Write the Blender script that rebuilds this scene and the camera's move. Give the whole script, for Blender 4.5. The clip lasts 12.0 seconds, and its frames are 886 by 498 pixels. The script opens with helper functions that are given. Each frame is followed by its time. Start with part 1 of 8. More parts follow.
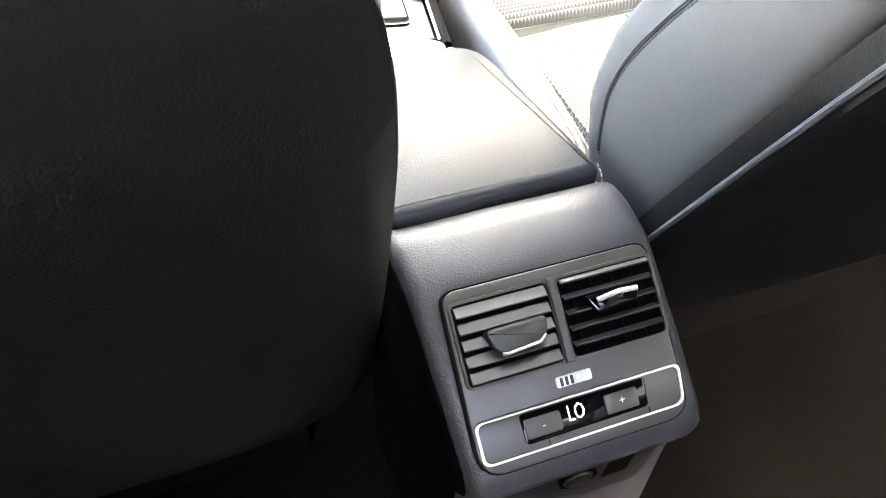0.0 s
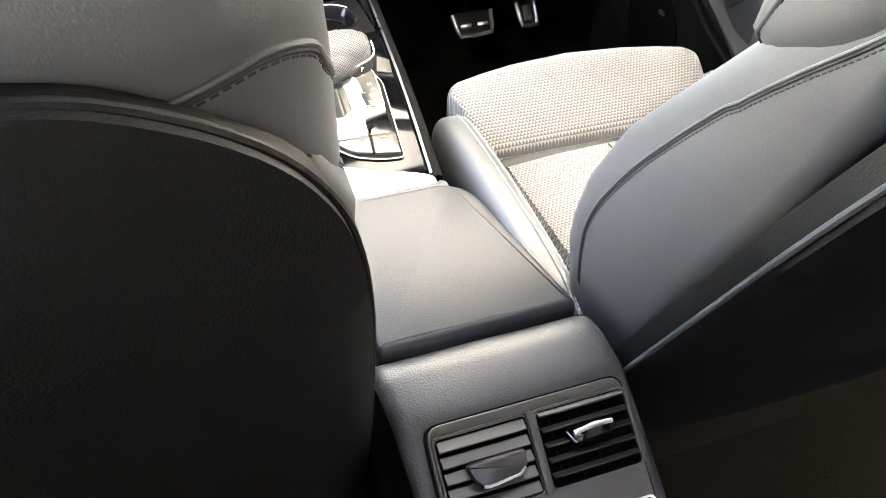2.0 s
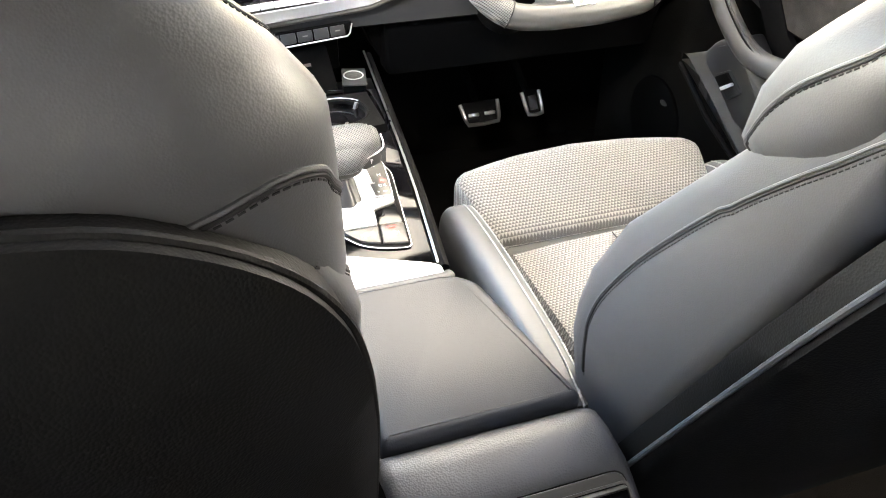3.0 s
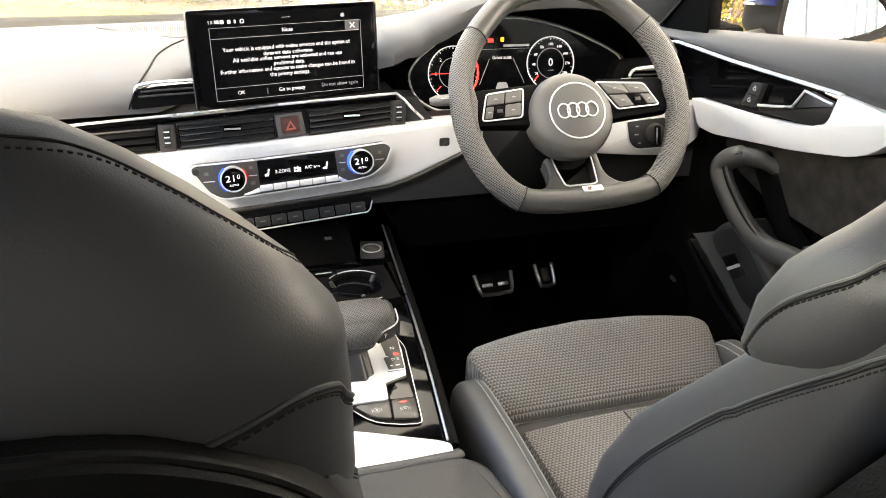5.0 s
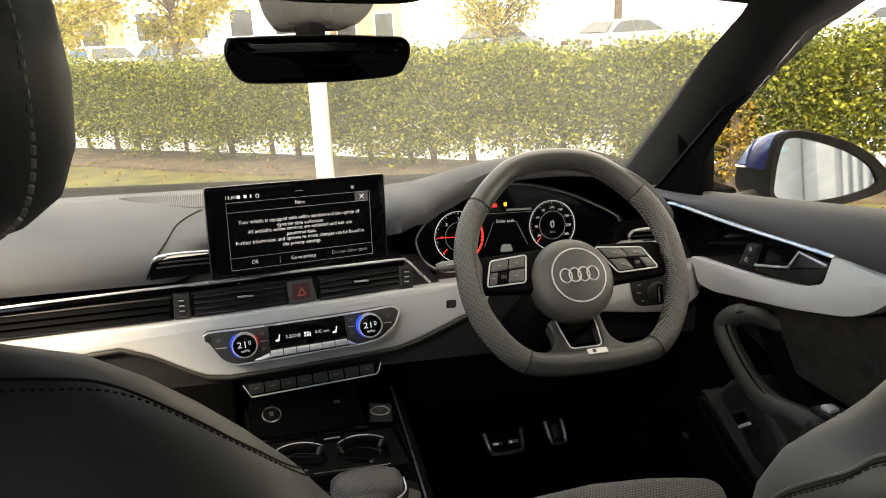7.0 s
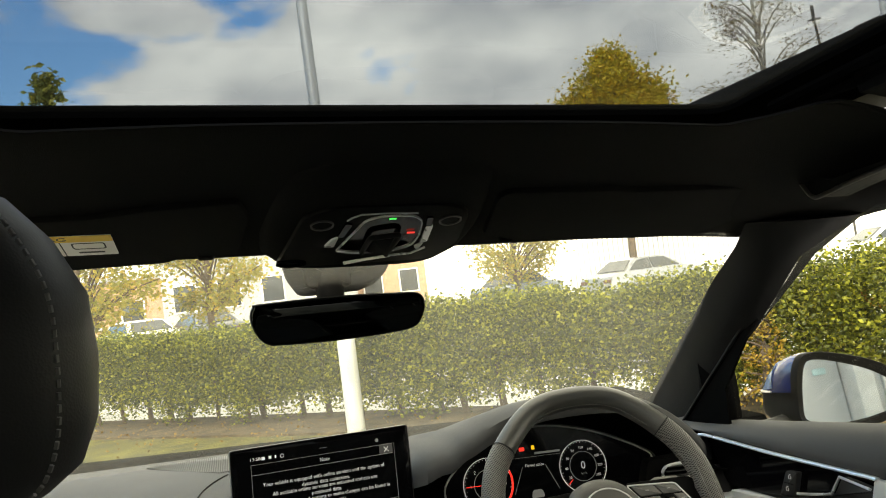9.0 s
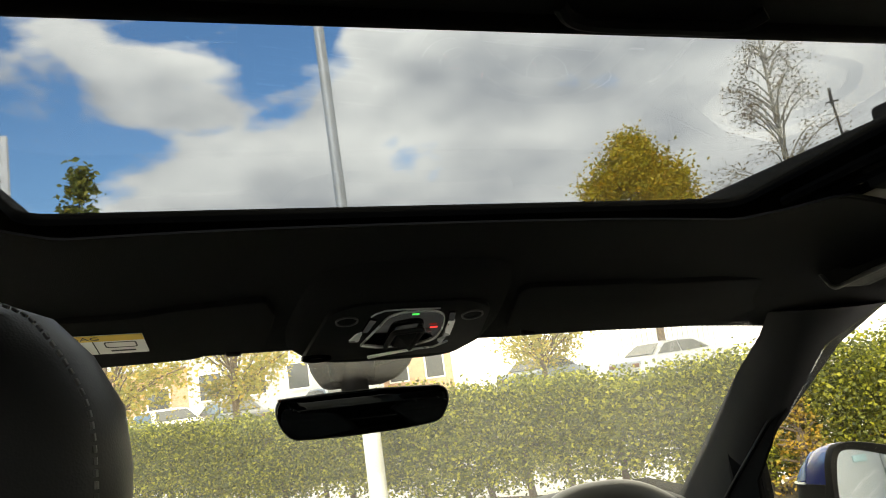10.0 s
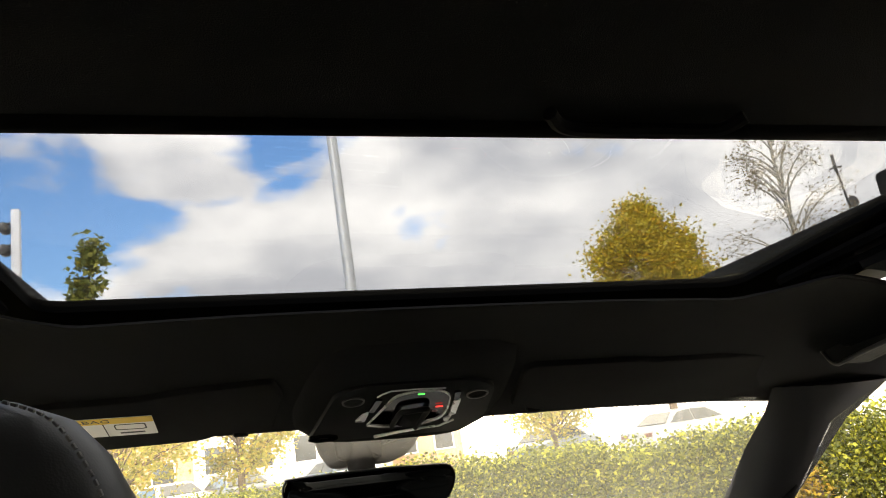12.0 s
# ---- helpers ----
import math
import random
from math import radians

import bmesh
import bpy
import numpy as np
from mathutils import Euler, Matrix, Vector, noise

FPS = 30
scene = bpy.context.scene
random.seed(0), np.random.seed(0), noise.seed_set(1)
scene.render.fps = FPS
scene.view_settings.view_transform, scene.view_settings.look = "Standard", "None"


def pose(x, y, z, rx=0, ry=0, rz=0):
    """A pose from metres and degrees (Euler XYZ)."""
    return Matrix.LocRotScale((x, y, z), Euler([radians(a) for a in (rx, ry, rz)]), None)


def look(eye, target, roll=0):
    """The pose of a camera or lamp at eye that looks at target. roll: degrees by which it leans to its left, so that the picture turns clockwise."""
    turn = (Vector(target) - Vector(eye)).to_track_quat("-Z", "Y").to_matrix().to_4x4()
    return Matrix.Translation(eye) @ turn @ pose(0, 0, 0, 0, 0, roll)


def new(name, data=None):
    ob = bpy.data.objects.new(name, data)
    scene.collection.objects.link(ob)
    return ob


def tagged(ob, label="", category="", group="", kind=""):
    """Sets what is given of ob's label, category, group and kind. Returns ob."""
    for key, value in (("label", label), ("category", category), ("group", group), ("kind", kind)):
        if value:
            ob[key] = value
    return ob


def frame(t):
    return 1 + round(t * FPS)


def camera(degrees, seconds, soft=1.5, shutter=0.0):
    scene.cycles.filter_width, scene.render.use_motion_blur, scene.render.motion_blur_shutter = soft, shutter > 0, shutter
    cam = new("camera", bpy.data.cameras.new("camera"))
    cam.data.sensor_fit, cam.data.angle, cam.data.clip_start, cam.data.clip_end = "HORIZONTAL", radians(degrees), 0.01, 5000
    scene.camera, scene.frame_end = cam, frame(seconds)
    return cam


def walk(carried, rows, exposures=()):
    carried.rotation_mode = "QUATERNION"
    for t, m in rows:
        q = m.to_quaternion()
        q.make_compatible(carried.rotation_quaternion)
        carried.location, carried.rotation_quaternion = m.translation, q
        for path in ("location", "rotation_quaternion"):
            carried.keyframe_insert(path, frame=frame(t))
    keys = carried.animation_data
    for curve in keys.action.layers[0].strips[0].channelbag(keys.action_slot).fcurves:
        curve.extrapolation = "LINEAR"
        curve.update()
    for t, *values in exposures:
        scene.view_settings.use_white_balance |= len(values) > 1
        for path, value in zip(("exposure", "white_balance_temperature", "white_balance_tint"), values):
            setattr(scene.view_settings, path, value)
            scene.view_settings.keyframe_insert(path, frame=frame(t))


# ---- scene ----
cam = camera(58.42, 12.0, soft=1.0)
CAR = pose(0, 0, 0, 0, 3.4, 0)  # the car leans with the ground it stands on

PATH = [
    (0.0, CAR @ pose(-0.2016, -0.3933, 1.0418, 42.011, -1.757, -19.684)),
    (0.5, CAR @ pose(-0.1924, -0.4000, 1.0543, 41.926, -1.390, -19.598)),
    (1.0, CAR @ pose(-0.1879, -0.4019, 1.0678, 45.090, -1.360, -19.535)),
    (1.5, CAR @ pose(-0.1848, -0.4000, 1.0795, 47.501, -1.081, -19.485)),
    (2.0, CAR @ pose(-0.1873, -0.4037, 1.0951, 48.739, -1.070, -19.502)),
    (2.5, CAR @ pose(-0.1855, -0.4053, 1.1047, 52.572, -0.813, -19.102)),
    (3.0, CAR @ pose(-0.1854, -0.4088, 1.1160, 54.272, -0.739, -18.856)),
    (3.5, CAR @ pose(-0.1861, -0.4110, 1.1254, 57.944, -0.998, -18.430)),
    (5.3, CAR @ pose(-0.1846, -0.4151, 1.1540, 66.340, -1.290, -17.194)),
    (5.5, CAR @ pose(-0.1846, -0.4156, 1.1583, 66.937, -1.127, -17.158)),
    (6.0, CAR @ pose(-0.1847, -0.4169, 1.1689, 69.661, -0.956, -17.044)),
    (6.5, CAR @ pose(-0.1862, -0.4221, 1.1771, 72.520, -0.885, -16.845)),
    (7.0, CAR @ pose(-0.1840, -0.4280, 1.1857, 75.790, -0.332, -16.832)),
    (7.2, CAR @ pose(-0.1832, -0.4304, 1.1891, 76.758, -0.086, -16.792)),
    (8.8, CAR @ pose(-0.1745, -0.4561, 1.1854, 91.642, 3.697, -15.675)),
    (9.0, CAR @ pose(-0.1751, -0.4611, 1.1873, 93.633, 3.950, -15.046)),
    (9.5, CAR @ pose(-0.1766, -0.4737, 1.1920, 96.771, 4.248, -14.111)),
    (10.0, CAR @ pose(-0.1762, -0.4820, 1.1974, 99.874, 4.468, -13.179)),
    (10.5, CAR @ pose(-0.1764, -0.4933, 1.2041, 103.128, 4.939, -12.977)),
    (11.0, CAR @ pose(-0.1781, -0.5050, 1.2070, 105.101, 5.290, -13.067)),
    (11.5, CAR @ pose(-0.1769, -0.5095, 1.2084, 105.258, 5.012, -12.633)),
    (12.0, CAR @ pose(-0.1770, -0.5077, 1.2075, 104.853, 4.819, -12.525)),
]
EXPO = [(0.0, 6.85, 7000, 16), (1.0, 6.48, 7100, 17), (1.5, 6.25, 7200, 18), (2.5, 6.08, 7200, 19), (3.5, 5.48, 7200, 19), (5.5, 3.75, 7300, 18), (7.0, 2.68, 7400, 16), (9.0, 2.18, 7400, 7), (10.5, 2.5, 7300, 11), (12.0, 2.8, 7500, 16)]
walk(cam, PATH, EXPO)


from mathutils.bvhtree import BVHTree


# ---- world and light ----
SUN_EL, SUN_AZ = 38.0, -150.0  # degrees; azimuth from +y towards +x


def build_world():
    w = bpy.data.worlds.new("sky")
    scene.world = w
    w.use_nodes = True
    nt = w.node_tree
    nt.nodes.clear()
    out = nt.nodes.new("ShaderNodeOutputWorld")
    bg = nt.nodes.new("ShaderNodeBackground")
    sky = nt.nodes.new("ShaderNodeTexSky")
    sky.sky_type = "NISHITA"
    sky.sun_disc = False
    sky.sun_elevation = radians(SUN_EL)
    sky.sun_rotation = radians(SUN_AZ)
    sky.air_density, sky.dust_density, sky.ozone_density = 1.0, 0.4, 1.3
    tc = nt.nodes.new("ShaderNodeTexCoord")
    mp = nt.nodes.new("ShaderNodeMapping")
    mp.inputs["Scale"].default_value = (1.0, 1.0, 2.0)
    mp.inputs["Location"].default_value = (0.85, 0.6, 0.3)
    n1 = nt.nodes.new("ShaderNodeTexNoise")
    n1.inputs["Scale"].default_value = 4.4
    n1.inputs["Detail"].default_value = 9.0
    n1.inputs["Roughness"].default_value = 0.52
    n1.inputs["Distortion"].default_value = 0.15
    ramp = nt.nodes.new("ShaderNodeValToRGB")
    ramp.color_ramp.elements[0].position = 0.650
    ramp.color_ramp.elements[1].position = 0.726
    n2 = nt.nodes.new("ShaderNodeTexNoise")
    n2.inputs["Scale"].default_value = 5.0
    n2.inputs["Detail"].default_value = 5.0
    shade = nt.nodes.new("ShaderNodeValToRGB")
    shade.color_ramp.elements[0].position = 0.35
    shade.color_ramp.elements[0].color = (3.8, 3.9, 4.1, 1)
    shade.color_ramp.elements[1].position = 0.62
    shade.color_ramp.elements[1].color = (7.6, 7.5, 7.2, 1)
    mix = nt.nodes.new("ShaderNodeMix")
    mix.data_type = "RGBA"
    L = nt.links.new
    L(tc.outputs["Generated"], mp.inputs["Vector"])
    L(mp.outputs[0], n1.inputs["Vector"])
    L(mp.outputs[0], n2.inputs["Vector"])
    sep = nt.nodes.new("ShaderNodeSeparateXYZ")
    L(tc.outputs["Generated"], sep.inputs[0])
    bank = nt.nodes.new("ShaderNodeMath")
    bank.operation = "MULTIPLY_ADD"
    bank.inputs[1].default_value = 0.42
    side = nt.nodes.new("ShaderNodeMath")  # the open blue patch lies to one side; unseen cloud beyond whitens cabin light
    side.operation = "ADD"
    side.inputs[1].default_value = 0.42
    L(sep.outputs["X"], side.inputs[0])
    apart = nt.nodes.new("ShaderNodeMath")
    apart.operation = "ABSOLUTE"
    L(side.outputs[0], apart.inputs[0])
    L(apart.outputs[0], bank.inputs[0])
    L(n1.outputs["Fac"], bank.inputs[2])
    rise = nt.nodes.new("ShaderNodeMath")  # thinnest cloud half-way up; unseen closed cover added overhead keeps cabin light neutral
    rise.operation = "SUBTRACT"
    rise.inputs[1].default_value = 0.48
    L(sep.outputs["Z"], rise.inputs[0])
    away = nt.nodes.new("ShaderNodeMath")
    away.operation = "ABSOLUTE"
    L(rise.outputs[0], away.inputs[0])
    low = nt.nodes.new("ShaderNodeMath")
    low.operation = "MULTIPLY_ADD"
    low.inputs[1].default_value = 0.34
    L(away.outputs[0], low.inputs[0])
    L(bank.outputs[0], low.inputs[2])
    L(low.outputs[0], ramp.inputs["Fac"])
    L(n2.outputs["Fac"], shade.inputs["Fac"])
    L(ramp.outputs["Color"], mix.inputs["Factor"])
    deep = nt.nodes.new("ShaderNodeHueSaturation")
    deep.inputs["Saturation"].default_value = 1.25
    deep.inputs["Value"].default_value = 1.15
    L(sky.outputs["Color"], deep.inputs["Color"])
    L(deep.outputs[0], mix.inputs["A"])
    L(shade.outputs["Color"], mix.inputs["B"])
    L(mix.outputs["Result"], bg.inputs["Color"])
    bg.inputs["Strength"].default_value = 0.15
    L(bg.outputs[0], out.inputs[0])


build_world()
sun_data = bpy.data.lights.new("sun", "SUN")
sun_data.energy, sun_data.angle, sun_data.color = 1.5, radians(14), (1.0, 0.92, 0.80)
sun = new("sun", sun_data)
_a, _e = radians(SUN_AZ), radians(SUN_EL)
sun.matrix_world = look((30 * math.sin(_a), 30 * math.cos(_a), 30 * math.tan(_e)), (0, 0, 0))


# ---- materials ----
def mat(name, color, rough=0.5, metal=0.0, bump=0.0, scale=200.0, var=0.15, vscale=6.0, detail=4.0, spec=0.5, coat=0.0, cells=False, emit=None, estr=0.0, rvar=0.1):
    m = bpy.data.materials.new(name)
    m.use_nodes = True
    nt = m.node_tree
    b = nt.nodes["Principled BSDF"]
    L = nt.links.new
    tc = nt.nodes.new("ShaderNodeTexCoord")
    big = nt.nodes.new("ShaderNodeTexNoise")
    big.inputs["Scale"].default_value = vscale
    big.inputs["Detail"].default_value = 5
    L(tc.outputs["Object"], big.inputs["Vector"])
    mr = nt.nodes.new("ShaderNodeMapRange")
    mr.inputs["To Min"].default_value, mr.inputs["To Max"].default_value = 1 - var, 1 + var
    mr.inputs["From Min"].default_value, mr.inputs["From Max"].default_value = 0.3, 0.7
    L(big.outputs["Fac"], mr.inputs["Value"])
    mul = nt.nodes.new("ShaderNodeVectorMath")
    mul.operation = "SCALE"
    mul.inputs[0].default_value = color[:3]
    L(mr.outputs[0], mul.inputs["Scale"])
    L(mul.outputs[0], b.inputs["Base Color"])
    b.inputs["Metallic"].default_value = metal
    rr = nt.nodes.new("ShaderNodeMapRange")
    rr.inputs["From Min"].default_value, rr.inputs["From Max"].default_value = 0.3, 0.7
    rr.inputs["To Min"].default_value, rr.inputs["To Max"].default_value = max(rough * (1 - rvar), 0.0), min(rough * (1 + rvar), 1)
    L(big.outputs["Fac"], rr.inputs["Value"])
    L(rr.outputs[0], b.inputs["Roughness"])
    b.inputs["Specular IOR Level"].default_value = spec
    b.inputs["Coat Weight"].default_value = coat
    b.inputs["Coat Roughness"].default_value = 0.05
    if bump:
        if cells:
            t = nt.nodes.new("ShaderNodeTexVoronoi")
            t.inputs["Scale"].default_value = scale
            h = t.outputs["Distance"]
        else:
            t = nt.nodes.new("ShaderNodeTexNoise")
            t.inputs["Scale"].default_value = scale
            t.inputs["Detail"].default_value = detail
            h = t.outputs["Fac"]
        L(tc.outputs["Object"], t.inputs["Vector"])
        bp = nt.nodes.new("ShaderNodeBump")
        bp.inputs["Strength"].default_value = bump
        bp.inputs["Distance"].default_value = 0.0015
        L(h, bp.inputs["Height"])
        L(bp.outputs[0], b.inputs["Normal"])
    if emit:
        b.inputs["Emission Color"].default_value = (*emit, 1)
        b.inputs["Emission Strength"].default_value = estr
    return m


def glass_mat(name, tint, haze=0.0, gloss_rough=0.0, gloss=0.025):
    m = bpy.data.materials.new(name)
    m.use_nodes = True
    nt = m.node_tree
    nt.nodes.clear()
    L = nt.links.new
    out = nt.nodes.new("ShaderNodeOutputMaterial")
    tr = nt.nodes.new("ShaderNodeBsdfTransparent")
    tr.inputs["Color"].default_value = (*tint, 1)
    gl = nt.nodes.new("ShaderNodeBsdfGlossy")
    gl.inputs["Roughness"].default_value = gloss_rough
    lw = nt.nodes.new("ShaderNodeLayerWeight")
    lw.inputs["Blend"].default_value = 0.5
    pw = nt.nodes.new("ShaderNodeMath")
    pw.operation = "POWER"
    pw.inputs[1].default_value = 4.0
    L(lw.outputs["Facing"], pw.inputs[0])
    fr = nt.nodes.new("ShaderNodeMath")
    fr.operation = "MULTIPLY_ADD"
    fr.inputs[1].default_value, fr.inputs[2].default_value = 20 * gloss, gloss
    L(pw.outputs[0], fr.inputs[0])
    mx = nt.nodes.new("ShaderNodeMixShader")
    L(fr.outputs[0], mx.inputs[0])
    L(tr.outputs[0], mx.inputs[1])
    L(gl.outputs[0], mx.inputs[2])
    last = mx
    if haze:
        # thin dust plus a painted veil of glare and reflection, stronger towards +x
        df = nt.nodes.new("ShaderNodeBsdfTranslucent")
        df.inputs["Color"].default_value = (0.9, 0.86, 0.70, 1)
        tc = nt.nodes.new("ShaderNodeTexCoord")
        nz = nt.nodes.new("ShaderNodeTexNoise")
        nz.inputs["Scale"].default_value = 5.0
        nz.inputs["Detail"].default_value = 8.0
        mr = nt.nodes.new("ShaderNodeMapRange")
        mr.inputs["To Min"].default_value, mr.inputs["To Max"].default_value = haze * 0.5, haze * 1.5
        L(tc.outputs["Object"], nz.inputs["Vector"])
        L(nz.outputs["Fac"], mr.inputs["Value"])
        sx = nt.nodes.new("ShaderNodeSeparateXYZ")
        L(tc.outputs["Object"], sx.inputs[0])
        veil = nt.nodes.new("ShaderNodeMapRange")
        veil.interpolation_type = "SMOOTHSTEP"
        veil.inputs["From Min"].default_value, veil.inputs["From Max"].default_value = -0.35, 0.25
        veil.inputs["To Min"].default_value, veil.inputs["To Max"].default_value = 0.75, 1.25
        L(sx.outputs["X"], veil.inputs["Value"])
        veil_mix = nt.nodes.new("ShaderNodeMath")
        veil_mix.operation = "MULTIPLY"
        L(mr.outputs[0], veil_mix.inputs[0])
        L(veil.outputs[0], veil_mix.inputs[1])
        m2 = nt.nodes.new("ShaderNodeMixShader")
        L(veil_mix.outputs[0], m2.inputs[0])
        L(mx.outputs[0], m2.inputs[1])
        L(df.outputs[0], m2.inputs[2])
        last = m2
    L(last.outputs[0], out.inputs[0])
    return m


def fabric_mat(name, color):
    """Woven seat cloth with rows of small raised triangles about 8 mm apart, lit tops and shaded gaps put into the
    colour.
    """
    m = mat(name, color, 0.85, bump=0.0, var=0.12, vscale=9)
    nt = m.node_tree
    L = nt.links.new
    b = nt.nodes["Principled BSDF"]
    b.inputs["Sheen Weight"].default_value = 0.35
    tc = nt.nodes.new("ShaderNodeTexCoord")
    mp = nt.nodes.new("ShaderNodeMapping")
    mp.inputs["Scale"].default_value = (200, 225, 200)
    L(tc.outputs["Object"], mp.inputs["Vector"])
    sep = nt.nodes.new("ShaderNodeSeparateXYZ")
    L(mp.outputs[0], sep.inputs[0])

    def math_node(op, a, bb=None):
        n = nt.nodes.new("ShaderNodeMath")
        n.operation = op
        for i, v in enumerate((a, bb)):
            if v is None:
                continue
            if isinstance(v, (int, float)):
                n.inputs[i].default_value = v
            else:
                L(v, n.inputs[i])
        return n.outputs[0]

    row = math_node("FLOOR", sep.outputs["Y"])
    shift = math_node("MULTIPLY", math_node("MODULO", row, 2.0), 0.5)
    fx = math_node("FRACT", math_node("ADD", sep.outputs["X"], shift))
    fy = math_node("FRACT", sep.outputs["Y"])
    tri = math_node("SUBTRACT", fy, math_node("MULTIPLY", math_node("ABSOLUTE", math_node("SUBTRACT", fx, 0.5)), 1.6))
    tri = math_node("MINIMUM", math_node("MAXIMUM", tri, 0.0), 0.35)
    nz = nt.nodes.new("ShaderNodeTexNoise")
    nz.inputs["Scale"].default_value = 1500
    L(tc.outputs["Object"], nz.inputs["Vector"])
    h = math_node("ADD", tri, math_node("MULTIPLY", nz.outputs["Fac"], 0.25))
    bp = nt.nodes.new("ShaderNodeBump")
    bp.inputs["Strength"].default_value = 1.0
    bp.inputs["Distance"].default_value = 0.003
    L(h, bp.inputs["Height"])
    L(bp.outputs[0], b.inputs["Normal"])
    # triangle tops painted lighter and the gaps darker, as light would leave them
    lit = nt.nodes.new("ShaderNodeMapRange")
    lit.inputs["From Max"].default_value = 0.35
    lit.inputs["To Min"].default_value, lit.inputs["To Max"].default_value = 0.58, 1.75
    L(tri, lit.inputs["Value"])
    relief_tint = nt.nodes.new("ShaderNodeVectorMath")
    relief_tint.operation = "SCALE"
    L(b.inputs["Base Color"].links[0].from_socket, relief_tint.inputs[0])
    L(lit.outputs[0], relief_tint.inputs["Scale"])
    L(relief_tint.outputs[0], b.inputs["Base Color"])
    return m


def weave_mat(name, color, pitch):
    """Perforated leather: a close diagonal grid of small dimples, their shade put into the colour."""
    m = mat(name, color, 0.42, var=0.1)
    nt = m.node_tree
    L = nt.links.new
    b = nt.nodes["Principled BSDF"]
    tc = nt.nodes.new("ShaderNodeTexCoord")
    sep = nt.nodes.new("ShaderNodeSeparateXYZ")
    L(tc.outputs["Object"], sep.inputs[0])

    def op(kind, u, v):
        n = nt.nodes.new("ShaderNodeMath")
        n.operation = kind
        for i, w in enumerate((u, v)):
            if isinstance(w, (int, float)):
                n.inputs[i].default_value = w
            elif w is not None:
                L(w, n.inputs[i])
        return n.outputs[0]

    up = op("MULTIPLY_ADD", sep.outputs["Y"], 0.45)
    L(sep.outputs["Z"], up.node.inputs[2])
    k = math.pi / pitch
    s1 = op("ABSOLUTE", op("SINE", op("MULTIPLY", op("ADD", sep.outputs["X"], up), k), None), None)
    s2 = op("ABSOLUTE", op("SINE", op("MULTIPLY", op("SUBTRACT", sep.outputs["X"], up), k), None), None)
    h = op("SUBTRACT", 1.0, op("MULTIPLY", s1, s2))
    # base colour follows the relief: dimples painted shaded, ridges painted bright
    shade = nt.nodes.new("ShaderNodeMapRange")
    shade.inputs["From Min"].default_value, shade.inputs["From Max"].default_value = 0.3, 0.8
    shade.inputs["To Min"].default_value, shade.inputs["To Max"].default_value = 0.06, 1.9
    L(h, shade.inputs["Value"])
    dimple_shade = nt.nodes.new("ShaderNodeVectorMath")
    dimple_shade.operation = "SCALE"
    L(b.inputs["Base Color"].links[0].from_socket, dimple_shade.inputs[0])
    L(shade.outputs[0], dimple_shade.inputs["Scale"])
    L(dimple_shade.outputs[0], b.inputs["Base Color"])
    bp = nt.nodes.new("ShaderNodeBump")
    bp.inputs["Strength"].default_value = 0.8
    bp.inputs["Distance"].default_value = 0.001
    L(h, bp.inputs["Height"])
    L(bp.outputs[0], b.inputs["Normal"])
    return m


M_LEATHER = mat("black_leather", (0.063, 0.064, 0.065), 0.45, bump=0.075, scale=900, var=0.08, cells=True)
M_LID = mat("smooth_armrest_leather", (0.024, 0.0255, 0.029), 0.42, spec=0.20, bump=0.10, scale=700, var=0.06, cells=True)
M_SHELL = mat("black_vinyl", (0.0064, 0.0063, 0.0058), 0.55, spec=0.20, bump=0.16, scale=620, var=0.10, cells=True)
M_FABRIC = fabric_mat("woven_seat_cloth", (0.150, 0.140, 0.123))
M_CLOTH = mat("plain_seat_cloth", (0.05, 0.048, 0.043), 0.9, bump=0.5, scale=900, var=0.2)
M_SOFT = mat("grained_soft_plastic", (0.042, 0.043, 0.046), 0.46, bump=0.22, scale=600, var=0.06, cells=True)
M_DOOR = mat("black_door_plastic", (0.022, 0.022, 0.022), 0.5, spec=0.35, bump=0.22, scale=600, var=0.06, cells=True)
M_DASH = mat("grained_dash_pad", (0.070, 0.070, 0.072), 0.68, spec=0.25, bump=0.14, scale=700, var=0.05, cells=True)
M_PLASTIC = mat("satin_black_plastic", (0.022, 0.022, 0.022), 0.4, bump=0.08, scale=900, var=0.1)
M_GREYPL = mat("grey_satin_plastic", (0.050, 0.047, 0.042), 0.4, bump=0.1, scale=900, var=0.08)
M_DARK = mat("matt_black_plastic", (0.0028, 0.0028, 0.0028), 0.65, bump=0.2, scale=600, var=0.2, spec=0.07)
M_GLOSS = mat("gloss_black_plastic", (0.0025, 0.0025, 0.003), 0.06, var=0.1, spec=0.2, rvar=0.3)
M_CHROME = mat("satin_chrome", (0.78, 0.78, 0.78), 0.28, metal=0.55, var=0.05)
M_SILVER = mat("brushed_silver_paint", (0.70, 0.70, 0.69), 0.38, metal=0.1, bump=0.12, scale=700, var=0.05)
M_STITCH = mat("light_thread", (0.33, 0.33, 0.32), 0.8, var=0.1)
M_DSTITCH = mat("dark_thread", (0.012, 0.012, 0.012), 0.8, var=0.1)
M_PILLAR = mat("satin_pillar_plastic", (0.007, 0.007, 0.0075), 0.6, bump=0.15, scale=900, var=0.06, spec=0.10)
M_HEAD = mat("black_headliner_cloth", (0.0050, 0.0050, 0.0052), 0.95, bump=0.5, scale=1100, var=0.15, spec=0.06)
M_SUEDE = mat("dark_suede", (0.028, 0.025, 0.0215), 0.95, spec=0.2, bump=0.6, scale=700, var=0.45, vscale=38)
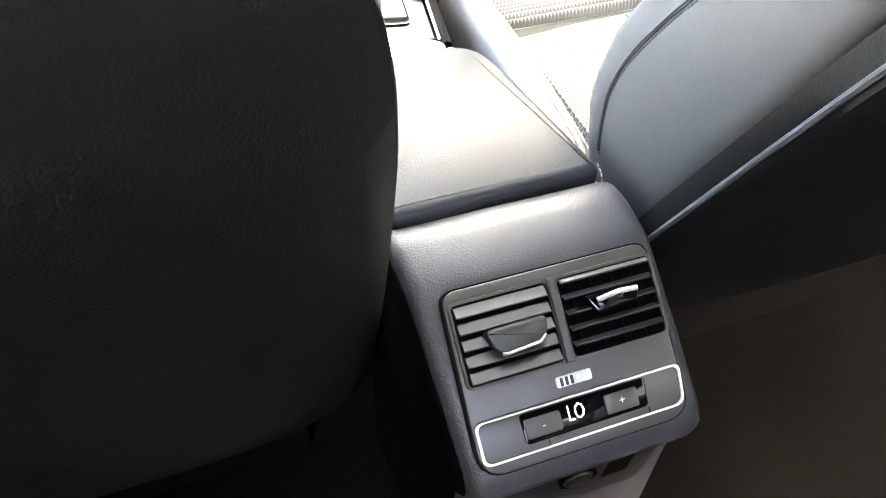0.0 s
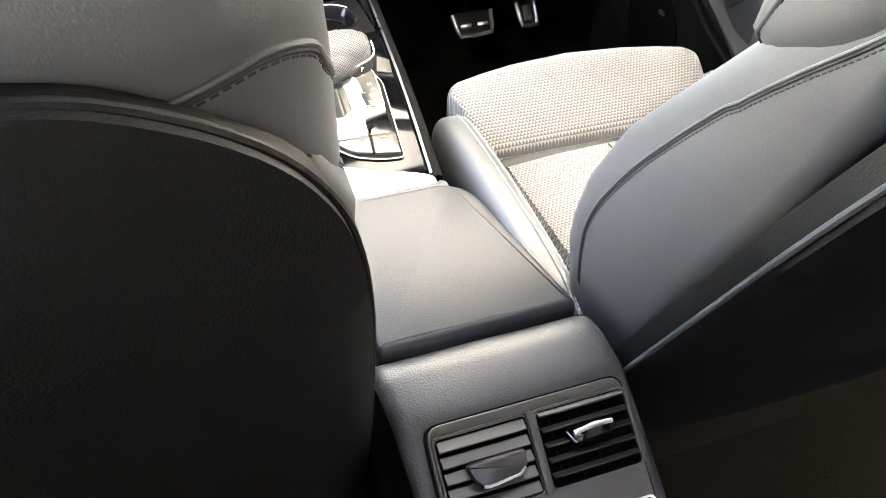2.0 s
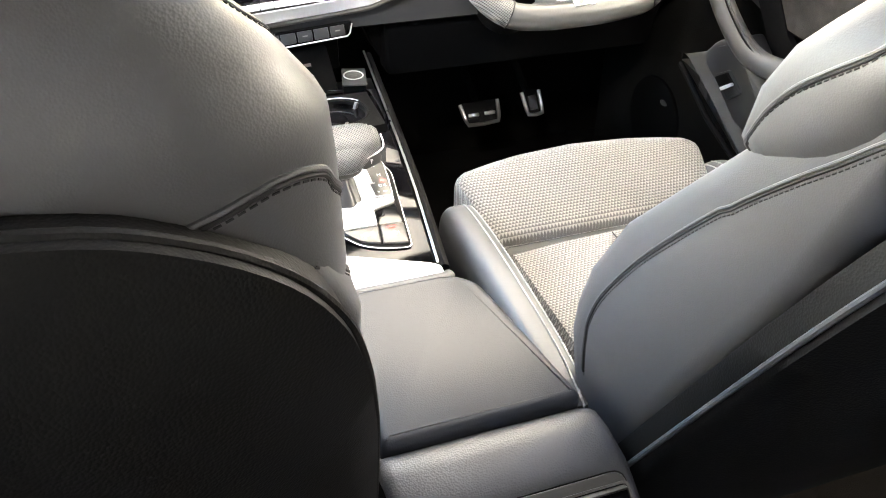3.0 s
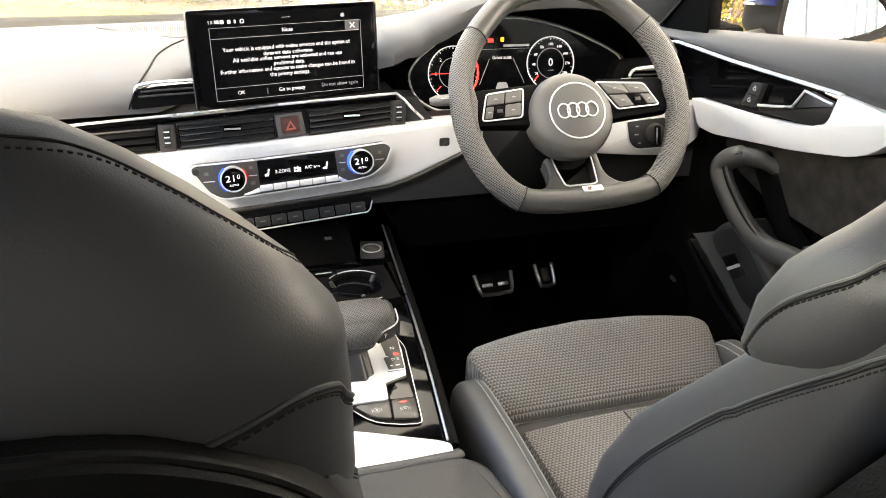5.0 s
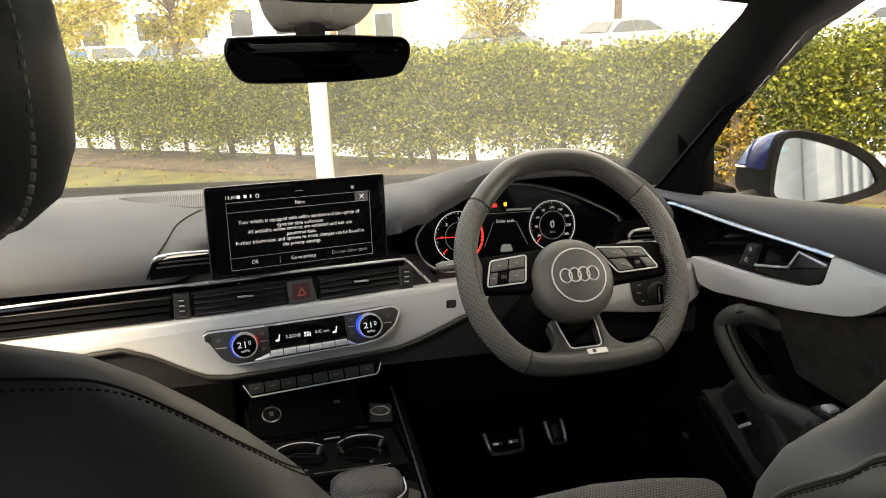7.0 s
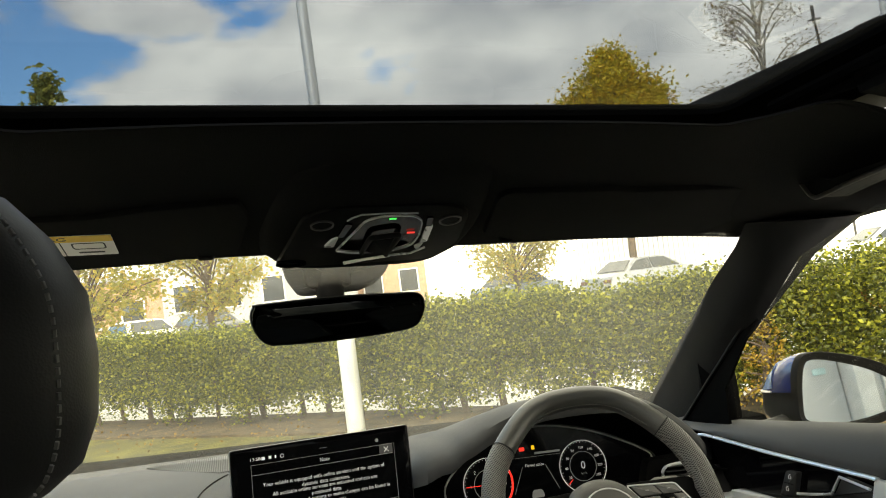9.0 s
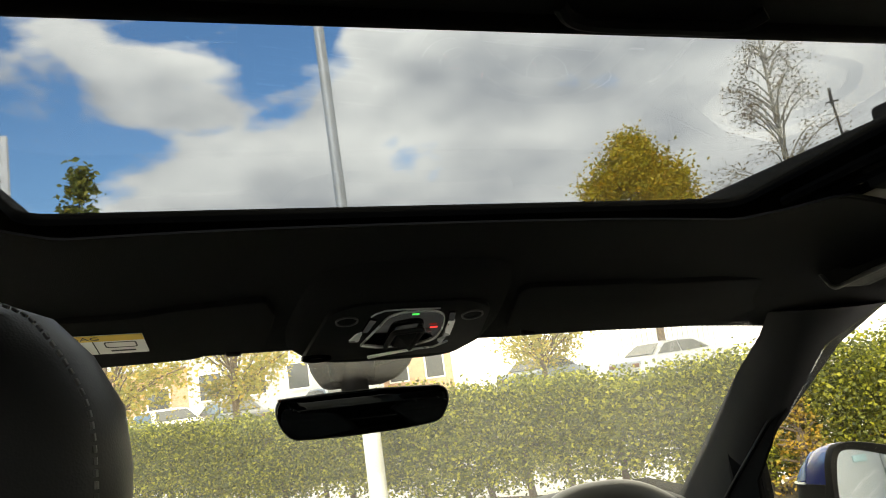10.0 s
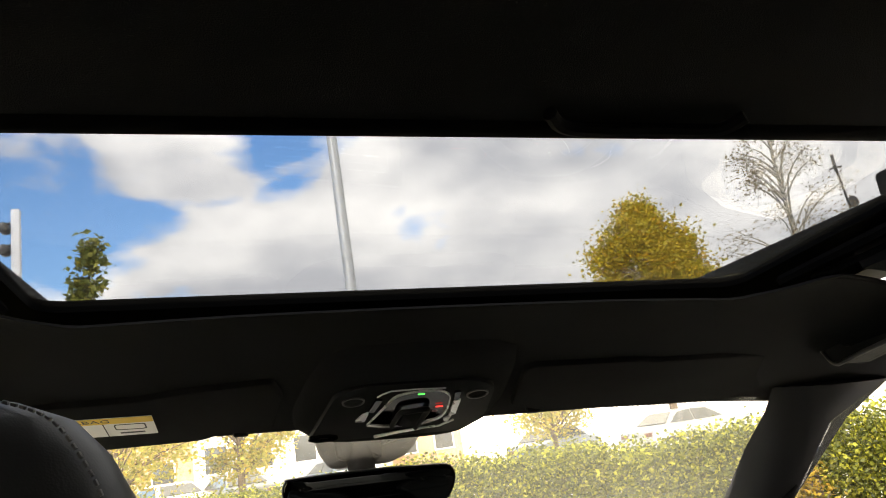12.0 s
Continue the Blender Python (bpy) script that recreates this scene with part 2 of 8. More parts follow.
# near-zero black for frames and seals, and for shade painted into recesses
M_FRAME_SHADE = mat("frame_shade_black", (0.0013, 0.0013, 0.0013), 0.85, bump=0.1, scale=300, spec=0.03)
# carpet taken near zero; the shade of footwell and floor sits in this colour
M_CARPET_SHADE = mat("carpet_shade_black", (0.0034, 0.0033, 0.0029), 1.0, bump=1.0, scale=700, var=0.3, spec=0.03)
M_RUBBER = mat("black_rubber", (0.012, 0.012, 0.012), 0.7, bump=0.2, scale=300)
M_WHEEL = mat("smooth_wheel_leather", (0.060, 0.059, 0.055), 0.36, spec=0.7, bump=0.15, scale=900, var=0.1, cells=True)
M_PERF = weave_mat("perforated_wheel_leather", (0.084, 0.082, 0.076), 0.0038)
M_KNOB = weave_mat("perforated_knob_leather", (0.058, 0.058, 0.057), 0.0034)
M_WHITE = mat("white_print", (0.75, 0.75, 0.75), 0.5, var=0.02)
M_YELLOW = mat("yellow_label", (0.75, 0.50, 0.04), 0.5, var=0.05)
M_PAPER = mat("white_label", (0.78, 0.77, 0.74), 0.55, var=0.05)
M_INK = mat("dark_print", (0.03, 0.03, 0.03), 0.6, var=0.1)
M_TEXT = mat("lit_white_print", (0.8, 0.8, 0.8), 0.5, emit=(1, 1, 1), estr=0.085, var=0.02)
M_DIMTEXT = mat("lit_grey_print", (0.3, 0.3, 0.3), 0.5, emit=(1, 1, 1), estr=0.016, var=0.02)
M_SCREEN = mat("dark_screen_glass", (0.0012, 0.0012, 0.0015), 0.10, spec=0.18, var=0.05, emit=(0.2, 0.22, 0.25), estr=0.0006)
M_RED = mat("lit_red", (0.5, 0.02, 0.02), 0.4, emit=(1, 0.03, 0.02), estr=0.28, var=0.02)
M_DIMRED = mat("dim_lit_red", (0.4, 0.02, 0.02), 0.4, emit=(1, 0.03, 0.02), estr=0.07, var=0.02)
M_GREEN = mat("lit_green", (0.02, 0.5, 0.05), 0.4, emit=(0.05, 1, 0.15), estr=0.25, var=0.02)
M_BLUE = mat("lit_blue", (0.01, 0.05, 0.5), 0.4, emit=(0.01, 0.10, 1.0), estr=0.15, var=0.02)
M_AMBER = mat("lit_amber", (0.6, 0.4, 0.02), 0.4, emit=(1, 0.6, 0.02), estr=0.2, var=0.02)
M_HAZ = mat("hazard_red", (0.10, 0.042, 0.034), 0.4, var=0.05)
M_MIRROR = mat("mirror_glass", (0.86, 0.88, 0.88), 0.015, metal=1.0, var=0.01)
M_DIMMIRROR = mat("dimming_mirror_glass", (0.026, 0.028, 0.028), 0.02, metal=1.0, var=0.02)
M_BLUEPAINT = mat("blue_car_paint", (0.006, 0.024, 0.23), 0.25, var=0.05, spec=0.4, coat=0.25)
M_CARGLASS = mat("reflecting_car_glass", (0.05, 0.055, 0.06), 0.12, var=0.1)
M_HUB = mat("grained_airbag_cover", (0.085, 0.083, 0.079), 0.42, bump=0.2, scale=700, var=0.05, cells=True)
M_KEY = mat("grey_key_plastic", (0.11, 0.107, 0.10), 0.4, bump=0.08, scale=900, var=0.06)
M_GRIP = mat("soft_grey_grip", (0.052, 0.051, 0.049), 0.5, spec=0.35, bump=0.12, scale=800, var=0.06, cells=True)
M_LENS = mat("clear_blue_indicator_lens", (0.22, 0.33, 0.62), 0.12, var=0.1, coat=0.5)
M_STEEL = mat("brushed_pedal_steel", (0.62, 0.62, 0.60), 0.3, metal=1.0, bump=0.15, scale=500)
G_SCREEN = glass_mat("windscreen_glass", (0.90, 0.90, 0.84), haze=0.021)
G_SIDE = glass_mat("side_window_glass", (0.92, 0.92, 0.86), haze=0.0015)
G_REAR = glass_mat("privacy_glass", (0.15, 0.152, 0.147), haze=0.004)
G_BACK = glass_mat("tinted_rear_glass", (0.34, 0.343, 0.335), haze=0.004)
G_ROOF = glass_mat("tinted_roof_glass", (0.355, 0.375, 0.392), haze=0.002, gloss=0.010)


# ---- shape helpers ----
def empty(name, loc=(0, 0, 0)):
    e = new(name)
    e.location = loc
    e.empty_display_size = 0.05
    return e


def smooth(me, angle=38):
    me.polygons.foreach_set("use_smooth", [True] * len(me.polygons))
    me.set_sharp_from_angle(angle=radians(angle))
    me.update()


def placed(o):
    """The place of a thing or part in the world."""
    up = placed(o.parent) @ o.matrix_parent_inverse if o.parent else Matrix.Identity(4)
    return up @ o.matrix_basis


def adopt(ob, parent):
    if parent is not None:
        ob.parent = parent
        ob.matrix_parent_inverse = placed(parent).inverted()
    return ob


def part(name, bm, material, parent=None, label="", angle=38):
    bmesh.ops.recalc_face_normals(bm, faces=bm.faces)
    me = bpy.data.meshes.new(name)
    bm.to_mesh(me)
    bm.free()
    me.materials.append(material)
    smooth(me, angle)
    ob = new(name, me)
    adopt(ob, parent)
    if label:
        ob["label"] = label
    return ob


def frame_at(o, u, v):
    """Matrix with origin o, x along u, y along v, z outward."""
    u = Vector(u).normalized()
    v = Vector(v)
    n = u.cross(v).normalized()
    v = n.cross(u)
    m = Matrix.Identity(4)
    for i in range(3):
        m[i][0], m[i][1], m[i][2], m[i][3] = u[i], v[i], n[i], o[i]
    return m


I4 = Matrix.Identity(4)


def rbox(c, s, r=0.0, m=I4, bm=None, seg=2):
    bm = bm or bmesh.new()
    got = bmesh.ops.create_cube(bm, size=1.0)["verts"]
    for w in got:
        w.co = Vector((w.co.x * s[0], w.co.y * s[1], w.co.z * s[2]))
    if r:
        es = list({e for w in got for e in w.link_edges})
        res = bmesh.ops.bevel(bm, geom=es, offset=r, segments=seg, profile=0.5, affect="EDGES")
        got = list({w for f in res["faces"] for w in f.verts} | {w for w in got if w.is_valid})
    for w in got:
        w.co = m @ (w.co + Vector(c))
    return bm


def round_poly(pts, r, n=4):
    """A 2D outline with its corners rounded; r: one radius, or one for each corner."""
    out = []
    k = len(pts)
    for i in range(k):
        p0, p, p2 = Vector(pts[i - 1]), Vector(pts[i]), Vector(pts[(i + 1) % k])
        rr = r[i] if isinstance(r, (list, tuple)) else r
        a, b = (p0 - p), (p2 - p)
        d = min(rr, a.length * 0.49, b.length * 0.49)
        if d < 1e-6:
            out.append(p)
            continue
        a, b = p + a.normalized() * d, p + b.normalized() * d
        for j in range(n + 1):
            t = j / n
            out.append(a * (1 - t) ** 2 + p * 2 * t * (1 - t) + b * t ** 2)
    return out


def rect(x0, y0, x1, y1, r=0.0, n=4):
    return round_poly([(x0, y0), (x1, y0), (x1, y1), (x0, y1)], r, n)


def prism(pts, z0, z1, m=I4, bev=0.0, bm=None, seg=2):
    """A flat outline thickened from z0 to z1 along the frame's outward axis, its front rim rounded by bev."""
    bm = bm or bmesh.new()
    k = len(pts)
    levels = [(z0, 0.0)]
    if bev:
        for j in range(seg + 1):
            a = j / seg * math.pi / 2
            levels.append((z1 - bev + bev * math.sin(a), bev * (1 - math.cos(a))))
    else:
        levels.append((z1, 0.0))
    P2 = [Vector((p[0], p[1])) for p in pts]
    area = sum(P2[i - 1].x * P2[i].y - P2[i].x * P2[i - 1].y for i in range(k))
    sgn = 1 if area > 0 else -1
    nor = []
    for i in range(k):
        d = (P2[(i + 1) % k] - P2[i - 1])
        d = d.normalized() if d.length > 1e-9 else Vector((1, 0))
        nor.append(Vector((-d.y, d.x)) * sgn)
    rings = []
    for z, ins in levels:
        rings.append([bm.verts.new(m @ Vector((P2[i].x + nor[i].x * ins, P2[i].y + nor[i].y * ins, z))) for i in range(k)])
    for a, b in zip(rings, rings[1:]):
        for i in range(k):
            bm.faces.new((a[i - 1], a[i], b[i], b[i - 1]))
    bm.faces.new(rings[-1])
    bm.faces.new(rings[0][::-1])
    return bm


def ring_prism(outer, inner, z0, z1, m=I4, bm=None):
    """A frame: the band between two outlines with as many points, thickened."""
    bm = bm or bmesh.new()
    k = len(outer)
    g = []
    for pts, z in ((outer, z0), (outer, z1), (inner, z1), (inner, z0)):
        g.append([bm.verts.new(m @ Vector((p[0], p[1], z))) for p in pts])
    for q in range(4):
        a, b = g[q], g[(q + 1) % 4]
        for i in range(k):
            bm.faces.new((a[i - 1], a[i], b[i], b[i - 1]))
    return bm


def loft(rings, closed=True, cap=True, bm=None, m=I4):
    bm = bm or bmesh.new()
    vs = [[bm.verts.new(m @ Vector(p)) for p in r] for r in rings]
    k = len(vs[0])
    for a, b in zip(vs, vs[1:]):
        for i in range(0 if closed else 1, k):
            bm.faces.new((a[i - 1], a[i], b[i], b[i - 1]))
    if cap and closed:
        bm.faces.new(vs[0][::-1])
        bm.faces.new(vs[-1])
    return bm


def sheet(rows, thick, bm=None):
    """A surface through rows of points, given thickness along its normals (downwards or inwards by sign)."""
    bm = bm or bmesh.new()
    vs = [[bm.verts.new(Vector(p)) for p in r] for r in rows]
    for a, b in zip(vs, vs[1:]):
        for i in range(1, len(a)):
            bm.faces.new((a[i - 1], a[i], b[i], b[i - 1]))
    bmesh.ops.recalc_face_normals(bm, faces=bm.faces)
    bm.normal_update()
    base = [v for r in vs for v in r]
    nrm = {v: v.normal.copy() for v in base}
    low = {v: bm.verts.new(v.co - nrm[v] * thick) for v in base}
    for f in list(bm.faces):
        bm.faces.new([low[v] for v in reversed(f.verts)])
    edge = [r[0] for r in vs] + vs[-1][1:] + [r[-1] for r in reversed(vs[:-1])] + list(reversed(vs[0][1:-1]))
    for i in range(len(edge)):
        a, b = edge[i - 1], edge[i]
        bm.faces.new((a, b, low[b], low[a]))
    return bm


def catmull(pts, n=6, closed=False):
    pts = [Vector(p) for p in pts]
    out = []
    k = len(pts)
    last = k if closed else k - 1
    for i in range(last):
        if closed:
            p0, p1, p2, p3 = pts[i - 1], pts[i], pts[(i + 1) % k], pts[(i + 2) % k]
        else:
            p0, p1, p2, p3 = pts[max(i - 1, 0)], pts[i], pts[i + 1], pts[min(i + 2, k - 1)]
        for j in range(n):
            t = j / n
            out.append(0.5 * ((2 * p1) + (p2 - p0) * t + (2 * p0 - 5 * p1 + 4 * p2 - p3) * t * t + (3 * p1 - p0 - 3 * p2 + p3) * t ** 3))
    if not closed:
        out.append(pts[-1])
    return out


def tube(pts, r, n=8, closed=False, bm=None, flat=1.0, up=(0, 0, 1)):
    """A round or flattened bar swept along points; r: a radius or one for each point."""
    bm = bm or bmesh.new()
    pts = [Vector(p) for p in pts]
    k = len(pts)
    rings = []
    for i, p in enumerate(pts):
        a = pts[i - 1] if (i or closed) else p
        b = pts[(i + 1) % k] if (i < k - 1 or closed) else p
        d = (b - a).normalized()
        s = d.cross(Vector(up))
        s = s.normalized() if s.length > 1e-4 else d.cross(Vector((1, 0.2, 0))).normalized()
        w = s.cross(d)
        rr = r[i] if isinstance(r, (list, tuple)) else r
        rings.append([p + s * math.cos(2 * math.pi * j / n) * rr + w * math.sin(2 * math.pi * j / n) * rr * flat for j in range(n)])
    vs = [[bm.verts.new(q) for q in ring] for ring in rings]
    for a, b in zip(vs, vs[1:] + ([vs[0]] if closed else [])):
        for i in range(n):
            bm.faces.new((a[i - 1], a[i], b[i], b[i - 1]))
    if not closed:
        bm.faces.new(vs[0][::-1])
        bm.faces.new(vs[-1])
    return bm


def lerp_table(tab, z):
    for a, b in zip(tab, tab[1:]):
        if z <= b[0]:
            t = max(0.0, min(1.0, (z - a[0]) / (b[0] - a[0])))
            t = t * t * (3 - 2 * t) * 0.3 + t * 0.7
            return [x + (y - x) * t for x, y in zip(a[1:], b[1:])]
    return list(tab[-1][1:])


def disc(r, z0, z1, m=I4, n=28, bev=0.0, bm=None):
    return prism([(r * math.cos(2 * math.pi * i / n), r * math.sin(2 * math.pi * i / n)) for i in range(n)], z0, z1, m, bev, bm)


def circ(r, n=28, cx=0.0, cy=0.0, ry=None):
    ry = ry or r
    return [(cx + r * math.cos(2 * math.pi * i / n), cy + ry * math.sin(2 * math.pi * i / n)) for i in range(n)]


def stitches(pts, step, length, r, material, parent, label="", name="stitching"):
    """Short thread runs along a line."""
    pts = [Vector(p) for p in pts]
    bm = bmesh.new()
    acc, nxt = 0.0, 0.0
    for a, b in zip(pts, pts[1:]):
        d = (b - a).length
        while nxt <= acc + d and d > 1e-9:
            t = (nxt - acc) / d
            p = a.lerp(b, t)
            u = (b - a).normalized() * length / 2
            tube([p - u, p + u], r, 5, bm=bm)
            nxt += step
        acc += d
    return part(name, bm, material, parent, label)


def text(body, size, m, material, parent, align="CENTER", name="lettering", depth=0.0003, width=None):
    cu = bpy.data.curves.new(name, "FONT")
    cu.body, cu.size, cu.align_x, cu.align_y = body, size, align, "CENTER"
    cu.extrude = depth / 2
    cu.offset = -0.010 * size
    cu.resolution_u = 2
    tmp = bpy.data.objects.new(name, cu)
    me = bpy.data.meshes.new_from_object(tmp)
    bpy.data.objects.remove(tmp)
    bpy.data.curves.remove(cu)
    if width:
        xs = [v.co.x for v in me.vertices]
        w = max(xs) - min(xs)
        c = 0.0 if align == "CENTER" else min(xs)
        for v in me.vertices:
            v.co.x = c + (v.co.x - c) * width / w
    me.transform(m)
    me.materials.append(material)
    ob = new(name, me)
    return adopt(ob, parent)


def off(m, x=0.0, y=0.0, z=0.0):
    return m @ Matrix.Translation((x, y, z))



# ---- the car's shell ----
def build_shell():
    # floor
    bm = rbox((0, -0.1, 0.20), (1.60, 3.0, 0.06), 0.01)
    tagged(part("floor", bm, M_CARPET_SHADE), "black carpeted car floor", "floor", kind="structure")
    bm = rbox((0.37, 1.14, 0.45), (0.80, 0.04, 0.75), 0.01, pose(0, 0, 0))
    tagged(part("firewall_trim", bm, M_CARPET_SHADE), "black carpeted bulkhead behind the pedals", "trim", kind="structure")
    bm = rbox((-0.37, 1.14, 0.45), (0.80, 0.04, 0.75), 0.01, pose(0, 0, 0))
    tagged(part("firewall_trim", bm, M_CARPET_SHADE), "black carpeted bulkhead of the passenger footwell", "trim", kind="structure")
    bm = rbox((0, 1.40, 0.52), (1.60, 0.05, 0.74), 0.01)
    tagged(part("bulkhead", bm, M_CARPET_SHADE), "dark bulkhead below the windscreen", "wall", kind="structure")
    # rear bench and rear wall close the cabin behind the camera
    bm = rbox((0, -1.0, 0.40), (1.30, 0.55, 0.34), 0.05)
    rbox((0, -1.28, 0.72), (1.30, 0.18, 0.62), 0.06, bm=bm)
    tagged(part("rear_bench", bm, M_LEATHER), "black leather rear bench with upright backrest", "bench")
    bm = rbox((0, -1.42, 0.55), (1.46, 0.06, 0.75), 0.01)
    tagged(part("wall_rear", bm, M_DARK), "dark rear bulkhead panel", "wall", kind="structure")
    # left side wall with a window band, and the wall behind the driver's door
    for sx in (-1, 1):
        bm = rbox((sx * 0.74, -0.15 if sx < 0 else -0.82, 0.57), (0.08, 2.5 if sx < 0 else 1.16, 0.74), 0.02)
        tagged(part("wall_left" if sx < 0 else "wall_right", bm, M_CARPET_SHADE), "black soft-touch side panel below the windows", "wall", kind="structure")
        bm = rbox((sx * 0.66, -0.62 if sx < 0 else -0.36, 1.15), (0.05, 0.10, 0.42), 0.02, pose(0, 0, 0))
        tagged(part("pillar_trim", bm, M_HEAD), "black cloth-covered middle pillar between the side windows", "trim", kind="structure")
        # unseen panels added to keep side light off the seat backs
        bm = rbox((0, 0, 0), (0.03, 0.36 if sx < 0 else 0.12, 0.42), 0.005, pose(sx * 0.70, -0.42 if sx < 0 else -0.35, 1.11, 0, sx * -12, 0))
        rbox((0, 0, 0), (0.03, 0.24, 0.42), 0.005, pose(sx * 0.70, -1.38, 1.11, 0, sx * -12, 0), bm)
        tagged(part("wall_light_block", bm, M_DARK), "unseen dark panel closing off side light at the rear", "wall", kind="structure")
        # panes out of view; left and right tints differ to balance cabin light
        bm = rbox((0, 0, 0), (0.004, 0.66 if sx < 0 else 0.86, 0.40), 0, pose(sx * 0.70, -0.94 if sx < 0 else -0.84, 1.12, 0, sx * -12, 0))
        tagged(part("window_rear_left" if sx < 0 else "window_rear_right", bm, G_REAR if sx < 0 else G_BACK), "tinted rear side window pane", "window", kind="structure")
        bm = rbox((sx * 0.77, 1.15, 0.55), (0.06, 0.60, 0.76), 0.01)
        tagged(part("kick_panel", bm, M_CARPET_SHADE), "black footwell side panel", "trim", kind="structure")
    bm = rbox((0, 0, 0), (0.004, 1.02, 0.40), 0, pose(-0.70, 0.30, 1.12, 0, 12, 0))
    tagged(part("window_left", bm, G_SIDE), "clear passenger side window pane", "window", kind="structure")
    bm = rbox((0, 0, 0), (1.34, 0.005, 0.52), 0, pose(0, -1.50, 1.13, 20, 0, 0))
    tagged(part("window_rear", bm, G_BACK), "tinted rear window pane", "window", kind="structure")


def roof_z(x, y):
    """Inner height of the headliner."""
    z = 1.352 - 0.235 * max(0.0, y - 0.25) + 0.045 * max(0.0, min(0.25 - y, 0.5))
    return z - 0.75 * max(0.0, abs(x) - 0.40) ** 1.6 * (1 - 0.85 * max(0.0, min(1.0, (y - 0.3) / 0.28)))


def glass_z(y):
    return 1.385 + 0.07 * (0.325 - y)


def opening_outline(w, yf, yb, r):
    return round_poly([(w, yb), (w, yf), (-w, yf), (-w, yb)], [0.02, r, r, 0.02], 6)


def build_roof():
    # headliner: front apron, side strips, rear sheet; the opening runs from y=-0.75 to 0.25
    xs = [-0.64 + 1.28 * i / 96 for i in range(97)]
    rows = []

    def front(x):
        a = abs(x)
        if a < 0.33:
            return 0.245 + 0.014 * (a / 0.33) ** 2
        return 0.259 - 0.084 * min(1.0, (a - 0.33) / 0.075) ** 2.4

    rows = [[(x, front(x) + (0.63 - front(x)) * k / 10, roof_z(x, front(x) + (0.63 - front(x)) * k / 10)) for x in xs] for k in range(11)]
    lip = [(x, front(x) + 0.004, roof_z(x, front(x)) + 0.003) for x in xs]
    ceiling = empty("ceiling", (0, 0, 1.35))
    tagged(ceiling, "black cloth headliner with a large glass sunroof opening", "ceiling", kind="structure")
    part("front_headliner", sheet([lip] + rows, -0.006), M_HEAD, ceiling)
    for s in (-1, 1):
        ys = [-1.45 + 1.60 * i / 24 for i in range(25)]
        cols = [0.405, 0.413, 0.43, 0.47, 0.52, 0.58, 0.64]
        rr = [[(s * c, y, roof_z(c, y) + (0.02 if c < 0.41 else 0)) for y in ys] for c in cols]
        part("side_headliner", sheet(rr, -0.006 if s > 0 else 0.006), M_HEAD, ceiling)
    rr = [[(-0.36 + 0.72 * i / 8, y, roof_z(0, y)) for i in range(9)] for y in (-0.75, -1.0, -1.25, -1.45)]
    part("rear_headliner", sheet(rr, 0.006), M_HEAD, ceiling)
    # outer roof skin keeps daylight out
    bm = bmesh.new()
    for s in (-1, 1):
        rbox((s * 0.53, -0.45, 1.405), (0.26, 2.1, 0.02), 0.005, pose(0, 0, 0), bm)
        rbox((s * 0.655, -0.6, 1.335), (0.03, 1.75, 0.13), 0.01, bm=bm)
    rbox((0, 0.475, 1.360), (1.20, 0.20, 0.02), 0.005, pose(0, 0.475, 1.360, -11) @ pose(0, -0.475, -1.360), bm)
    rbox((0, -1.1, 1.425), (0.82, 0.75, 0.02), 0.005, bm=bm)
    tagged(part("roof_skin", bm, M_DARK), "dark outer roof panel round the sunroof", "roof", kind="structure")
    # sunroof: frame, glass, blind
    roof = empty("sunroof", (0, 0.1, 1.39))
    tagged(roof, "tinted panoramic glass sunroof with black frame and half-open blind", "sunroof")
    inner = opening_outline(0.389, 0.328, -0.78, 0.03)
    outer = opening_outline(0.48, 0.42, -0.84, 0.05)
    bm = bmesh.new()
    k = len(inner)
    g = []
    for pts, dz in ((outer, -0.022), (inner, -0.006), (inner, 0.006), (outer, 0.012)):
        g.append([bm.verts.new((p[0], p[1], glass_z(p[1]) + dz)) for p in pts])
    for q in range(4):
        a, b = g[q], g[(q + 1) % 4]
        for i in range(k):
            bm.faces.new((a[i - 1], a[i], b[i], b[i - 1]))
    part("frame", bm, M_FRAME_SHADE, roof, "black sunroof frame")
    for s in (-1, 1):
        part("guide_rail", tube([(s * 0.400, y, glass_z(y) - 0.020) for y in (0.26, 0, -0.3, -0.7)], 0.006, 6), M_FRAME_SHADE, roof)
        part("guide_rail", tube([(s * 0.412, y, glass_z(y) - 0.030) for y in (0.22, 0, -0.3, -0.7)], 0.005, 6), M_FRAME_SHADE, roof)
    rr = [[(-0.42 + 0.84 * i / 8, y, glass_z(y) + 0.004) for i in range(9)] for y in (0.345, 0.1, -0.2, -0.5, -0.8)]
    part("glass_panel", sheet(rr, 0.004), G_ROOF, roof, "dark tinted glass panel")
    rr = [[(-0.40 + 0.80 * i / 8, y, glass_z(y) - 0.016) for i in range(9)] for y in (-0.092, -0.12, -0.4, -0.78)]
    blind = part("blind", sheet(rr, 0.004), M_HEAD, roof, "black cloth roller blind")
    part("blind_bar", tube([(-0.40, -0.092, glass_z(-0.09) - 0.017), (0.40, -0.092, glass_z(-0.09) - 0.017)], 0.010, 10, flat=0.8), M_FRAME_SHADE, blind)
    path = catmull([(-0.012, -0.118, 1.392), (0.005, -0.106, 1.388), (0.06, -0.104, 1.388), (0.10, -0.106, 1.388), (0.114, -0.118, 1.392)], 5)
    part("pull_handle", tube(path, 0.0045, 8), M_DARK, blind, "moulded black blind handle")
    # windscreen and its black edge band
    xs = [-1 + 2 * i / 16 for i in range(17)]
    rr = []
    for k in range(9):
        t = k / 8
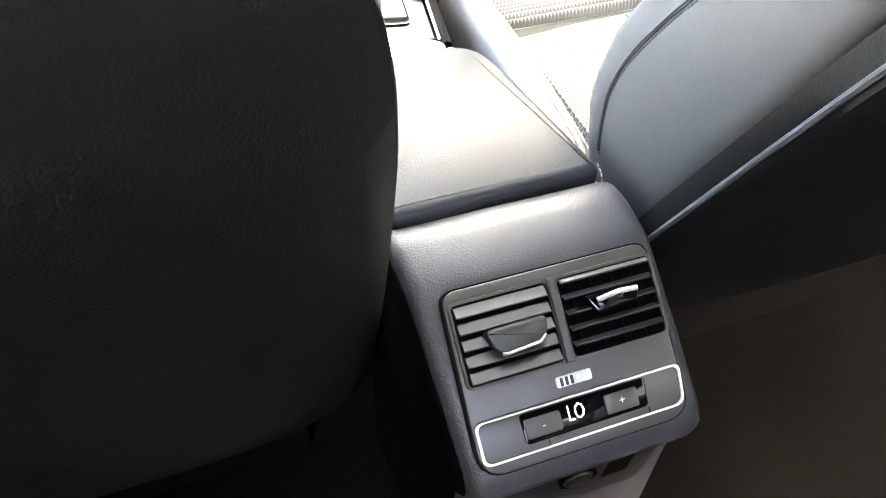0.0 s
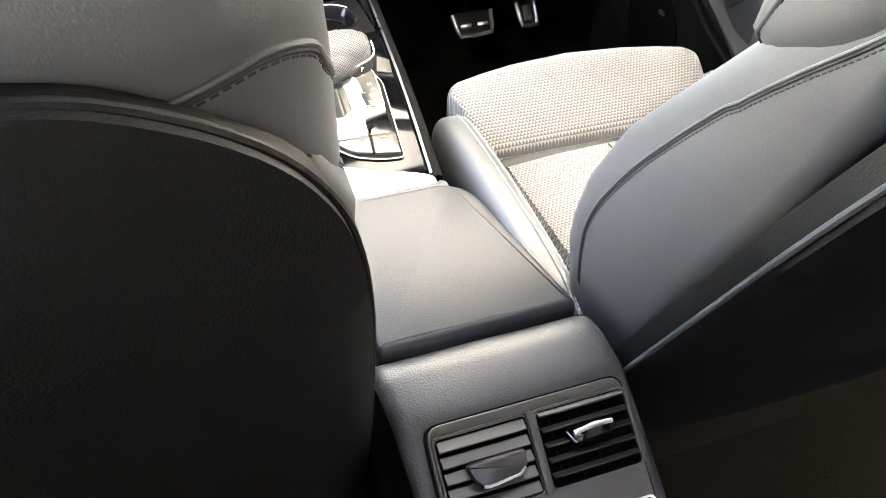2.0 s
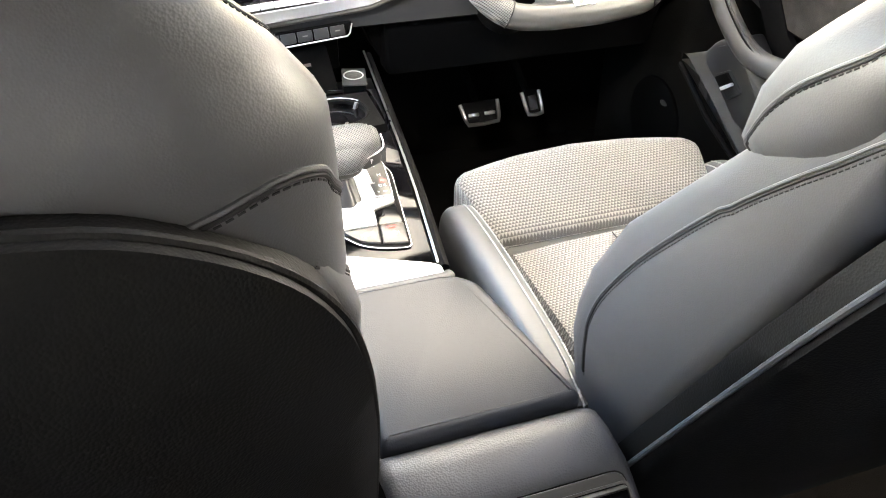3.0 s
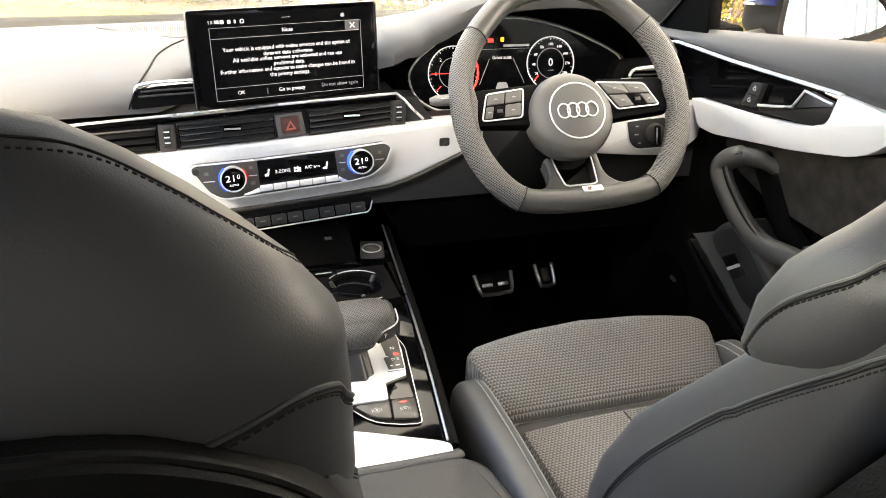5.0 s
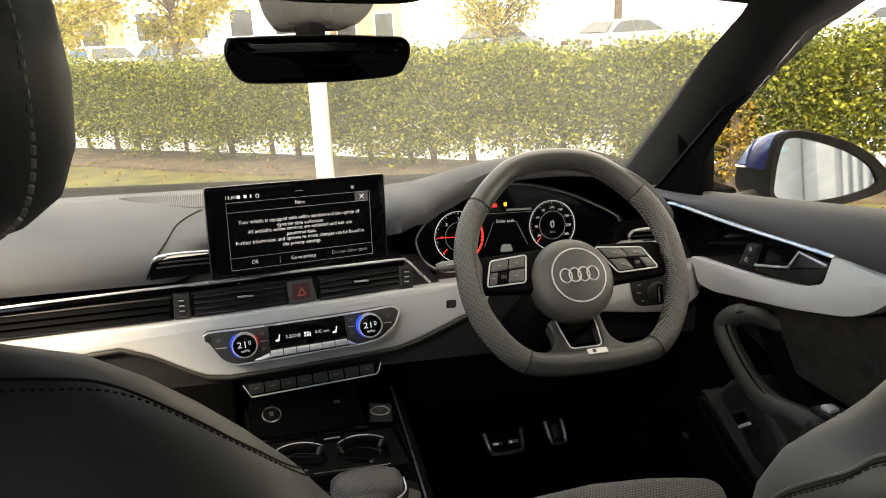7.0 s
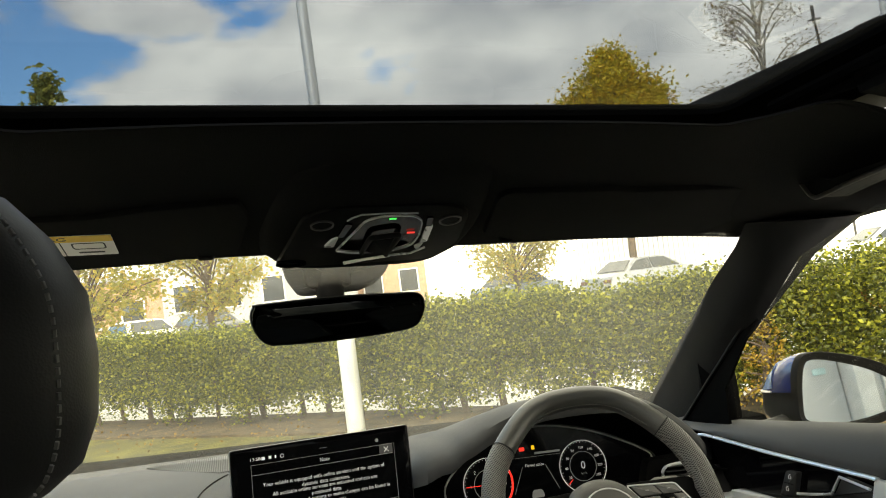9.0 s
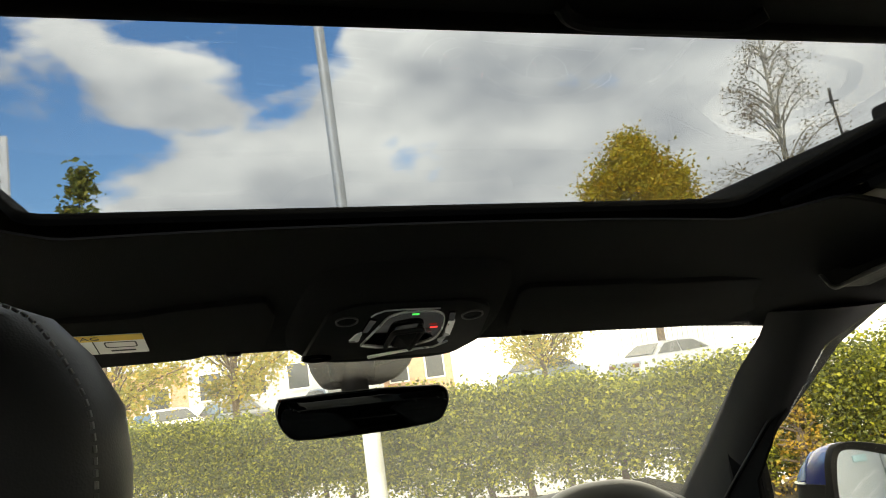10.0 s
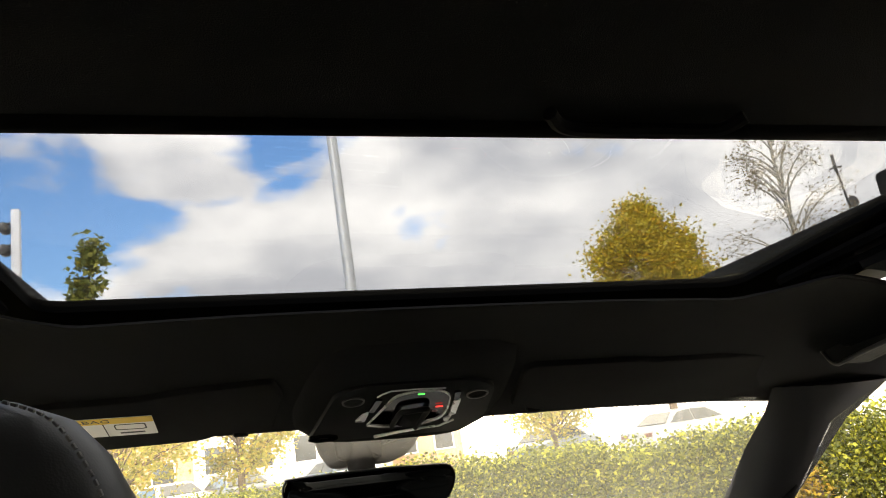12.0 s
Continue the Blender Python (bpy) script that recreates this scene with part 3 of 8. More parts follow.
        half = 0.60 + 0.15 * t
        rr.append([(x * half, (0.60 + 0.74 * t) - 0.10 * x * x * (0.4 + 0.6 * t), 1.292 - 0.435 * t - 0.055 * t * (1 - t) * 0 + 0.05 * t * (1 - t)) for x in xs])
    ws = tagged(part("window_1", sheet(rr, 0.005), G_SCREEN), "slightly dusty windscreen glass with a glare veil painted in", "windscreen", kind="structure")
    ws.visible_shadow = False


def build_pillars():
    for s in (-1, 1):
        secs = [((0.575, 0.56, 1.27), (0.64, 0.40, 1.262), (0.60, 0.46, 1.262)),
                ((0.597, 0.62, 1.238), (0.668, 0.53, 1.217), (0.618, 0.55, 1.228)),
                ((0.628, 0.74, 1.183), (0.682, 0.63, 1.155), (0.640, 0.655, 1.165)),
                ((0.660, 0.86, 1.118), (0.690, 0.735, 1.085), (0.660, 0.775, 1.100)),
                ((0.690, 0.99, 1.040), (0.700, 0.835, 1.005), (0.682, 0.885, 1.02)),
                ((0.722, 1.16, 0.930), (0.712, 0.90, 0.935), (0.698, 0.98, 0.93)),
                ((0.745, 1.30, 0.84), (0.716, 0.92, 0.86), (0.71, 1.04, 0.85))]
        rings = []
        for a, b, c in secs:
            a, b, c = Vector(a), Vector(b), Vector(c)
            o = (a + b) / 2 + Vector((0.05, 0.02, 0.01))
            q = [a, a.lerp(c, 0.55) + (c - (a + b) / 2) * 0.35, c, c.lerp(b, 0.5) + (c - (a + b) / 2) * 0.3, b, o]
            rings.append([(s * p.x, p.y, p.z) for p in q])
        tagged(part("pillar_trim", loft(rings), M_PILLAR, angle=60), "black moulded windscreen pillar cover", "trim", kind="structure")
        # door window surround: rubber and frame
        edge = catmull([(0.695, 0.806, 0.84), (0.693, 0.812, 0.93), (0.693, 0.820, 0.985), (0.693, 0.800, 1.015), (0.690, 0.720, 1.093), (0.684, 0.602, 1.172), (0.674, 0.525, 1.217), (0.664, 0.462, 1.243), (0.655, 0.41, 1.256), (0.64, 0.2, 1.266), (0.635, -0.2, 1.27), (0.635, -0.6, 1.265)], 4)
        bm = tube([(s * (p.x + 0.008), p.y + 0.030, p.z + 0.018) for p in edge], 0.014, 8, up=(1, 0, 0))
        tagged(part("window_seal", bm, M_FRAME_SHADE), "black rubber seal along the door window", "trim", kind="structure")
        bm = tube([(s * (p.x + 0.02), p.y + 0.062, p.z + 0.054) for p in edge], 0.035, 8, up=(1, 0, 0))
        tagged(part("door_frame_trim", bm, M_FRAME_SHADE), "black cloth-covered roof rail over the door", "trim", kind="structure")


def seat(s, label, slope, arch):
    """A sports seat; s: +1 driver's side, -1 passenger's side."""
    cx = 0.34 * s
    top = empty("car_seat", (cx, 0.2, 0.23))
    tagged(top, label, "car seat", "front seats")

    def X(u):
        return cx + u

    # z, front y, rear y, half width
    tab = [(0.40, 0.07, 0.00, 0.175), (0.46, 0.085, -0.005, 0.195), (0.55, 0.135, -0.036, 0.208), (0.60, 0.147, -0.052, 0.214), (0.64, 0.138, -0.066, 0.219),
           (0.69, 0.124, -0.084, 0.220), (0.76, 0.083, -0.108, 0.220), (0.83, 0.018, -0.134, 0.217), (0.88, -0.028, -0.153, 0.214), (0.90, -0.056, -0.158, 0.210), (0.905, -0.10, -0.15, 0.195)]
    if s < 0:
        tab = tab[:-2] + [(0.93, -0.080, -0.155, 0.190)]

    def section(z, yf, yr, w, n=44, ex=0.42, er=1.0, tilt=0.0):
        out = []
        yr += (0.36 - slope) * (z - 0.55)
        for i in range(n):
            a = 2 * math.pi * i / n
            c, d = math.cos(a), math.sin(a)
            u = math.copysign(abs(c) ** ex, c)
            v = math.copysign(abs(d) ** (ex * (1.15 if d > 0 else 1.15 * er)), d)
            mid = (yf + yr) / 2
            if v > 0:
                dep = (yf - mid) * (1 - 0.55 * (1 - abs(u) ** 3))
            else:
                dep = mid - yr
            y = mid + v * dep
            out.append((X(u * w), y, z + tilt * max(0.0, -0.062 - y)))
        return out

    zs = [0.40, 0.43, 0.46, 0.50, 0.55, 0.60, 0.64, 0.69, 0.725, 0.76, 0.795, 0.83, 0.855, 0.88] + ([0.893, 0.90, 0.905] if s > 0 else [0.905, 0.93])
    bm = loft([section(z, *lerp_table(tab, z), er=0.5, tilt=(0.5 if s > 0 else 0.0) * max(0.0, min(1.0, (z - 0.78) / 0.10))) for z in zs])
    skin = [BVHTree.FromBMesh(bm)]
    back = part("backrest", bm, M_LEATHER, top, "black grained leather backrest", angle=60)
    # shoulder section
    tab2 = [(0.866, -0.085, -0.140, 0.190), (0.876, -0.040, -0.152, 0.212), (0.892, -0.022, -0.162, 0.219), (0.926, -0.026, -0.172, 0.219), (0.953, -0.042, -0.178, 0.216), (0.985, -0.074, -0.178, 0.205), (1.012, -0.088, -0.172, 0.186),
            (1.030, -0.094, -0.167, 0.168), (1.046, -0.100, -0.162, 0.150), (1.060, -0.106, -0.157, 0.132), (1.074, -0.114, -0.151, 0.110), (1.084, -0.122, -0.144, 0.078), (1.088, -0.130, -0.138, 0.03)]
    if s < 0:
        tab2 = [(0.78, 0.0, -0.09, 0.200), (0.85, -0.03, -0.142, 0.211), (0.892, -0.03, -0.162, 0.213), (0.926, -0.034, -0.172, 0.211), (0.953, -0.046, -0.178, 0.209)] + tab2[5:]
    zs2 = ([0.78, 0.82, 0.85] if s < 0 else []) + [0.866, 0.871, 0.876, 0.883, 0.892, 0.908, 0.926, 0.94, 0.953, 0.97, 0.985, 1.0, 1.012, 1.022, 1.030, 1.038, 1.046, 1.053, 1.060, 1.067, 1.074, 1.079, 1.084, 1.088]
    bm = loft([section(z, *lerp_table(tab2, z), ex=0.45, er=1.7, tilt=(0.5 if s > 0 else 0.0) * max(0.0, min(1.0, (1.0 - z) / 0.11))) for z in zs2])
    skin.append(BVHTree.FromBMesh(bm))
    part("shoulder_pad", bm, M_LEATHER, top, "black leather shoulder section", angle=60)
    # rear shell
    outl = [(0.0, 0.989), (0.10, 0.982), (0.143, 0.967), (0.177, 0.939), (0.198, 0.903), (0.209, 0.862), (0.215, 0.82), (0.219, 0.777), (0.223, 0.70), (0.2265, 0.62), (0.2280, 0.54), (0.2260, 0.445), (0.219, 0.365), (0.190, 0.292), (0.11, 0.256), (0.0, 0.250)]
    half = catmull([(a, b, 0) for a, b in outl], 4)
    loop = [(p.x, p.y) for p in half] + [(-p.x, p.y) for p in reversed(half[1:-1])]

    def rear_y(z):
        return -0.030 - slope * (z - 0.55)

    rings = []
    for k in range(13):
        r = 1 - k / 12
        ring = []
        for a, b in loop:
            zz = 0.69 + (b - 0.69) * r
            bulge = 0.062 * (1 - r ** 2.6)
            ring.append((X(a * r), rear_y(zz) - 0.012 - bulge, zz))
        rings.append(ring)
    bm = bmesh.new()
    vs = [[bm.verts.new(p) for p in ring] for ring in rings[:-1]]
    c = bm.verts.new(rings[-1][0])
    inner = [bm.verts.new((p[0], p[1] + 0.03, p[2])) for p in rings[0]]
    kk = len(loop)
    for a, b in zip([inner] + vs, vs):
        for i in range(kk):
            bm.faces.new((a[i - 1], a[i], b[i], b[i - 1]))
    for i in range(kk):
        bm.faces.new((vs[-1][i - 1], vs[-1][i], c))
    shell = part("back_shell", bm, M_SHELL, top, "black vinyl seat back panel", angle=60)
    pipe = [(X(a * 1.004), rear_y(b) - 0.004, b) for a, b in loop if b > 0.5]
    i0 = max(range(len(pipe)), key=lambda i: (Vector(pipe[i]) - Vector(pipe[i - 1])).length)
    pipe = pipe[i0:] + pipe[:i0]
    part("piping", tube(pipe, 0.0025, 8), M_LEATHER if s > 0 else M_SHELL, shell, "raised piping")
    # seams on the inner and outer side of the backrest, laid on its surface
    def on_skin(tree, x, y, z, out=0.0008):
        axis = Vector((X(0), -0.10 if z > 0.85 else 0.04 - 0.4 * (z - 0.6), z))
        p = Vector((X(x), y, z))
        d = (p - axis).normalized()
        loc, nor, _, _ = tree.ray_cast(axis + d * 0.6, -d)
        if loc is None:
            loc, nor, _, _ = tree.find_nearest(p)
        return loc + nor * out

    def beside(tree, line, dy, dz, out=0.0006):
        return [on_skin(tree, p.x - cx, p.y + dy, p.z + dz, out) for p in line]

    for q in (-1, 1):
        low = [(0.075, 0.573), (0.072, 0.618), (0.057, 0.674), (0.019, 0.738), (-0.025, 0.797), (-0.07, 0.850), (-0.108, 0.888), (-0.140, 0.917), (-0.158, 0.934), (-0.172, 0.946)]
        line = [on_skin(skin[0], q * 0.23, p.x, p.y) for p in catmull([(y, z, 0) for y, z in low], 6)]
        part("seam", tube(line, 0.0014, 8), M_LEATHER, back)
        part("seam", tube(beside(skin[0], line, -0.0018, -0.0018, 0.0002), 0.0010, 6), M_DSTITCH, back)
        stitches(beside(skin[0], line, -0.0036, -0.0036), 0.0046, 0.0030, 0.0006, M_DSTITCH, back)
        line = [on_skin(skin[1], q * p.x, p.y, p.z, 0.0006) for p in catmull(arch, 6)]
        part("seam", tube(line, 0.0015, 8), M_LEATHER, back)
        part("seam", tube(beside(skin[1], line, 0, -0.0028, 0.0002), 0.0011, 6), M_DSTITCH, back)
        stitches(beside(skin[1], line, 0, -0.0050), 0.0048, 0.0031, 0.0006, M_DSTITCH, back)
        if s < 0:
            crown = [(0.208, -0.085, 0.985), (0.200, -0.108, 1.004), (0.191, -0.125, 1.017), (0.171, -0.136, 1.036), (0.142, -0.140, 1.057), (0.124, -0.141, 1.067), (0.10, -0.142, 1.073), (0.05, -0.142, 1.079), (0.0, -0.142, 1.081)]
            line = [on_skin(skin[1], q * p.x, p.y, p.z, 0.0004) for p in catmull(crown, 6)]
            part("seam", tube(line, 0.0007, 6), M_DSTITCH, back)
            stitches(beside(skin[1], line, 0, -0.0036), 0.0030, 0.0016, 0.0006, M_DSTITCH, back)
    # headrest and posts
    rings = []
    htab = [(1.116, 0.05, 0.010), (1.118, 0.078, 0.024), (1.123, 0.094, 0.036), (1.133, 0.106, 0.045), (1.15, 0.112, 0.050), (1.175, 0.113, 0.052), (1.20, 0.110, 0.050), (1.222, 0.098, 0.045), (1.238, 0.083, 0.036), (1.247, 0.060, 0.022), (1.25, 0.03, 0.008)]
    for z, w, d in htab:
        yc = -0.115 - (z - 1.1) * 0.05
        rings.append([(X(math.copysign(abs(math.cos(a)) ** 0.7, math.cos(a)) * w), yc + math.copysign(abs(math.sin(a)) ** 0.8, math.sin(a)) * d, z) for a in [2 * math.pi * i / 40 for i in range(40)]])
    hr = part("headrest", loft(rings), M_LEATHER, top, "black leather headrest with pale stitching", angle=60)
    for q in (-1, 1):
        pts = []
        for z, w, d in htab[1:-1]:
            yc = -0.115 - (z - 1.1) * 0.05
            pts.append((X(q * (w * 0.93 + 0.0005)), yc - d * 0.70, z))
        line = catmull(pts, 5)
        stitches(line, 0.0044, 0.0027, 0.0009, M_STITCH, hr, "pale stitching")
        part("post", tube([(X(q * 0.06), -0.14, 1.03), (X(q * 0.06), -0.118, 1.13)], 0.006, 10), M_CHROME, top, "chrome headrest post")
    # cushion
    bm = loft([[(X(a), y, z) for a, z in ((-0.165, 0.36), (0.165, 0.36), (0.168, 0.46), (0.155, 0.497), (0.08, 0.503), (0, 0.505), (-0.08, 0.503), (-0.155, 0.497), (-0.168, 0.46))] for y in (0.11, 0.15, 0.22, 0.30, 0.352, 0.362)])
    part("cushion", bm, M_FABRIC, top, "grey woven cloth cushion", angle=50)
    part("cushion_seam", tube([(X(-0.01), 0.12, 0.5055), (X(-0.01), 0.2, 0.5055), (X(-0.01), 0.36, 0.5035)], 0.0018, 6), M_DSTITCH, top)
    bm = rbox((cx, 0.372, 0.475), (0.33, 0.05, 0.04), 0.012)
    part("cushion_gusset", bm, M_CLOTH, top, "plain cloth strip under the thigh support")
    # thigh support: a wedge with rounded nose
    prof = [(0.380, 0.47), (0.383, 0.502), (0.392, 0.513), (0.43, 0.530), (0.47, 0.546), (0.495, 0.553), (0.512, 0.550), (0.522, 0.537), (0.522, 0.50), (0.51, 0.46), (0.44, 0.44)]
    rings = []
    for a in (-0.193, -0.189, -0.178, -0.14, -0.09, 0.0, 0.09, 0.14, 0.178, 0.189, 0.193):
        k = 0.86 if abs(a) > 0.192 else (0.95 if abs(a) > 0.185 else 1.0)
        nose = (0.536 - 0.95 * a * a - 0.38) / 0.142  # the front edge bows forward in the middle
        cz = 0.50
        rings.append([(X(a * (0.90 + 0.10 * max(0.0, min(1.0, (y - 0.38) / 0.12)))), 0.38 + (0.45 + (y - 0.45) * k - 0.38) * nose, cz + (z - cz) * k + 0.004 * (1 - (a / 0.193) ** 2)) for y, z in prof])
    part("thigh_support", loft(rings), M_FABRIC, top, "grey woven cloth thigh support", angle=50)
    for q in (-1, 1):
        path = catmull([(X(q * 0.218), 0.06, 0.505), (X(q * 0.213), 0.13, 0.515), (X(q * 0.210), 0.25, 0.520), (X(q * 0.208), 0.36, 0.518), (X(q * 0.206), 0.435, 0.508), (X(q * 0.204), 0.464, 0.486)], 5)
        rr = [0.031] * 21 + [0.0305, 0.029, 0.026, 0.021, 0.011]
        rings = []
        for i, p in enumerate(path):
            r = rr[min(i, len(rr) - 1)]
            rings.append([(p.x + math.copysign(abs(math.cos(a)) ** 0.55, math.cos(a)) * r * 0.85, p.y, p.z - 0.025 + math.copysign(abs(math.sin(a)) ** 0.6, math.sin(a)) * (r + 0.025)) for a in [2 * math.pi * j / 28 for j in range(28)]])
        bol = part("cushion_bolster", loft(rings), M_LEATHER, top, "black leather side bolster", angle=60)
        for d in (-0.004, 0.006):
            ln = []
            for i, p in enumerate(path[:-4]):
                r = rr[min(i, 25)]
                c = ((0.012 + d) / (0.85 * r)) ** (1 / 0.55)
                ln.append((p.x - q * (0.012 + d), p.y, p.z - 0.025 + (1 - c * c) ** 0.3 * (r + 0.025) + 0.0003))
            stitches(ln, 0.0048, 0.0036, 0.0011, M_STITCH, bol, "pale stitching")
    # carpet black puts the shade under the seat into the base's colour
    bm = rbox((cx, 0.27, 0.36), (0.40, 0.36, 0.10), 0.03)
    rbox((cx, 0.25, 0.27), (0.34, 0.40, 0.10), 0.01, bm=bm)
    part("seat_base", bm, M_CARPET_SHADE, top, "black plastic seat base on rails")
    return top


# ---- centre console ----
VF = frame_at((0.006, -0.073, 0.606), (1, 0, 0), (0, 0.783, 0.622))  # rear vent face; y runs up the face


def build_console():
    con = empty("centre_console", (0, 0.2, 0.23))
    tagged(con, "black centre console with armrest, gear selector and rear air vents", "centre console")
    # rear housing: profile swept across, with rounded shoulders
    prof = [(0.012, 0.595), (-0.004, 0.612), (-0.025, 0.613), (-0.055, 0.606), (-0.070, 0.596), (-0.125, 0.553), (-0.168, 0.518), (-0.178, 0.504), (-0.176, 0.492), (-0.160, 0.470), (-0.15, 0.40), (-0.15, 0.25), (0.03, 0.25), (0.03, 0.56)]
    rings = []
    for x, k in ((-0.0985, 0.80), (-0.0982, 0.90), (-0.0965, 0.955), (-0.0930, 0.985), (-0.087, 1.0), (-0.04, 1.0), (0.006, 1.003), (0.05, 1.0), (0.097, 1.0), (0.106, 0.985), (0.112, 0.955), (0.1155, 0.90), (0.116, 0.80)):
        rings.append([(x + 0.013 * max(0.0, min(1.0, -y / 0.17)) * (1 if x < 0 else 0.75) - (0.0 if x < 0 else 0.014), -0.02 + (y + 0.02) * (k if z > 0.45 else 1), 0.45 + (z - 0.45) * (k if z > 0.45 else 1)) for y, z in prof])
    rear = part("rear_housing", loft(rings), M_SOFT, con, "black grained soft-touch rear housing", angle=50)
    # black sheet added over the left flank in place of the shade there
    cover = []
    for x, k in ((-0.0985, 0.93), (-0.1020, 0.90)):
        cover.append([(x + 0.013 * max(0.0, min(1.0, -y / 0.17)), -0.02 + (y + 0.02) * (k if z > 0.45 else 1), 0.45 + (z - 0.45) * (k if z > 0.45 else 1)) for y, z in prof])
    part("side_shade", loft(cover), M_FRAME_SHADE, con, "black sheet for the shade along the console side")
    # vent bezel standing just proud of the housing
    B = round_poly([(-0.083, -0.128), (0.083, -0.128), (0.081, 0.004), (-0.081, 0.004)], [0.02, 0.02, 0.012, 0.012], 5)
    bz = part("vent_bezel", prism(B, -0.004, 0.0035, VF, 0.0015), M_GREYPL, con, "grey satin plastic vent surround")
    part("bezel_gap", ring_prism([(p[0] * 1.018, -0.062 + (p[1] + 0.062) * 1.018) for p in B], B, -0.004, 0.0008, VF), M_DARK, bz)
    for x0, x1, closed in ((-0.077, -0.004, True), (0.004, 0.079, False)):
        O = rect(x0, -0.064, x1, -0.006, 0.004, 3)
        # flat black plate gives the shade of a deep opening
        part("vent_shade", prism(O, 0.0005, 0.0040, VF), M_FRAME_SHADE, bz, "black plate for the shaded vent opening")
        part("vent_rim", ring_prism(rect(x0 - 0.002, -0.066, x1 + 0.002, -0.004, 0.005, 3), O, 0.003, 0.0065, VF), M_GREYPL, bz)
        if closed:
            for i in range(5):
                m = VF @ Matrix.Translation(((x0 + x1) / 2, -0.0118 - i * 0.0117, 0.0062)) @ Matrix.Rotation(radians(-30), 4, "X")
                part("slat", rbox((0, 0, 0), (x1 - x0 - 0.003, 0.0092, 0.0016), 0.0006, m, seg=1), M_GREYPL, bz)
        else:
            for i in range(5):
                m = VF @ Matrix.Translation(((x0 + x1) / 2, -0.0088 - i * 0.0114, 0.0074)) @ Matrix.Rotation(radians(-62), 4, "X")
                part("slat", rbox((0, 0, 0), (x1 - x0 - 0.003, 0.0062, 0.0018), 0.0006, m, seg=1), M_PLASTIC, bz)
            for i in range(4):
                part("vane", rbox((x0 + 0.010 + i * 0.0165, -0.035, 0.0050), (0.0010, 0.056, 0.0008), 0, VF), M_DARK, bz)
        # direction tab with chrome lip
        c = (x0 + x1) / 2
        cu = -0.0355 if closed else 0.0405
        cv = -0.0365 if closed else -0.0300
        T = round_poly([(cu - 0.024, cv + 0.008), (cu + 0.023, cv + 0.009), (cu + 0.022, cv - 0.003), (cu + 0.016, cv - 0.008), (cu - 0.013, cv - 0.0105), (cu - 0.020, cv - 0.005)] if closed else [(cu - 0.021, cv + 0.007), (cu + 0.021, cv + 0.007), (cu + 0.018, cv - 0.006), (cu - 0.014, cv - 0.008)], 0.004, 4)
        tab = part("vent_tab", prism(T, 0.006, 0.0155, VF, 0.003), M_PLASTIC if closed else M_GLOSS, bz)
        ln = [VF @ Vector((cu - 0.015, cv - 0.0098, 0.0145)), VF @ Vector((cu - 0.010, cv - 0.0104, 0.015)), VF @ Vector((cu + 0.014, cv - 0.0082, 0.015)), VF @ Vector((cu + 0.0195, cv - 0.0045, 0.0145))] if closed else [VF @ Vector((cu - 0.0135, cv + 0.0025, 0.0158)), VF @ Vector((cu + 0.004, cv + 0.0048, 0.0165)), VF @ Vector((cu + 0.019, cv + 0.0038, 0.0155))]
        part("chrome_lip", tube(ln, 0.0012 if closed else 0.0019, 8), M_CHROME, tab, "chrome strip")
    part("vent_divider", prism(rect(-0.0035, -0.066, 0.0020, -0.004, 0.001, 2), 0.003, 0.009, VF, 0.001), M_GREYPL, bz)
    # thumb wheel
    tw = part("thumb_wheel", prism(rect(-0.0145, -0.0820, 0.0136, -0.0740, 0.002, 3), 0.003, 0.0052, VF, 0.001), M_CHROME, bz, "ribbed silver thumb wheel")
    for i in range(6):
        part("rib", rbox((-0.0105 + i * 0.004, -0.078, 0.0056), (0.0022, 0.0062, 0.0016), 0.0004, VF, seg=1), M_PLASTIC if i < 3 else M_CHROME, tw)
    # climate strip
    C = round_poly([(-0.081, -0.120), (0.079, -0.119), (0.082, -0.089), (-0.081, -0.089)], [0.007, 0.008, 0.006, 0.006], 5)
    cs = part("climate_strip", prism(C, 0.003, 0.0048, VF, 0.0008), M_GREYPL, bz, "grey climate control strip")
    ci = [(p[0] * 0.975, -0.104 + (p[1] + 0.104) * 0.91) for p in C]
    part("chrome_ring", ring_prism(C, ci, 0.0035, 0.0060, VF), M_CHROME, cs, "bright chrome outline")
    part("display_panel", prism(round_poly([(-0.047, -0.1135), (0.050, -0.1125), (0.052, -0.0915), (-0.048, -0.0915)], 0.003, 3), 0.0045, 0.0058, VF, 0.0006), M_GLOSS, cs, "gloss black display panel")
    for x0, x1, sign in ((-0.0457, -0.0180, "-"), (0.0170, 0.0431, "+")):
        b = part("button", prism(rect(x0, -0.1098, x1, -0.0957, 0.002, 3), 0.0056, 0.0075, VF, 0.0008), M_GREYPL, cs)
        text(sign, 0.009, off(VF, (x0 + x1) / 2, -0.1025, 0.0078), M_WHITE, b)
    text("LO", 0.0165, off(VF, -0.0058, -0.1012, 0.0062), M_TEXT, cs, width=0.0125)
    part("strip_joint", rbox((-0.030, -0.1162, 0.0050), (0.0006, 0.005, 0.001), 0, VF), M_DARK, cs)
    part("strip_joint", rbox((0.050, -0.1162, 0.0050), (0.0006, 0.005, 0.001), 0, VF), M_DARK, cs)
    # lower socket panel
    LF = frame_at((0.006, -0.1525, 0.44), (1, 0, 0), (0, -0.10, 1))
    lp = part("socket_panel", prism(rect(-0.078, -0.12, 0.088, 0.026, 0.012, 4), -0.004, 0.004, LF, 0.002), M_PLASTIC, con, "black lower socket panel")
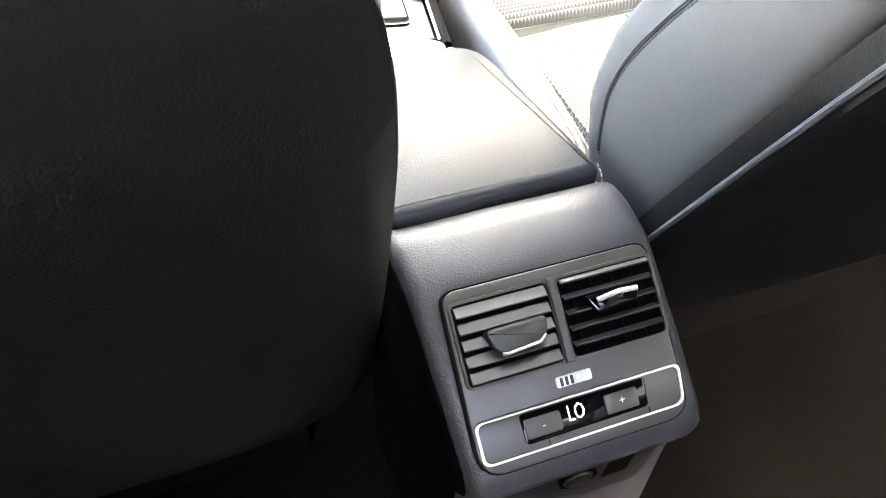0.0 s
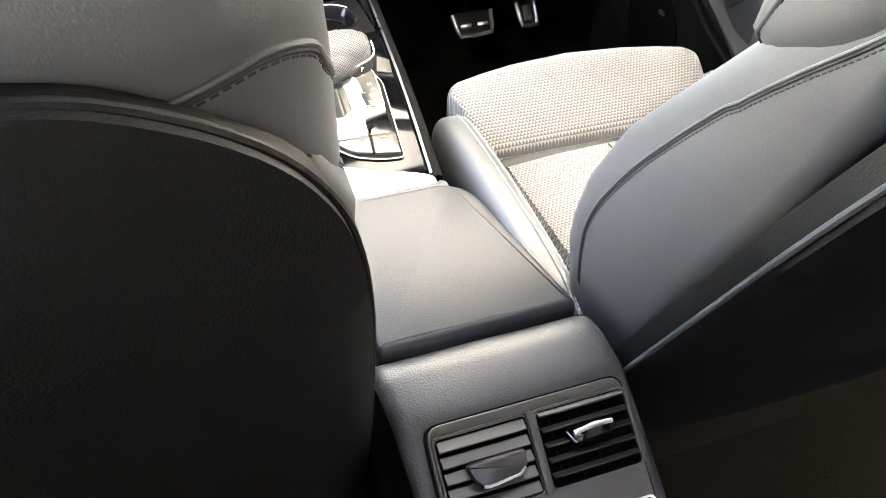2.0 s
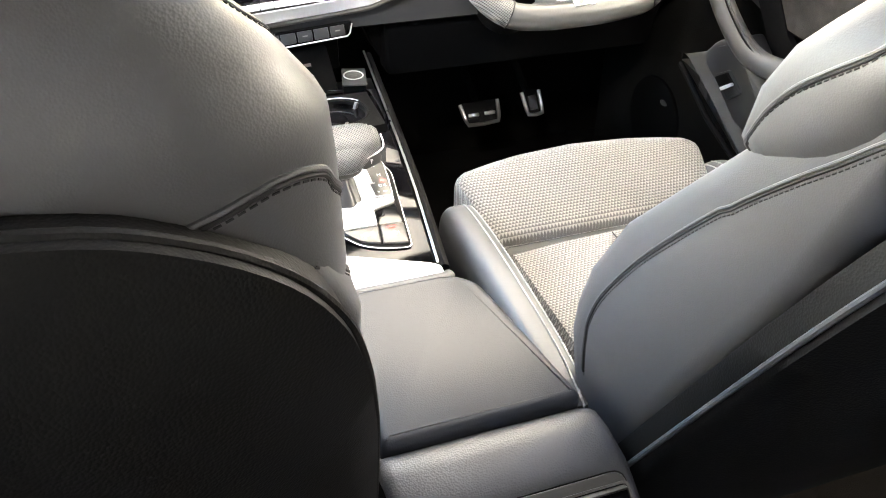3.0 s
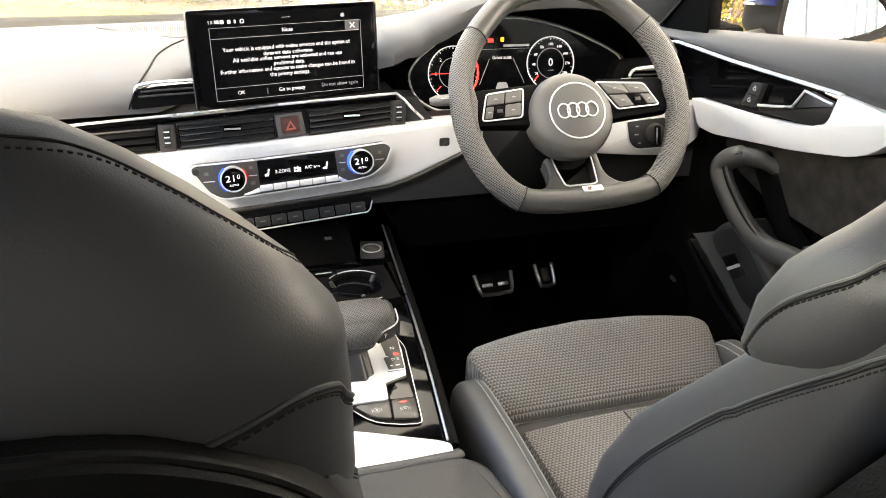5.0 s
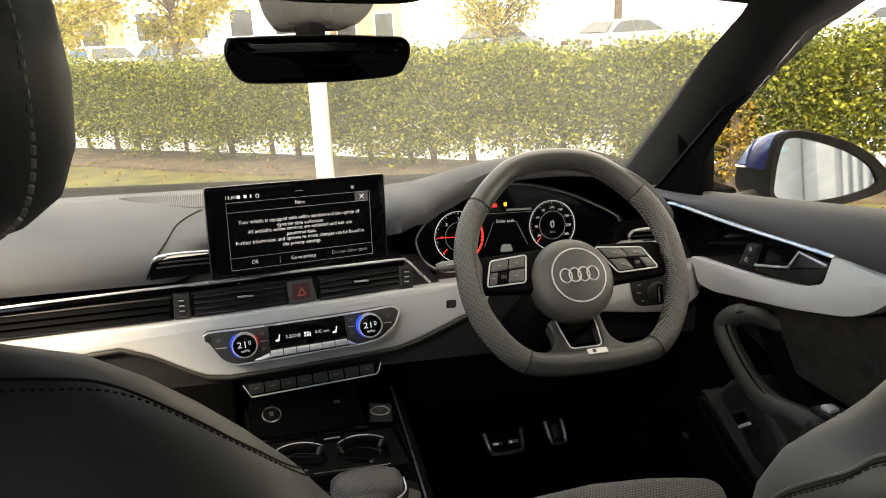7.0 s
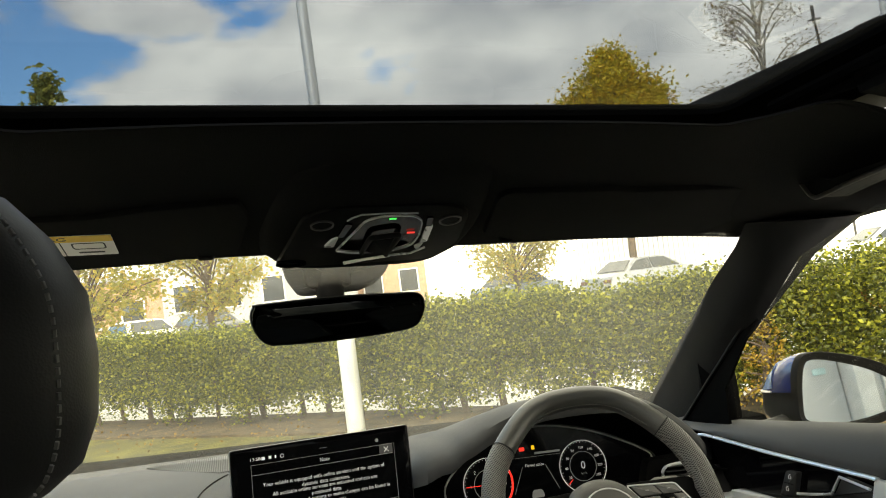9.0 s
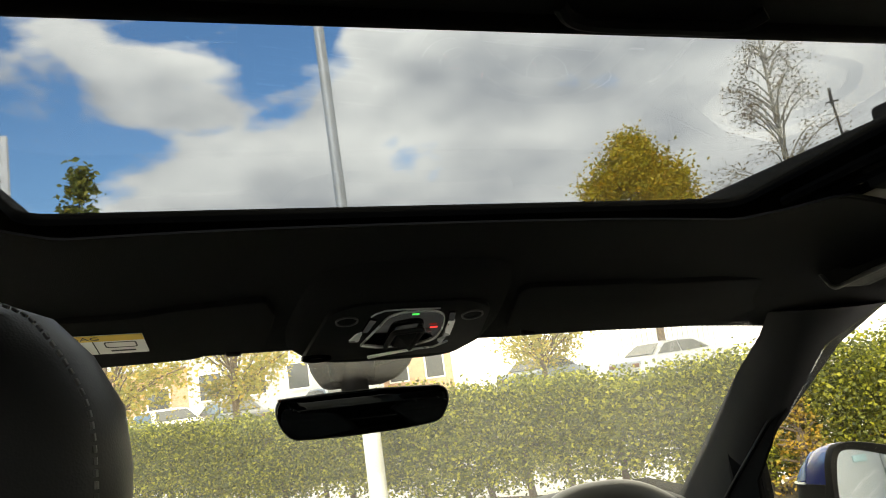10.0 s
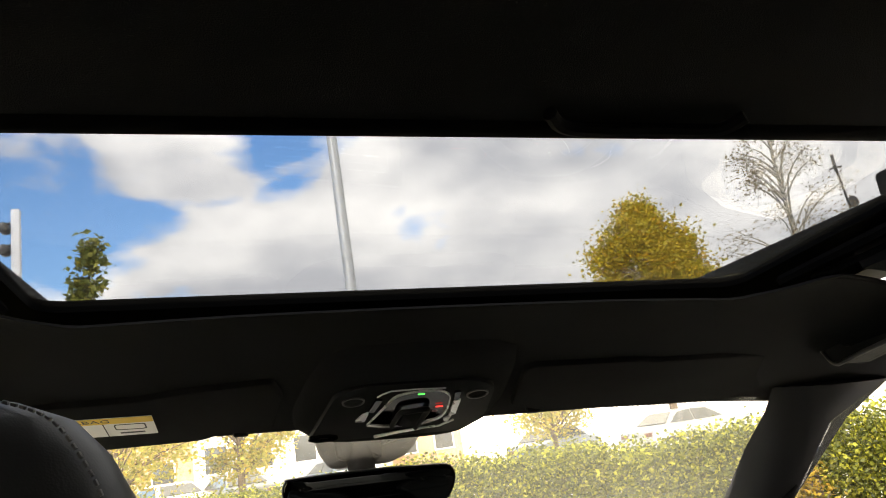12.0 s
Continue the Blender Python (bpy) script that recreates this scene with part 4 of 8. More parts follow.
    part("socket_ring", ring_prism(circ(0.017, 24, 0.012, 0.002), circ(0.0135, 24, 0.012, 0.002), 0.003, 0.009, LF), M_GLOSS, lp)
    part("socket_cap", disc(0.0132, 0.003, 0.011, off(LF, 0.012, 0.002), 24, 0.003), M_PLASTIC, lp)
    part("cubby", prism(rect(0.042, -0.03, 0.066, 0.02, 0.003, 3), 0.003, 0.0046, LF), M_DARK, lp)
    # armrest lid
    A = round_poly([(-0.0905, 0.0), (0.0895, 0.002), (0.060, 0.180), (0.036, 0.200), (-0.085, 0.200)], [0.010, 0.010, 0.04, 0.02, 0.02], 6)
    lid = part("armrest_lid", prism(A, 0.592, 0.622, I4, 0.009, seg=4), M_LID, con, "smooth black leather armrest lid", angle=60)
    stitches([(-0.0915, 0.006, 0.606), (-0.0915, -0.001, 0.603), (-0.088, -0.0015, 0.599)], 0.0045, 0.0032, 0.0007, M_STITCH, lid)
    stitches([(0.0905, 0.012, 0.615), (0.0912, 0.006, 0.610), (0.0905, 0.0, 0.604)], 0.0045, 0.0032, 0.0007, M_STITCH, lid)
    part("lid_base", prism([(p[0] * 0.985, p[1] * 0.985 + 0.002) for p in A], 0.50, 0.593), M_PLASTIC, con)
    # front console body and its sloping deck
    body = [(-0.10, 0.19), (0.064, 0.19), (0.078, 0.45), (0.105, 0.70), (0.122, 0.86), (-0.14, 0.86), (-0.125, 0.6), (-0.11, 0.4)]
    part("console_body", prism(body, 0.24, 0.548), M_PLASTIC, con, "black console side walls")
    DK = frame_at((0, 0.27, 0.555), (1, 0, 0), (0, 1, 0.07))  # deck frame, y forward
    tray = round_poly([(-0.10, 0.0), (0.058, 0.0), (0.060, 0.022), (0.047, 0.031), (0.0, 0.051), (-0.046, 0.071), (-0.10, 0.085)], [0.01, 0.01, 0.006, 0.004, 0.02, 0.02, 0.01], 4)
    part("deck_insert", prism(tray, -0.01, 0.0035, DK, 0.002), M_SILVER, con, "bright silver console inlay")
    part("deck_band", tube([(-0.10, 0.268, 0.561), (0.0, 0.266, 0.561), (0.056, 0.268, 0.560), (0.064, 0.274, 0.558)], 0.0075, 10, flat=0.7), M_SOFT, con)
    deck = round_poly([(-0.115, 0.05), (0.066, 0.03), (0.082, 0.25), (0.098, 0.46), (-0.125, 0.46)], 0.008, 3)
    part("deck", prism(deck, -0.01, 0.0015, DK, 0.001), M_GLOSS, con, "gloss black console deck")
    for s, x0, x1, x2 in ((1, 0.0560, 0.0800, 0.1105), (-1, -0.108, -0.12, -0.135)):
        part("chrome_edge", tube(catmull([(x0, 0.295, 0.563), (x1, 0.50, 0.578), (x2, 0.855, 0.600)], 6), 0.0018, 8), M_STEEL, con, "slim bright edge strip")
        part("edge_wall", tube(catmull([(x0 + s * 0.007, 0.29, 0.555), (x1 + s * 0.007, 0.50, 0.570), (x2 + s * 0.007, 0.855, 0.592)], 6), 0.0065, 8), M_DARK, con)
    # selector island
    ISL = round_poly([(-0.075, 0.128), (-0.042, 0.108), (-0.022, 0.078), (0.011, 0.0655), (0.0365, 0.062), (0.040, 0.090), (0.0555, 0.222), (0.046, 0.253), (-0.06, 0.256)], [0.02, 0.010, 0.02, 0.01, 0.008, 0.02, 0.01, 0.012, 0.02], 5)
    isl = part("selector_plate", prism(ISL, -0.004, 0.0045, DK, 0.001), M_DARK, con, "black selector surround plate")
    part("plate_edge", tube([DK @ Vector((p[0], p[1], 0.0042)) for p in ISL], 0.0007, 6, closed=True), M_CHROME, isl, "thin bright edge line")
    PLT = round_poly([(-0.068, 0.128), (-0.040, 0.1135), (0.0065, 0.1125), (0.0105, 0.1445), (0.0405, 0.1545), (0.0495, 0.218), (0.043, 0.249), (-0.058, 0.250)], [0.01, 0.006, 0.002, 0.003, 0.003, 0.01, 0.008, 0.015], 4)
    part("silver_plate", prism(PLT, 0.003, 0.0075, DK, 0.001), M_SILVER, isl, "brushed silver plate")
    part("tray_recess", prism(round_poly([(0.009, 0.1135), (0.0385, 0.1115), (0.040, 0.152), (0.0125, 0.142)], 0.002, 3), 0.003, 0.0052, DK), M_GLOSS, isl, "gloss black recess")
    part("recess_wall", prism([(0.0105, 0.1405), (0.039, 0.150), (0.040, 0.1535), (0.0105, 0.1435)], 0.004, 0.0074, DK), M_GREYPL, isl)
    part("parking_button", prism(round_poly([(0.0045, 0.0755), (0.034, 0.0690), (0.0385, 0.1085), (0.0095, 0.1100)], 0.003, 4), 0.004, 0.0075, DK, 0.001), M_GREYPL, con, "grey parking brake button")
    part("hold_button", prism(round_poly([(-0.0375, 0.1085), (-0.020, 0.0845), (0.0020, 0.0765), (0.0065, 0.1100)], [0.004, 0.010, 0.003, 0.003], 4), 0.004, 0.0075, DK, 0.001), M_GREYPL, con, "grey hold button")
    part("button_lamp", rbox((0.0225, 0.1025, 0.0078), (0.009, 0.0018, 0.0006), 0, DK), M_RED, con)
    for bx, by in ((0.022, 0.0895), (-0.0125, 0.0945)):
        part("button_mark", ring_prism(circ(0.0042, 20, bx, by), circ(0.0035, 20, bx, by), 0.0074, 0.0079, DK), M_STITCH, con)
        part("button_mark", rbox((bx, by, 0.0077), (0.0028, 0.0032, 0.0004), 0, DK), M_STITCH, con)
        for q in (-1, 1):
            part("button_mark", rbox((bx + q * 0.0058, by, 0.0077), (0.0008, 0.0064, 0.0004), 0, DK), M_STITCH, con)
    # small grey tab beside the grip
    part("deck_tab", prism(round_poly([(0.056, 0.250), (0.0745, 0.240), (0.080, 0.272), (0.066, 0.285)], 0.002, 3), 0.001, 0.0032, DK, 0.0005), M_GREYPL, con, "small grey tab")
    part("tab_mark", rbox((0.0712, 0.2475, 0.0034), (0.006, 0.005, 0.0004), 0, DK), M_INK, con)
    # gear position panel
    GD = frame_at((0.0325, 0.474, 0.5785), (1, 0.02, -0.03), (0.0, 1, 0.07))
    GO = round_poly([(-0.0145, -0.040), (0.0080, -0.0405), (0.0165, 0.030), (0.0150, 0.042), (-0.0100, 0.042), (-0.0100, -0.010), (-0.0145, -0.012)], [0.002, 0.003, 0.003, 0.003, 0.002, 0.001, 0.001], 3)
    gd = part("gate_display", prism(GO, -0.012, 0.001, GD, 0.001), M_GREYPL, con, "grey gear position display")
    part("display_frame", tube([GD @ Vector((q[0], q[1], 0.0002)) for q in GO], 0.0009, 6, closed=True), M_SILVER, gd, "silver display frame")
    text("R", 0.0078, off(GD, 0.0005, 0.028, 0.0014), M_WHITE, gd)
    text("N", 0.0078, off(GD, 0.0025, 0.006, 0.0014), M_WHITE, gd)
    text("D/S", 0.0074, off(GD, 0.0005, -0.019, 0.0014), M_WHITE, gd)
    part("gate_lamp", rbox((0.0045, -0.0075, 0.0012), (0.0060, 0.0042, 0.0006), 0, GD), M_RED, gd)
    for u, v, w in ((-0.009, -0.0110, 0.0028), (-0.008, -0.0315, 0.0028), (0.0005, -0.0315, 0.005)):
        part("gate_mark", rbox((u, v, 0.0012), (w, 0.0012, 0.0006), 0, GD), M_WHITE, gd)
    # pleated boot and grip
    NB = 72
    bm = loft([[(-0.026 + (0.028 - 0.0022 * k + 0.0016 * math.sin(a * 9)) * math.copysign(abs(math.cos(a)) ** 0.7, math.cos(a)), 0.455 + 0.003 * k + (0.033 - 0.005 * k + 0.0014 * math.sin(a * 9 + 0.5)) * math.copysign(abs(math.sin(a)) ** 0.7, math.sin(a)), 0.572 + 0.0085 * k) for a in [2 * math.pi * j / NB for j in range(NB)]] for k in range(6)])
    part("selector_boot", bm, M_PLASTIC, con, "pleated black leather boot", angle=40)
    part("selector_collar", loft([[(-0.018 + r * math.cos(a), 0.467 + 0.8 * r * math.sin(a), z) for a in [2 * math.pi * j / 32 for j in range(32)]] for r, z in ((0.024, 0.600), (0.028, 0.603), (0.029, 0.610), (0.026, 0.616))]), M_GREYPL, con, "grey collar under the grip", angle=60)
    rings = []
    for k, (y, w, h0, h1) in enumerate(((0.440, 0.012, 0.613, 0.620), (0.4425, 0.036, 0.6095, 0.629), (0.450, 0.045, 0.611, 0.637), (0.466, 0.048, 0.617, 0.642), (0.487, 0.048, 0.622, 0.644), (0.502, 0.045, 0.626, 0.642), (0.511, 0.037, 0.629, 0.637), (0.514, 0.012, 0.631, 0.635))):
        zc, hh = (h0 + h1) / 2, (h1 - h0) / 2
        ring = []
        for j in range(40):
            a = 2 * math.pi * j / 40
            x = -0.008 + math.copysign(abs(math.cos(a)) ** 0.5, math.cos(a)) * w
            z = zc + math.copysign(abs(math.sin(a)) ** 0.6, math.sin(a)) * hh
            cut = min(1.0, max(0.0, (x - 0.003) / 0.006))
            ring.append((x, y + 0.75 * max(0.0, x) * (1 - k / 7), max(z, 0.609 + 0.0145 * cut + 0.06 * max(0.0, x - 0.009))))
        rings.append(ring)
    knob = part("selector_knob", loft(rings), M_KNOB, con, "perforated black leather selector grip", angle=60)
    part("grip_cap", loft([[(-0.009 + math.copysign(abs(math.cos(a)) ** 0.5, math.cos(a)) * w, 0.482 + math.copysign(abs(math.sin(a)) ** 0.6, math.sin(a)) * hh, z + 0.10 * (math.sin(a) * hh)) for a in [2 * math.pi * j / 28 for j in range(28)]] for w, hh, z in ((0.0450, 0.028, 0.6335), (0.0440, 0.0275, 0.6400), (0.039, 0.024, 0.6450), (0.025, 0.014, 0.6470))]), M_KNOB, knob, "perforated leather top", angle=60)
    part("grip_trim", tube(catmull([(0.008, 0.449, 0.6235), (0.022, 0.455, 0.6248), (0.036, 0.463, 0.6275), (0.0405, 0.470, 0.632), (0.0405, 0.484, 0.638)], 5), 0.0011, 8), M_CHROME, knob, "chrome side trim")
    PB = frame_at((0.0205, 0.4555, 0.6170), (0.026, 0.011, 0.002), (0.0, 0.002, 0.012))
    pb = part("p_button", prism(round_poly([(-0.014, -0.007), (0.012, -0.007), (0.0165, 0.0), (0.014, 0.007), (-0.014, 0.006)], 0.002, 3), -0.016, 0.002, PB, 0.001), M_PLASTIC, knob, "dark park button")
    text("P", 0.0085, off(PB, -0.001, 0, 0.0024), M_WHITE, pb)
    # cup holders
    for cx, cy in ((-0.0745, 0.6560), (0.0215, 0.6550)):
        m = Matrix.Translation((cx, cy, 0))
        part("cup_well", loft([[(cx + r * math.cos(a), cy + r * math.sin(a), z) for a in [2 * math.pi * j / 32 for j in range(32)]] for r, z in ((0.044, 0.592), (0.041, 0.591), (0.039, 0.57), (0.038, 0.562))], cap=False), M_DARK, con, "round cup holder")
        ring = [(cx + 0.0445 * math.cos(2 * math.pi * j / 40), cy + 0.0445 * math.sin(2 * math.pi * j / 40), 0.5925) for j in range(40)]
        part("cup_rim", tube(ring, 0.0012, 8, closed=True), M_DARK, con, "black cup holder rim")
        part("rim_trim", tube([(p[0], p[1], p[2] + 0.0016) for p in ring[4:17]], 0.0008, 8), M_CHROME, con, "chrome arc on the rim")
        for aa in (35, 155, 275):
            a = radians(aa)
            mm = Matrix.Translation((cx + 0.037 * math.cos(a), cy + 0.037 * math.sin(a), 0.587)) @ Matrix.Rotation(a, 4, "Z") @ Matrix.Rotation(radians(30), 4, "Y")
            part("cup_clip", rbox((0, 0, 0), (0.006, 0.0055, 0.014), 0.0015, mm), M_GREYPL, con, "grey spring clip")
    # gloss surround of the cup holders, one half round each well
    for cx, cy, xa, xb in ((-0.0745, 0.6560, -0.122, -0.0275), (0.0215, 0.6550, -0.0265, 0.078)):
        outer, inner = [], []
        for j in range(48):
            a = 2 * math.pi * j / 48
            c, sn = math.cos(a), math.sin(a)
            k = min(((xb - cx) if c > 0 else (xa - cx)) / c if abs(c) > 1e-6 else 9, ((0.712 - cy) if sn > 0 else (0.596 - cy)) / sn if abs(sn) > 1e-6 else 9)
            outer.append((cx + c * k, cy + sn * k))
            inner.append((cx + 0.0435 * c, cy + 0.0435 * sn))
        part("holder_surround", ring_prism(outer, inner, 0.580, 0.5925), M_DARK, con, "gloss black cup holder surround")
    part("cup_bridge", rbox((-0.025, 0.700, 0.594), (0.05, 0.018, 0.006), 0.002), M_GLOSS, con)
    part("bridge_trim", tube([(-0.034, 0.692, 0.5985), (-0.009, 0.693, 0.5985)], 0.0009, 6), M_CHROME, con, "short bright line")
    part("holder_trim", tube([(-0.062, 0.601, 0.5945), (0.0, 0.599, 0.5950), (0.044, 0.597, 0.5950), (0.050, 0.600, 0.5945)], 0.0008, 6), M_STEEL, con, "slim bright front edge")
    part("holder_trim", tube([(-0.110, 0.738, 0.5950), (0.0, 0.730, 0.5960), (0.041, 0.722, 0.5950)], 0.0008, 6), M_PLASTIC, con, "slim rear edge")
    # cubby, start button pad
    pad = part("start_pad", prism(round_poly([(0.0466, 0.7400), (0.0850, 0.7320), (0.0975, 0.7960), (0.0600, 0.8060)], 0.003, 3), 0.593, 0.5955, I4, 0.001), M_PLASTIC, con, "grey start button plate")
    part("pad_riser", prism([(0.0480, 0.7420), (0.0835, 0.7345), (0.0960, 0.7950), (0.0615, 0.8040)], 0.555, 0.5932), M_FRAME_SHADE, con)
    SB = frame_at((0.072, 0.771, 0.5950), (1, 0, 0), (0, 1, 0.05))
    part("start_ring", ring_prism(circ(0.0165, 28), circ(0.0145, 28), -0.002, 0.0020, SB), M_CHROME, pad, "bright start button ring")
    st = part("start_button", disc(0.0144, -0.002, 0.0012, SB, 28, 0.0008), M_GREYPL, pad, "grey engine start button")
    part("button_print", rbox((0, 0.003, 0.0013), (0.012, 0.0014, 0.0004), 0, SB), M_KEY, st)
    part("button_print", rbox((0, -0.003, 0.0013), (0.010, 0.0014, 0.0004), 0, SB), M_KEY, st)


# ---- dashboard ----
def DF(y=0.80, lean=0.0):
    """Frame on the dash front: x right, y up, outward towards the cabin."""
    return frame_at((0, y, 0), (1, 0, 0), (0, math.tan(radians(lean)), 1))


def hood(x, y):
    """Extra height of the instrument binnacle over the dash pad."""
    u = abs(x - 0.385) / (0.285 if x < 0.385 else 0.262)
    shelf = 0.028 * max(0.0, 1 - ((x - 0.10) / 0.06) ** 2)
    ahead = max(0.0, min(1.0, (1.25 - y) / 0.40)) ** 0.8
    return (0.136 * max(0.0, 1 - u ** 2.6) + shelf) * ahead


def build_dash():
    d = empty("dashboard", (0, 0.95, 0.8))
    tagged(d, "black and silver dashboard with soft grained top pad", "dashboard")
    xs = [-0.74 + 1.46 * i / 73 for i in range(74)]
    rows = []
    for y, z in ((0.800, 0.842), (0.797, 0.852), (0.800, 0.862), (0.812, 0.872), (0.835, 0.880), (0.88, 0.886), (0.95, 0.891), (1.05, 0.893), (1.15, 0.893), (1.25, 0.889), (1.36, 0.882)):
        row = []
        for x in xs:
            zz = z + 0.02 * (x + 0.1) * (1 if x < 0.2 else 0.3)
            h = hood(x, y)
            zz -= max(0.0, z - 0.862) * 0.8 * hood(x, 0.80) / 0.136
            yy = y
            if y < 0.84:
                k = max(0.0, min(1.0, 1 - (abs((x - 0.385) / 0.235) / 1.08) ** 4))
                yy = y - 0.012 * k
            back = max(0.0, min(1.0, (x + 0.24) / 0.05, (0.116 - x) / 0.020))
            yy = max(yy, yy + (0.872 - yy) * back * back * (3 - 2 * back)) if y < 0.87 else yy
            far = max(0.0, min(1.0, (x - 0.63) / 0.03))
            yy = max(yy, yy + (0.90 - yy) * far)
            row.append((x, yy, zz + h * (1.0 if z > 0.851 else 0.98)))
        rows.append(row)
    pad = part("top_pad", sheet(rows, -0.004), M_DASH, d, "dark grey grained soft top pad", angle=50)
    # inside of the binnacle hood: black lining and back wall
    hx = [0.118 + 0.552 * i / 38 for i in range(39)]
    lip = lambda x: 0.848 + 0.006 * (x + 0.1) + hood(x, 0.80)
    part("hood_lining", sheet([[(x, y, lip(x) - k) for x in hx] for y, k in ((0.797, 0.0), (0.85, 0.006), (0.90, 0.014), (0.952, 0.022))], 0.003), M_DARK, d, "black lining under the binnacle hood")
    wall = [(0.67, 0.80), (0.67, lip(0.67) - 0.012)] + [(x, lip(x) - 0.016) for x in reversed(hx)] + [(0.10, 0.80)]
    part("hood_back", prism(wall, -0.012, 0.0, DF(0.955)), M_DARK, d, "black back wall of the binnacle")
    # speaker grille patch on the pad
    bm = bmesh.new()
    for i in range(56):
        x = -0.352 + i * 0.0042
        y0 = 1.272 - 0.18 * min(1.0, i / 34) ** 0.8
        y1 = 1.285 - 0.04 * i / 55
        mid = (y0 + y1) / 2
        z0 = 0.893 - 0.042 * max(0.0, mid - 1.15) + 0.02 * (x + 0.1)
        rbox((x, mid, z0 + 0.0052), (0.0019, max(0.004, y1 - y0), 0.0036), 0, bm=bm)
    part("defrost_grille", bm, M_PLASTIC, pad, "ribbed speaker grille")
    # pad seam that rises left of the screen
    seam = catmull([(-0.2772, 0.794, 0.846), (-0.2700, 0.794, 0.863), (-0.2623, 0.806, 0.8770), (-0.2483, 0.868, 0.8868), (-0.2355, 0.951, 0.8930), (-0.2153, 1.018, 0.8948), (-0.1932, 1.065, 0.8958)], 5)
    part("pad_seam", tube(seam, 0.0015, 6), M_DARK, pad)
    # backing panel behind the vents and below the pad
    F = DF(0.812)
    part("front_panel", prism([(-0.72, 0.66), (0.70, 0.66), (0.70, 0.845), (0.625, 0.85), (0.605, 0.80), (0.185, 0.80), (0.16, 0.838), (0.10, 0.842), (-0.18, 0.828), (-0.72, 0.815)], -0.05, 0.0, F), M_PLASTIC, d, "black front panel")
    # chrome line and the gloss line above the vents
    rise = [(-0.72, 0.8050), (-0.47, 0.8200), (-0.308, 0.8290), (-0.186, 0.8350), (-0.04, 0.8425), (0.0973, 0.8490), (0.1209, 0.8500), (0.1334, 0.8396), (0.1469, 0.8243), (0.166, 0.806)]
    part("chrome_line", tube([(x, 0.795, z) for x, z in rise], 0.0022, 8), M_CHROME, d, "slim chrome line")
    part("gloss_line", tube([(x, 0.799, z - 0.007) for x, z in rise[:7]], 0.0045, 8), M_GLOSS, d)
    ledge = [(x, z + 0.001) for x, z in rise[:7]]
    part("screen_ledge", prism(ledge + [(x, z - 0.008) for x, z in reversed(ledge)], -0.075, 0.0, DF(0.80)), M_DARK, d, "black ledge under the screen")
    # air vents: each with a dark well, slats, a tab
    F = DF(0.806)

    def vent(name_label, quad, slats, tab=None, vanes=0):
        q = [Vector(p) for p in quad]  # top-left, top-right, bottom-right, bottom-left
        v = part("air_vent", prism(round_poly(quad[::-1], 0.004, 3), -0.02, 0.0, F), M_DARK, d, name_label)
        for i in range(slats):
            t = (i + 0.5) / slats
            a, b = q[0].lerp(q[3], t), q[1].lerp(q[2], t)
            ang = math.atan2(b.y - a.y, b.x - a.x)
            mm = F @ Matrix.Translation((*((a + b) / 2), 0.004)) @ Matrix.Rotation(ang, 4, "Z") @ Matrix.Rotation(radians(-62), 4, "X")
            part("slat", rbox((0, 0, 0), ((b - a).length - 0.004, 0.010, 0.0016), 0.0005, mm, seg=1), M_PILLAR if slats == 3 else M_PLASTIC, v)
        for i in range(vanes):
            t = (i + 1) / (vanes + 1)
            a, b = q[0].lerp(q[1], t), q[3].lerp(q[2], t)
            part("vane", tube([F @ Vector((a.x, a.y, 0.001)), F @ Vector((b.x, b.y, 0.001))], 0.001, 5), M_PLASTIC, v)
        part("vent_rim", tube([F @ Vector((p.x, p.y, 0.002)) for p in (q[0], q[1], q[2], q[3])], 0.0022, 6, closed=True), M_PLASTIC, v)
        if tab:
            c = q[0].lerp(q[1], tab).lerp(q[3].lerp(q[2], tab), 0.36)
            part("vent_tab", rbox((c.x, c.y, 0.011), (0.028, 0.007, 0.008), 0.002, F), M_GLOSS, v)
            part("chrome_lip", rbox((c.x, c.y + 0.0012, 0.0158), (0.025, 0.0032, 0.0022), 0.0008, F), M_CHROME, v, "chrome strip")
        return v

    vent("long black air vent across the passenger side", [(-0.70, 0.795), (-0.245, 0.812), (-0.247, 0.778), (-0.70, 0.764)], 3)
    vent("centre air vent beside the hazard button", [(-0.215, 0.8165), (-0.071, 0.8245), (-0.071, 0.788), (-0.213, 0.780)], 4, 0.55, 4)
    vent("centre air vent beside the instruments", [(-0.020, 0.8265), (0.114, 0.836), (0.119, 0.800), (-0.018, 0.789)], 4, 0.5, 4)
    for x, z in ((-0.2305, 0.7975), (0.1260, 0.8165)):
        part("vent_pillar", prism(rect(x - 0.012, z - 0.021, x + 0.012, z + 0.021, 0.002, 2), -0.004, 0.006, F, 0.002), M_GREYPL, d)
        w = part("vent_wheel", prism(rect(x - 0.0055, z - 0.014, x + 0.0055, z + 0.014, 0.002, 3), 0.004, 0.0085, F, 0.001), M_PLASTIC, d)
        for i in range(6):
            part("rib", rbox((x, z - 0.0105 + i * 0.0042, 0.009), (0.008, 0.0018, 0.0014), 0, F), M_SILVER if i % 2 else M_PLASTIC, w)
    hz = part("hazard_surround", prism(round_poly([(-0.0655, 0.7850), (-0.0225, 0.7905), (-0.0295, 0.8275), (-0.0715, 0.8235)], 0.003, 3), -0.004, 0.006, F, 0.002), M_KEY, d, "grey hazard switch surround")
    part("hazard_button", prism(round_poly([(-0.0610, 0.7936), (-0.0318, 0.7955), (-0.0353, 0.8215), (-0.0626, 0.8190)], 0.003, 3), 0.005, 0.008, F, 0.001), M_HAZ, hz, "dull red hazard button")
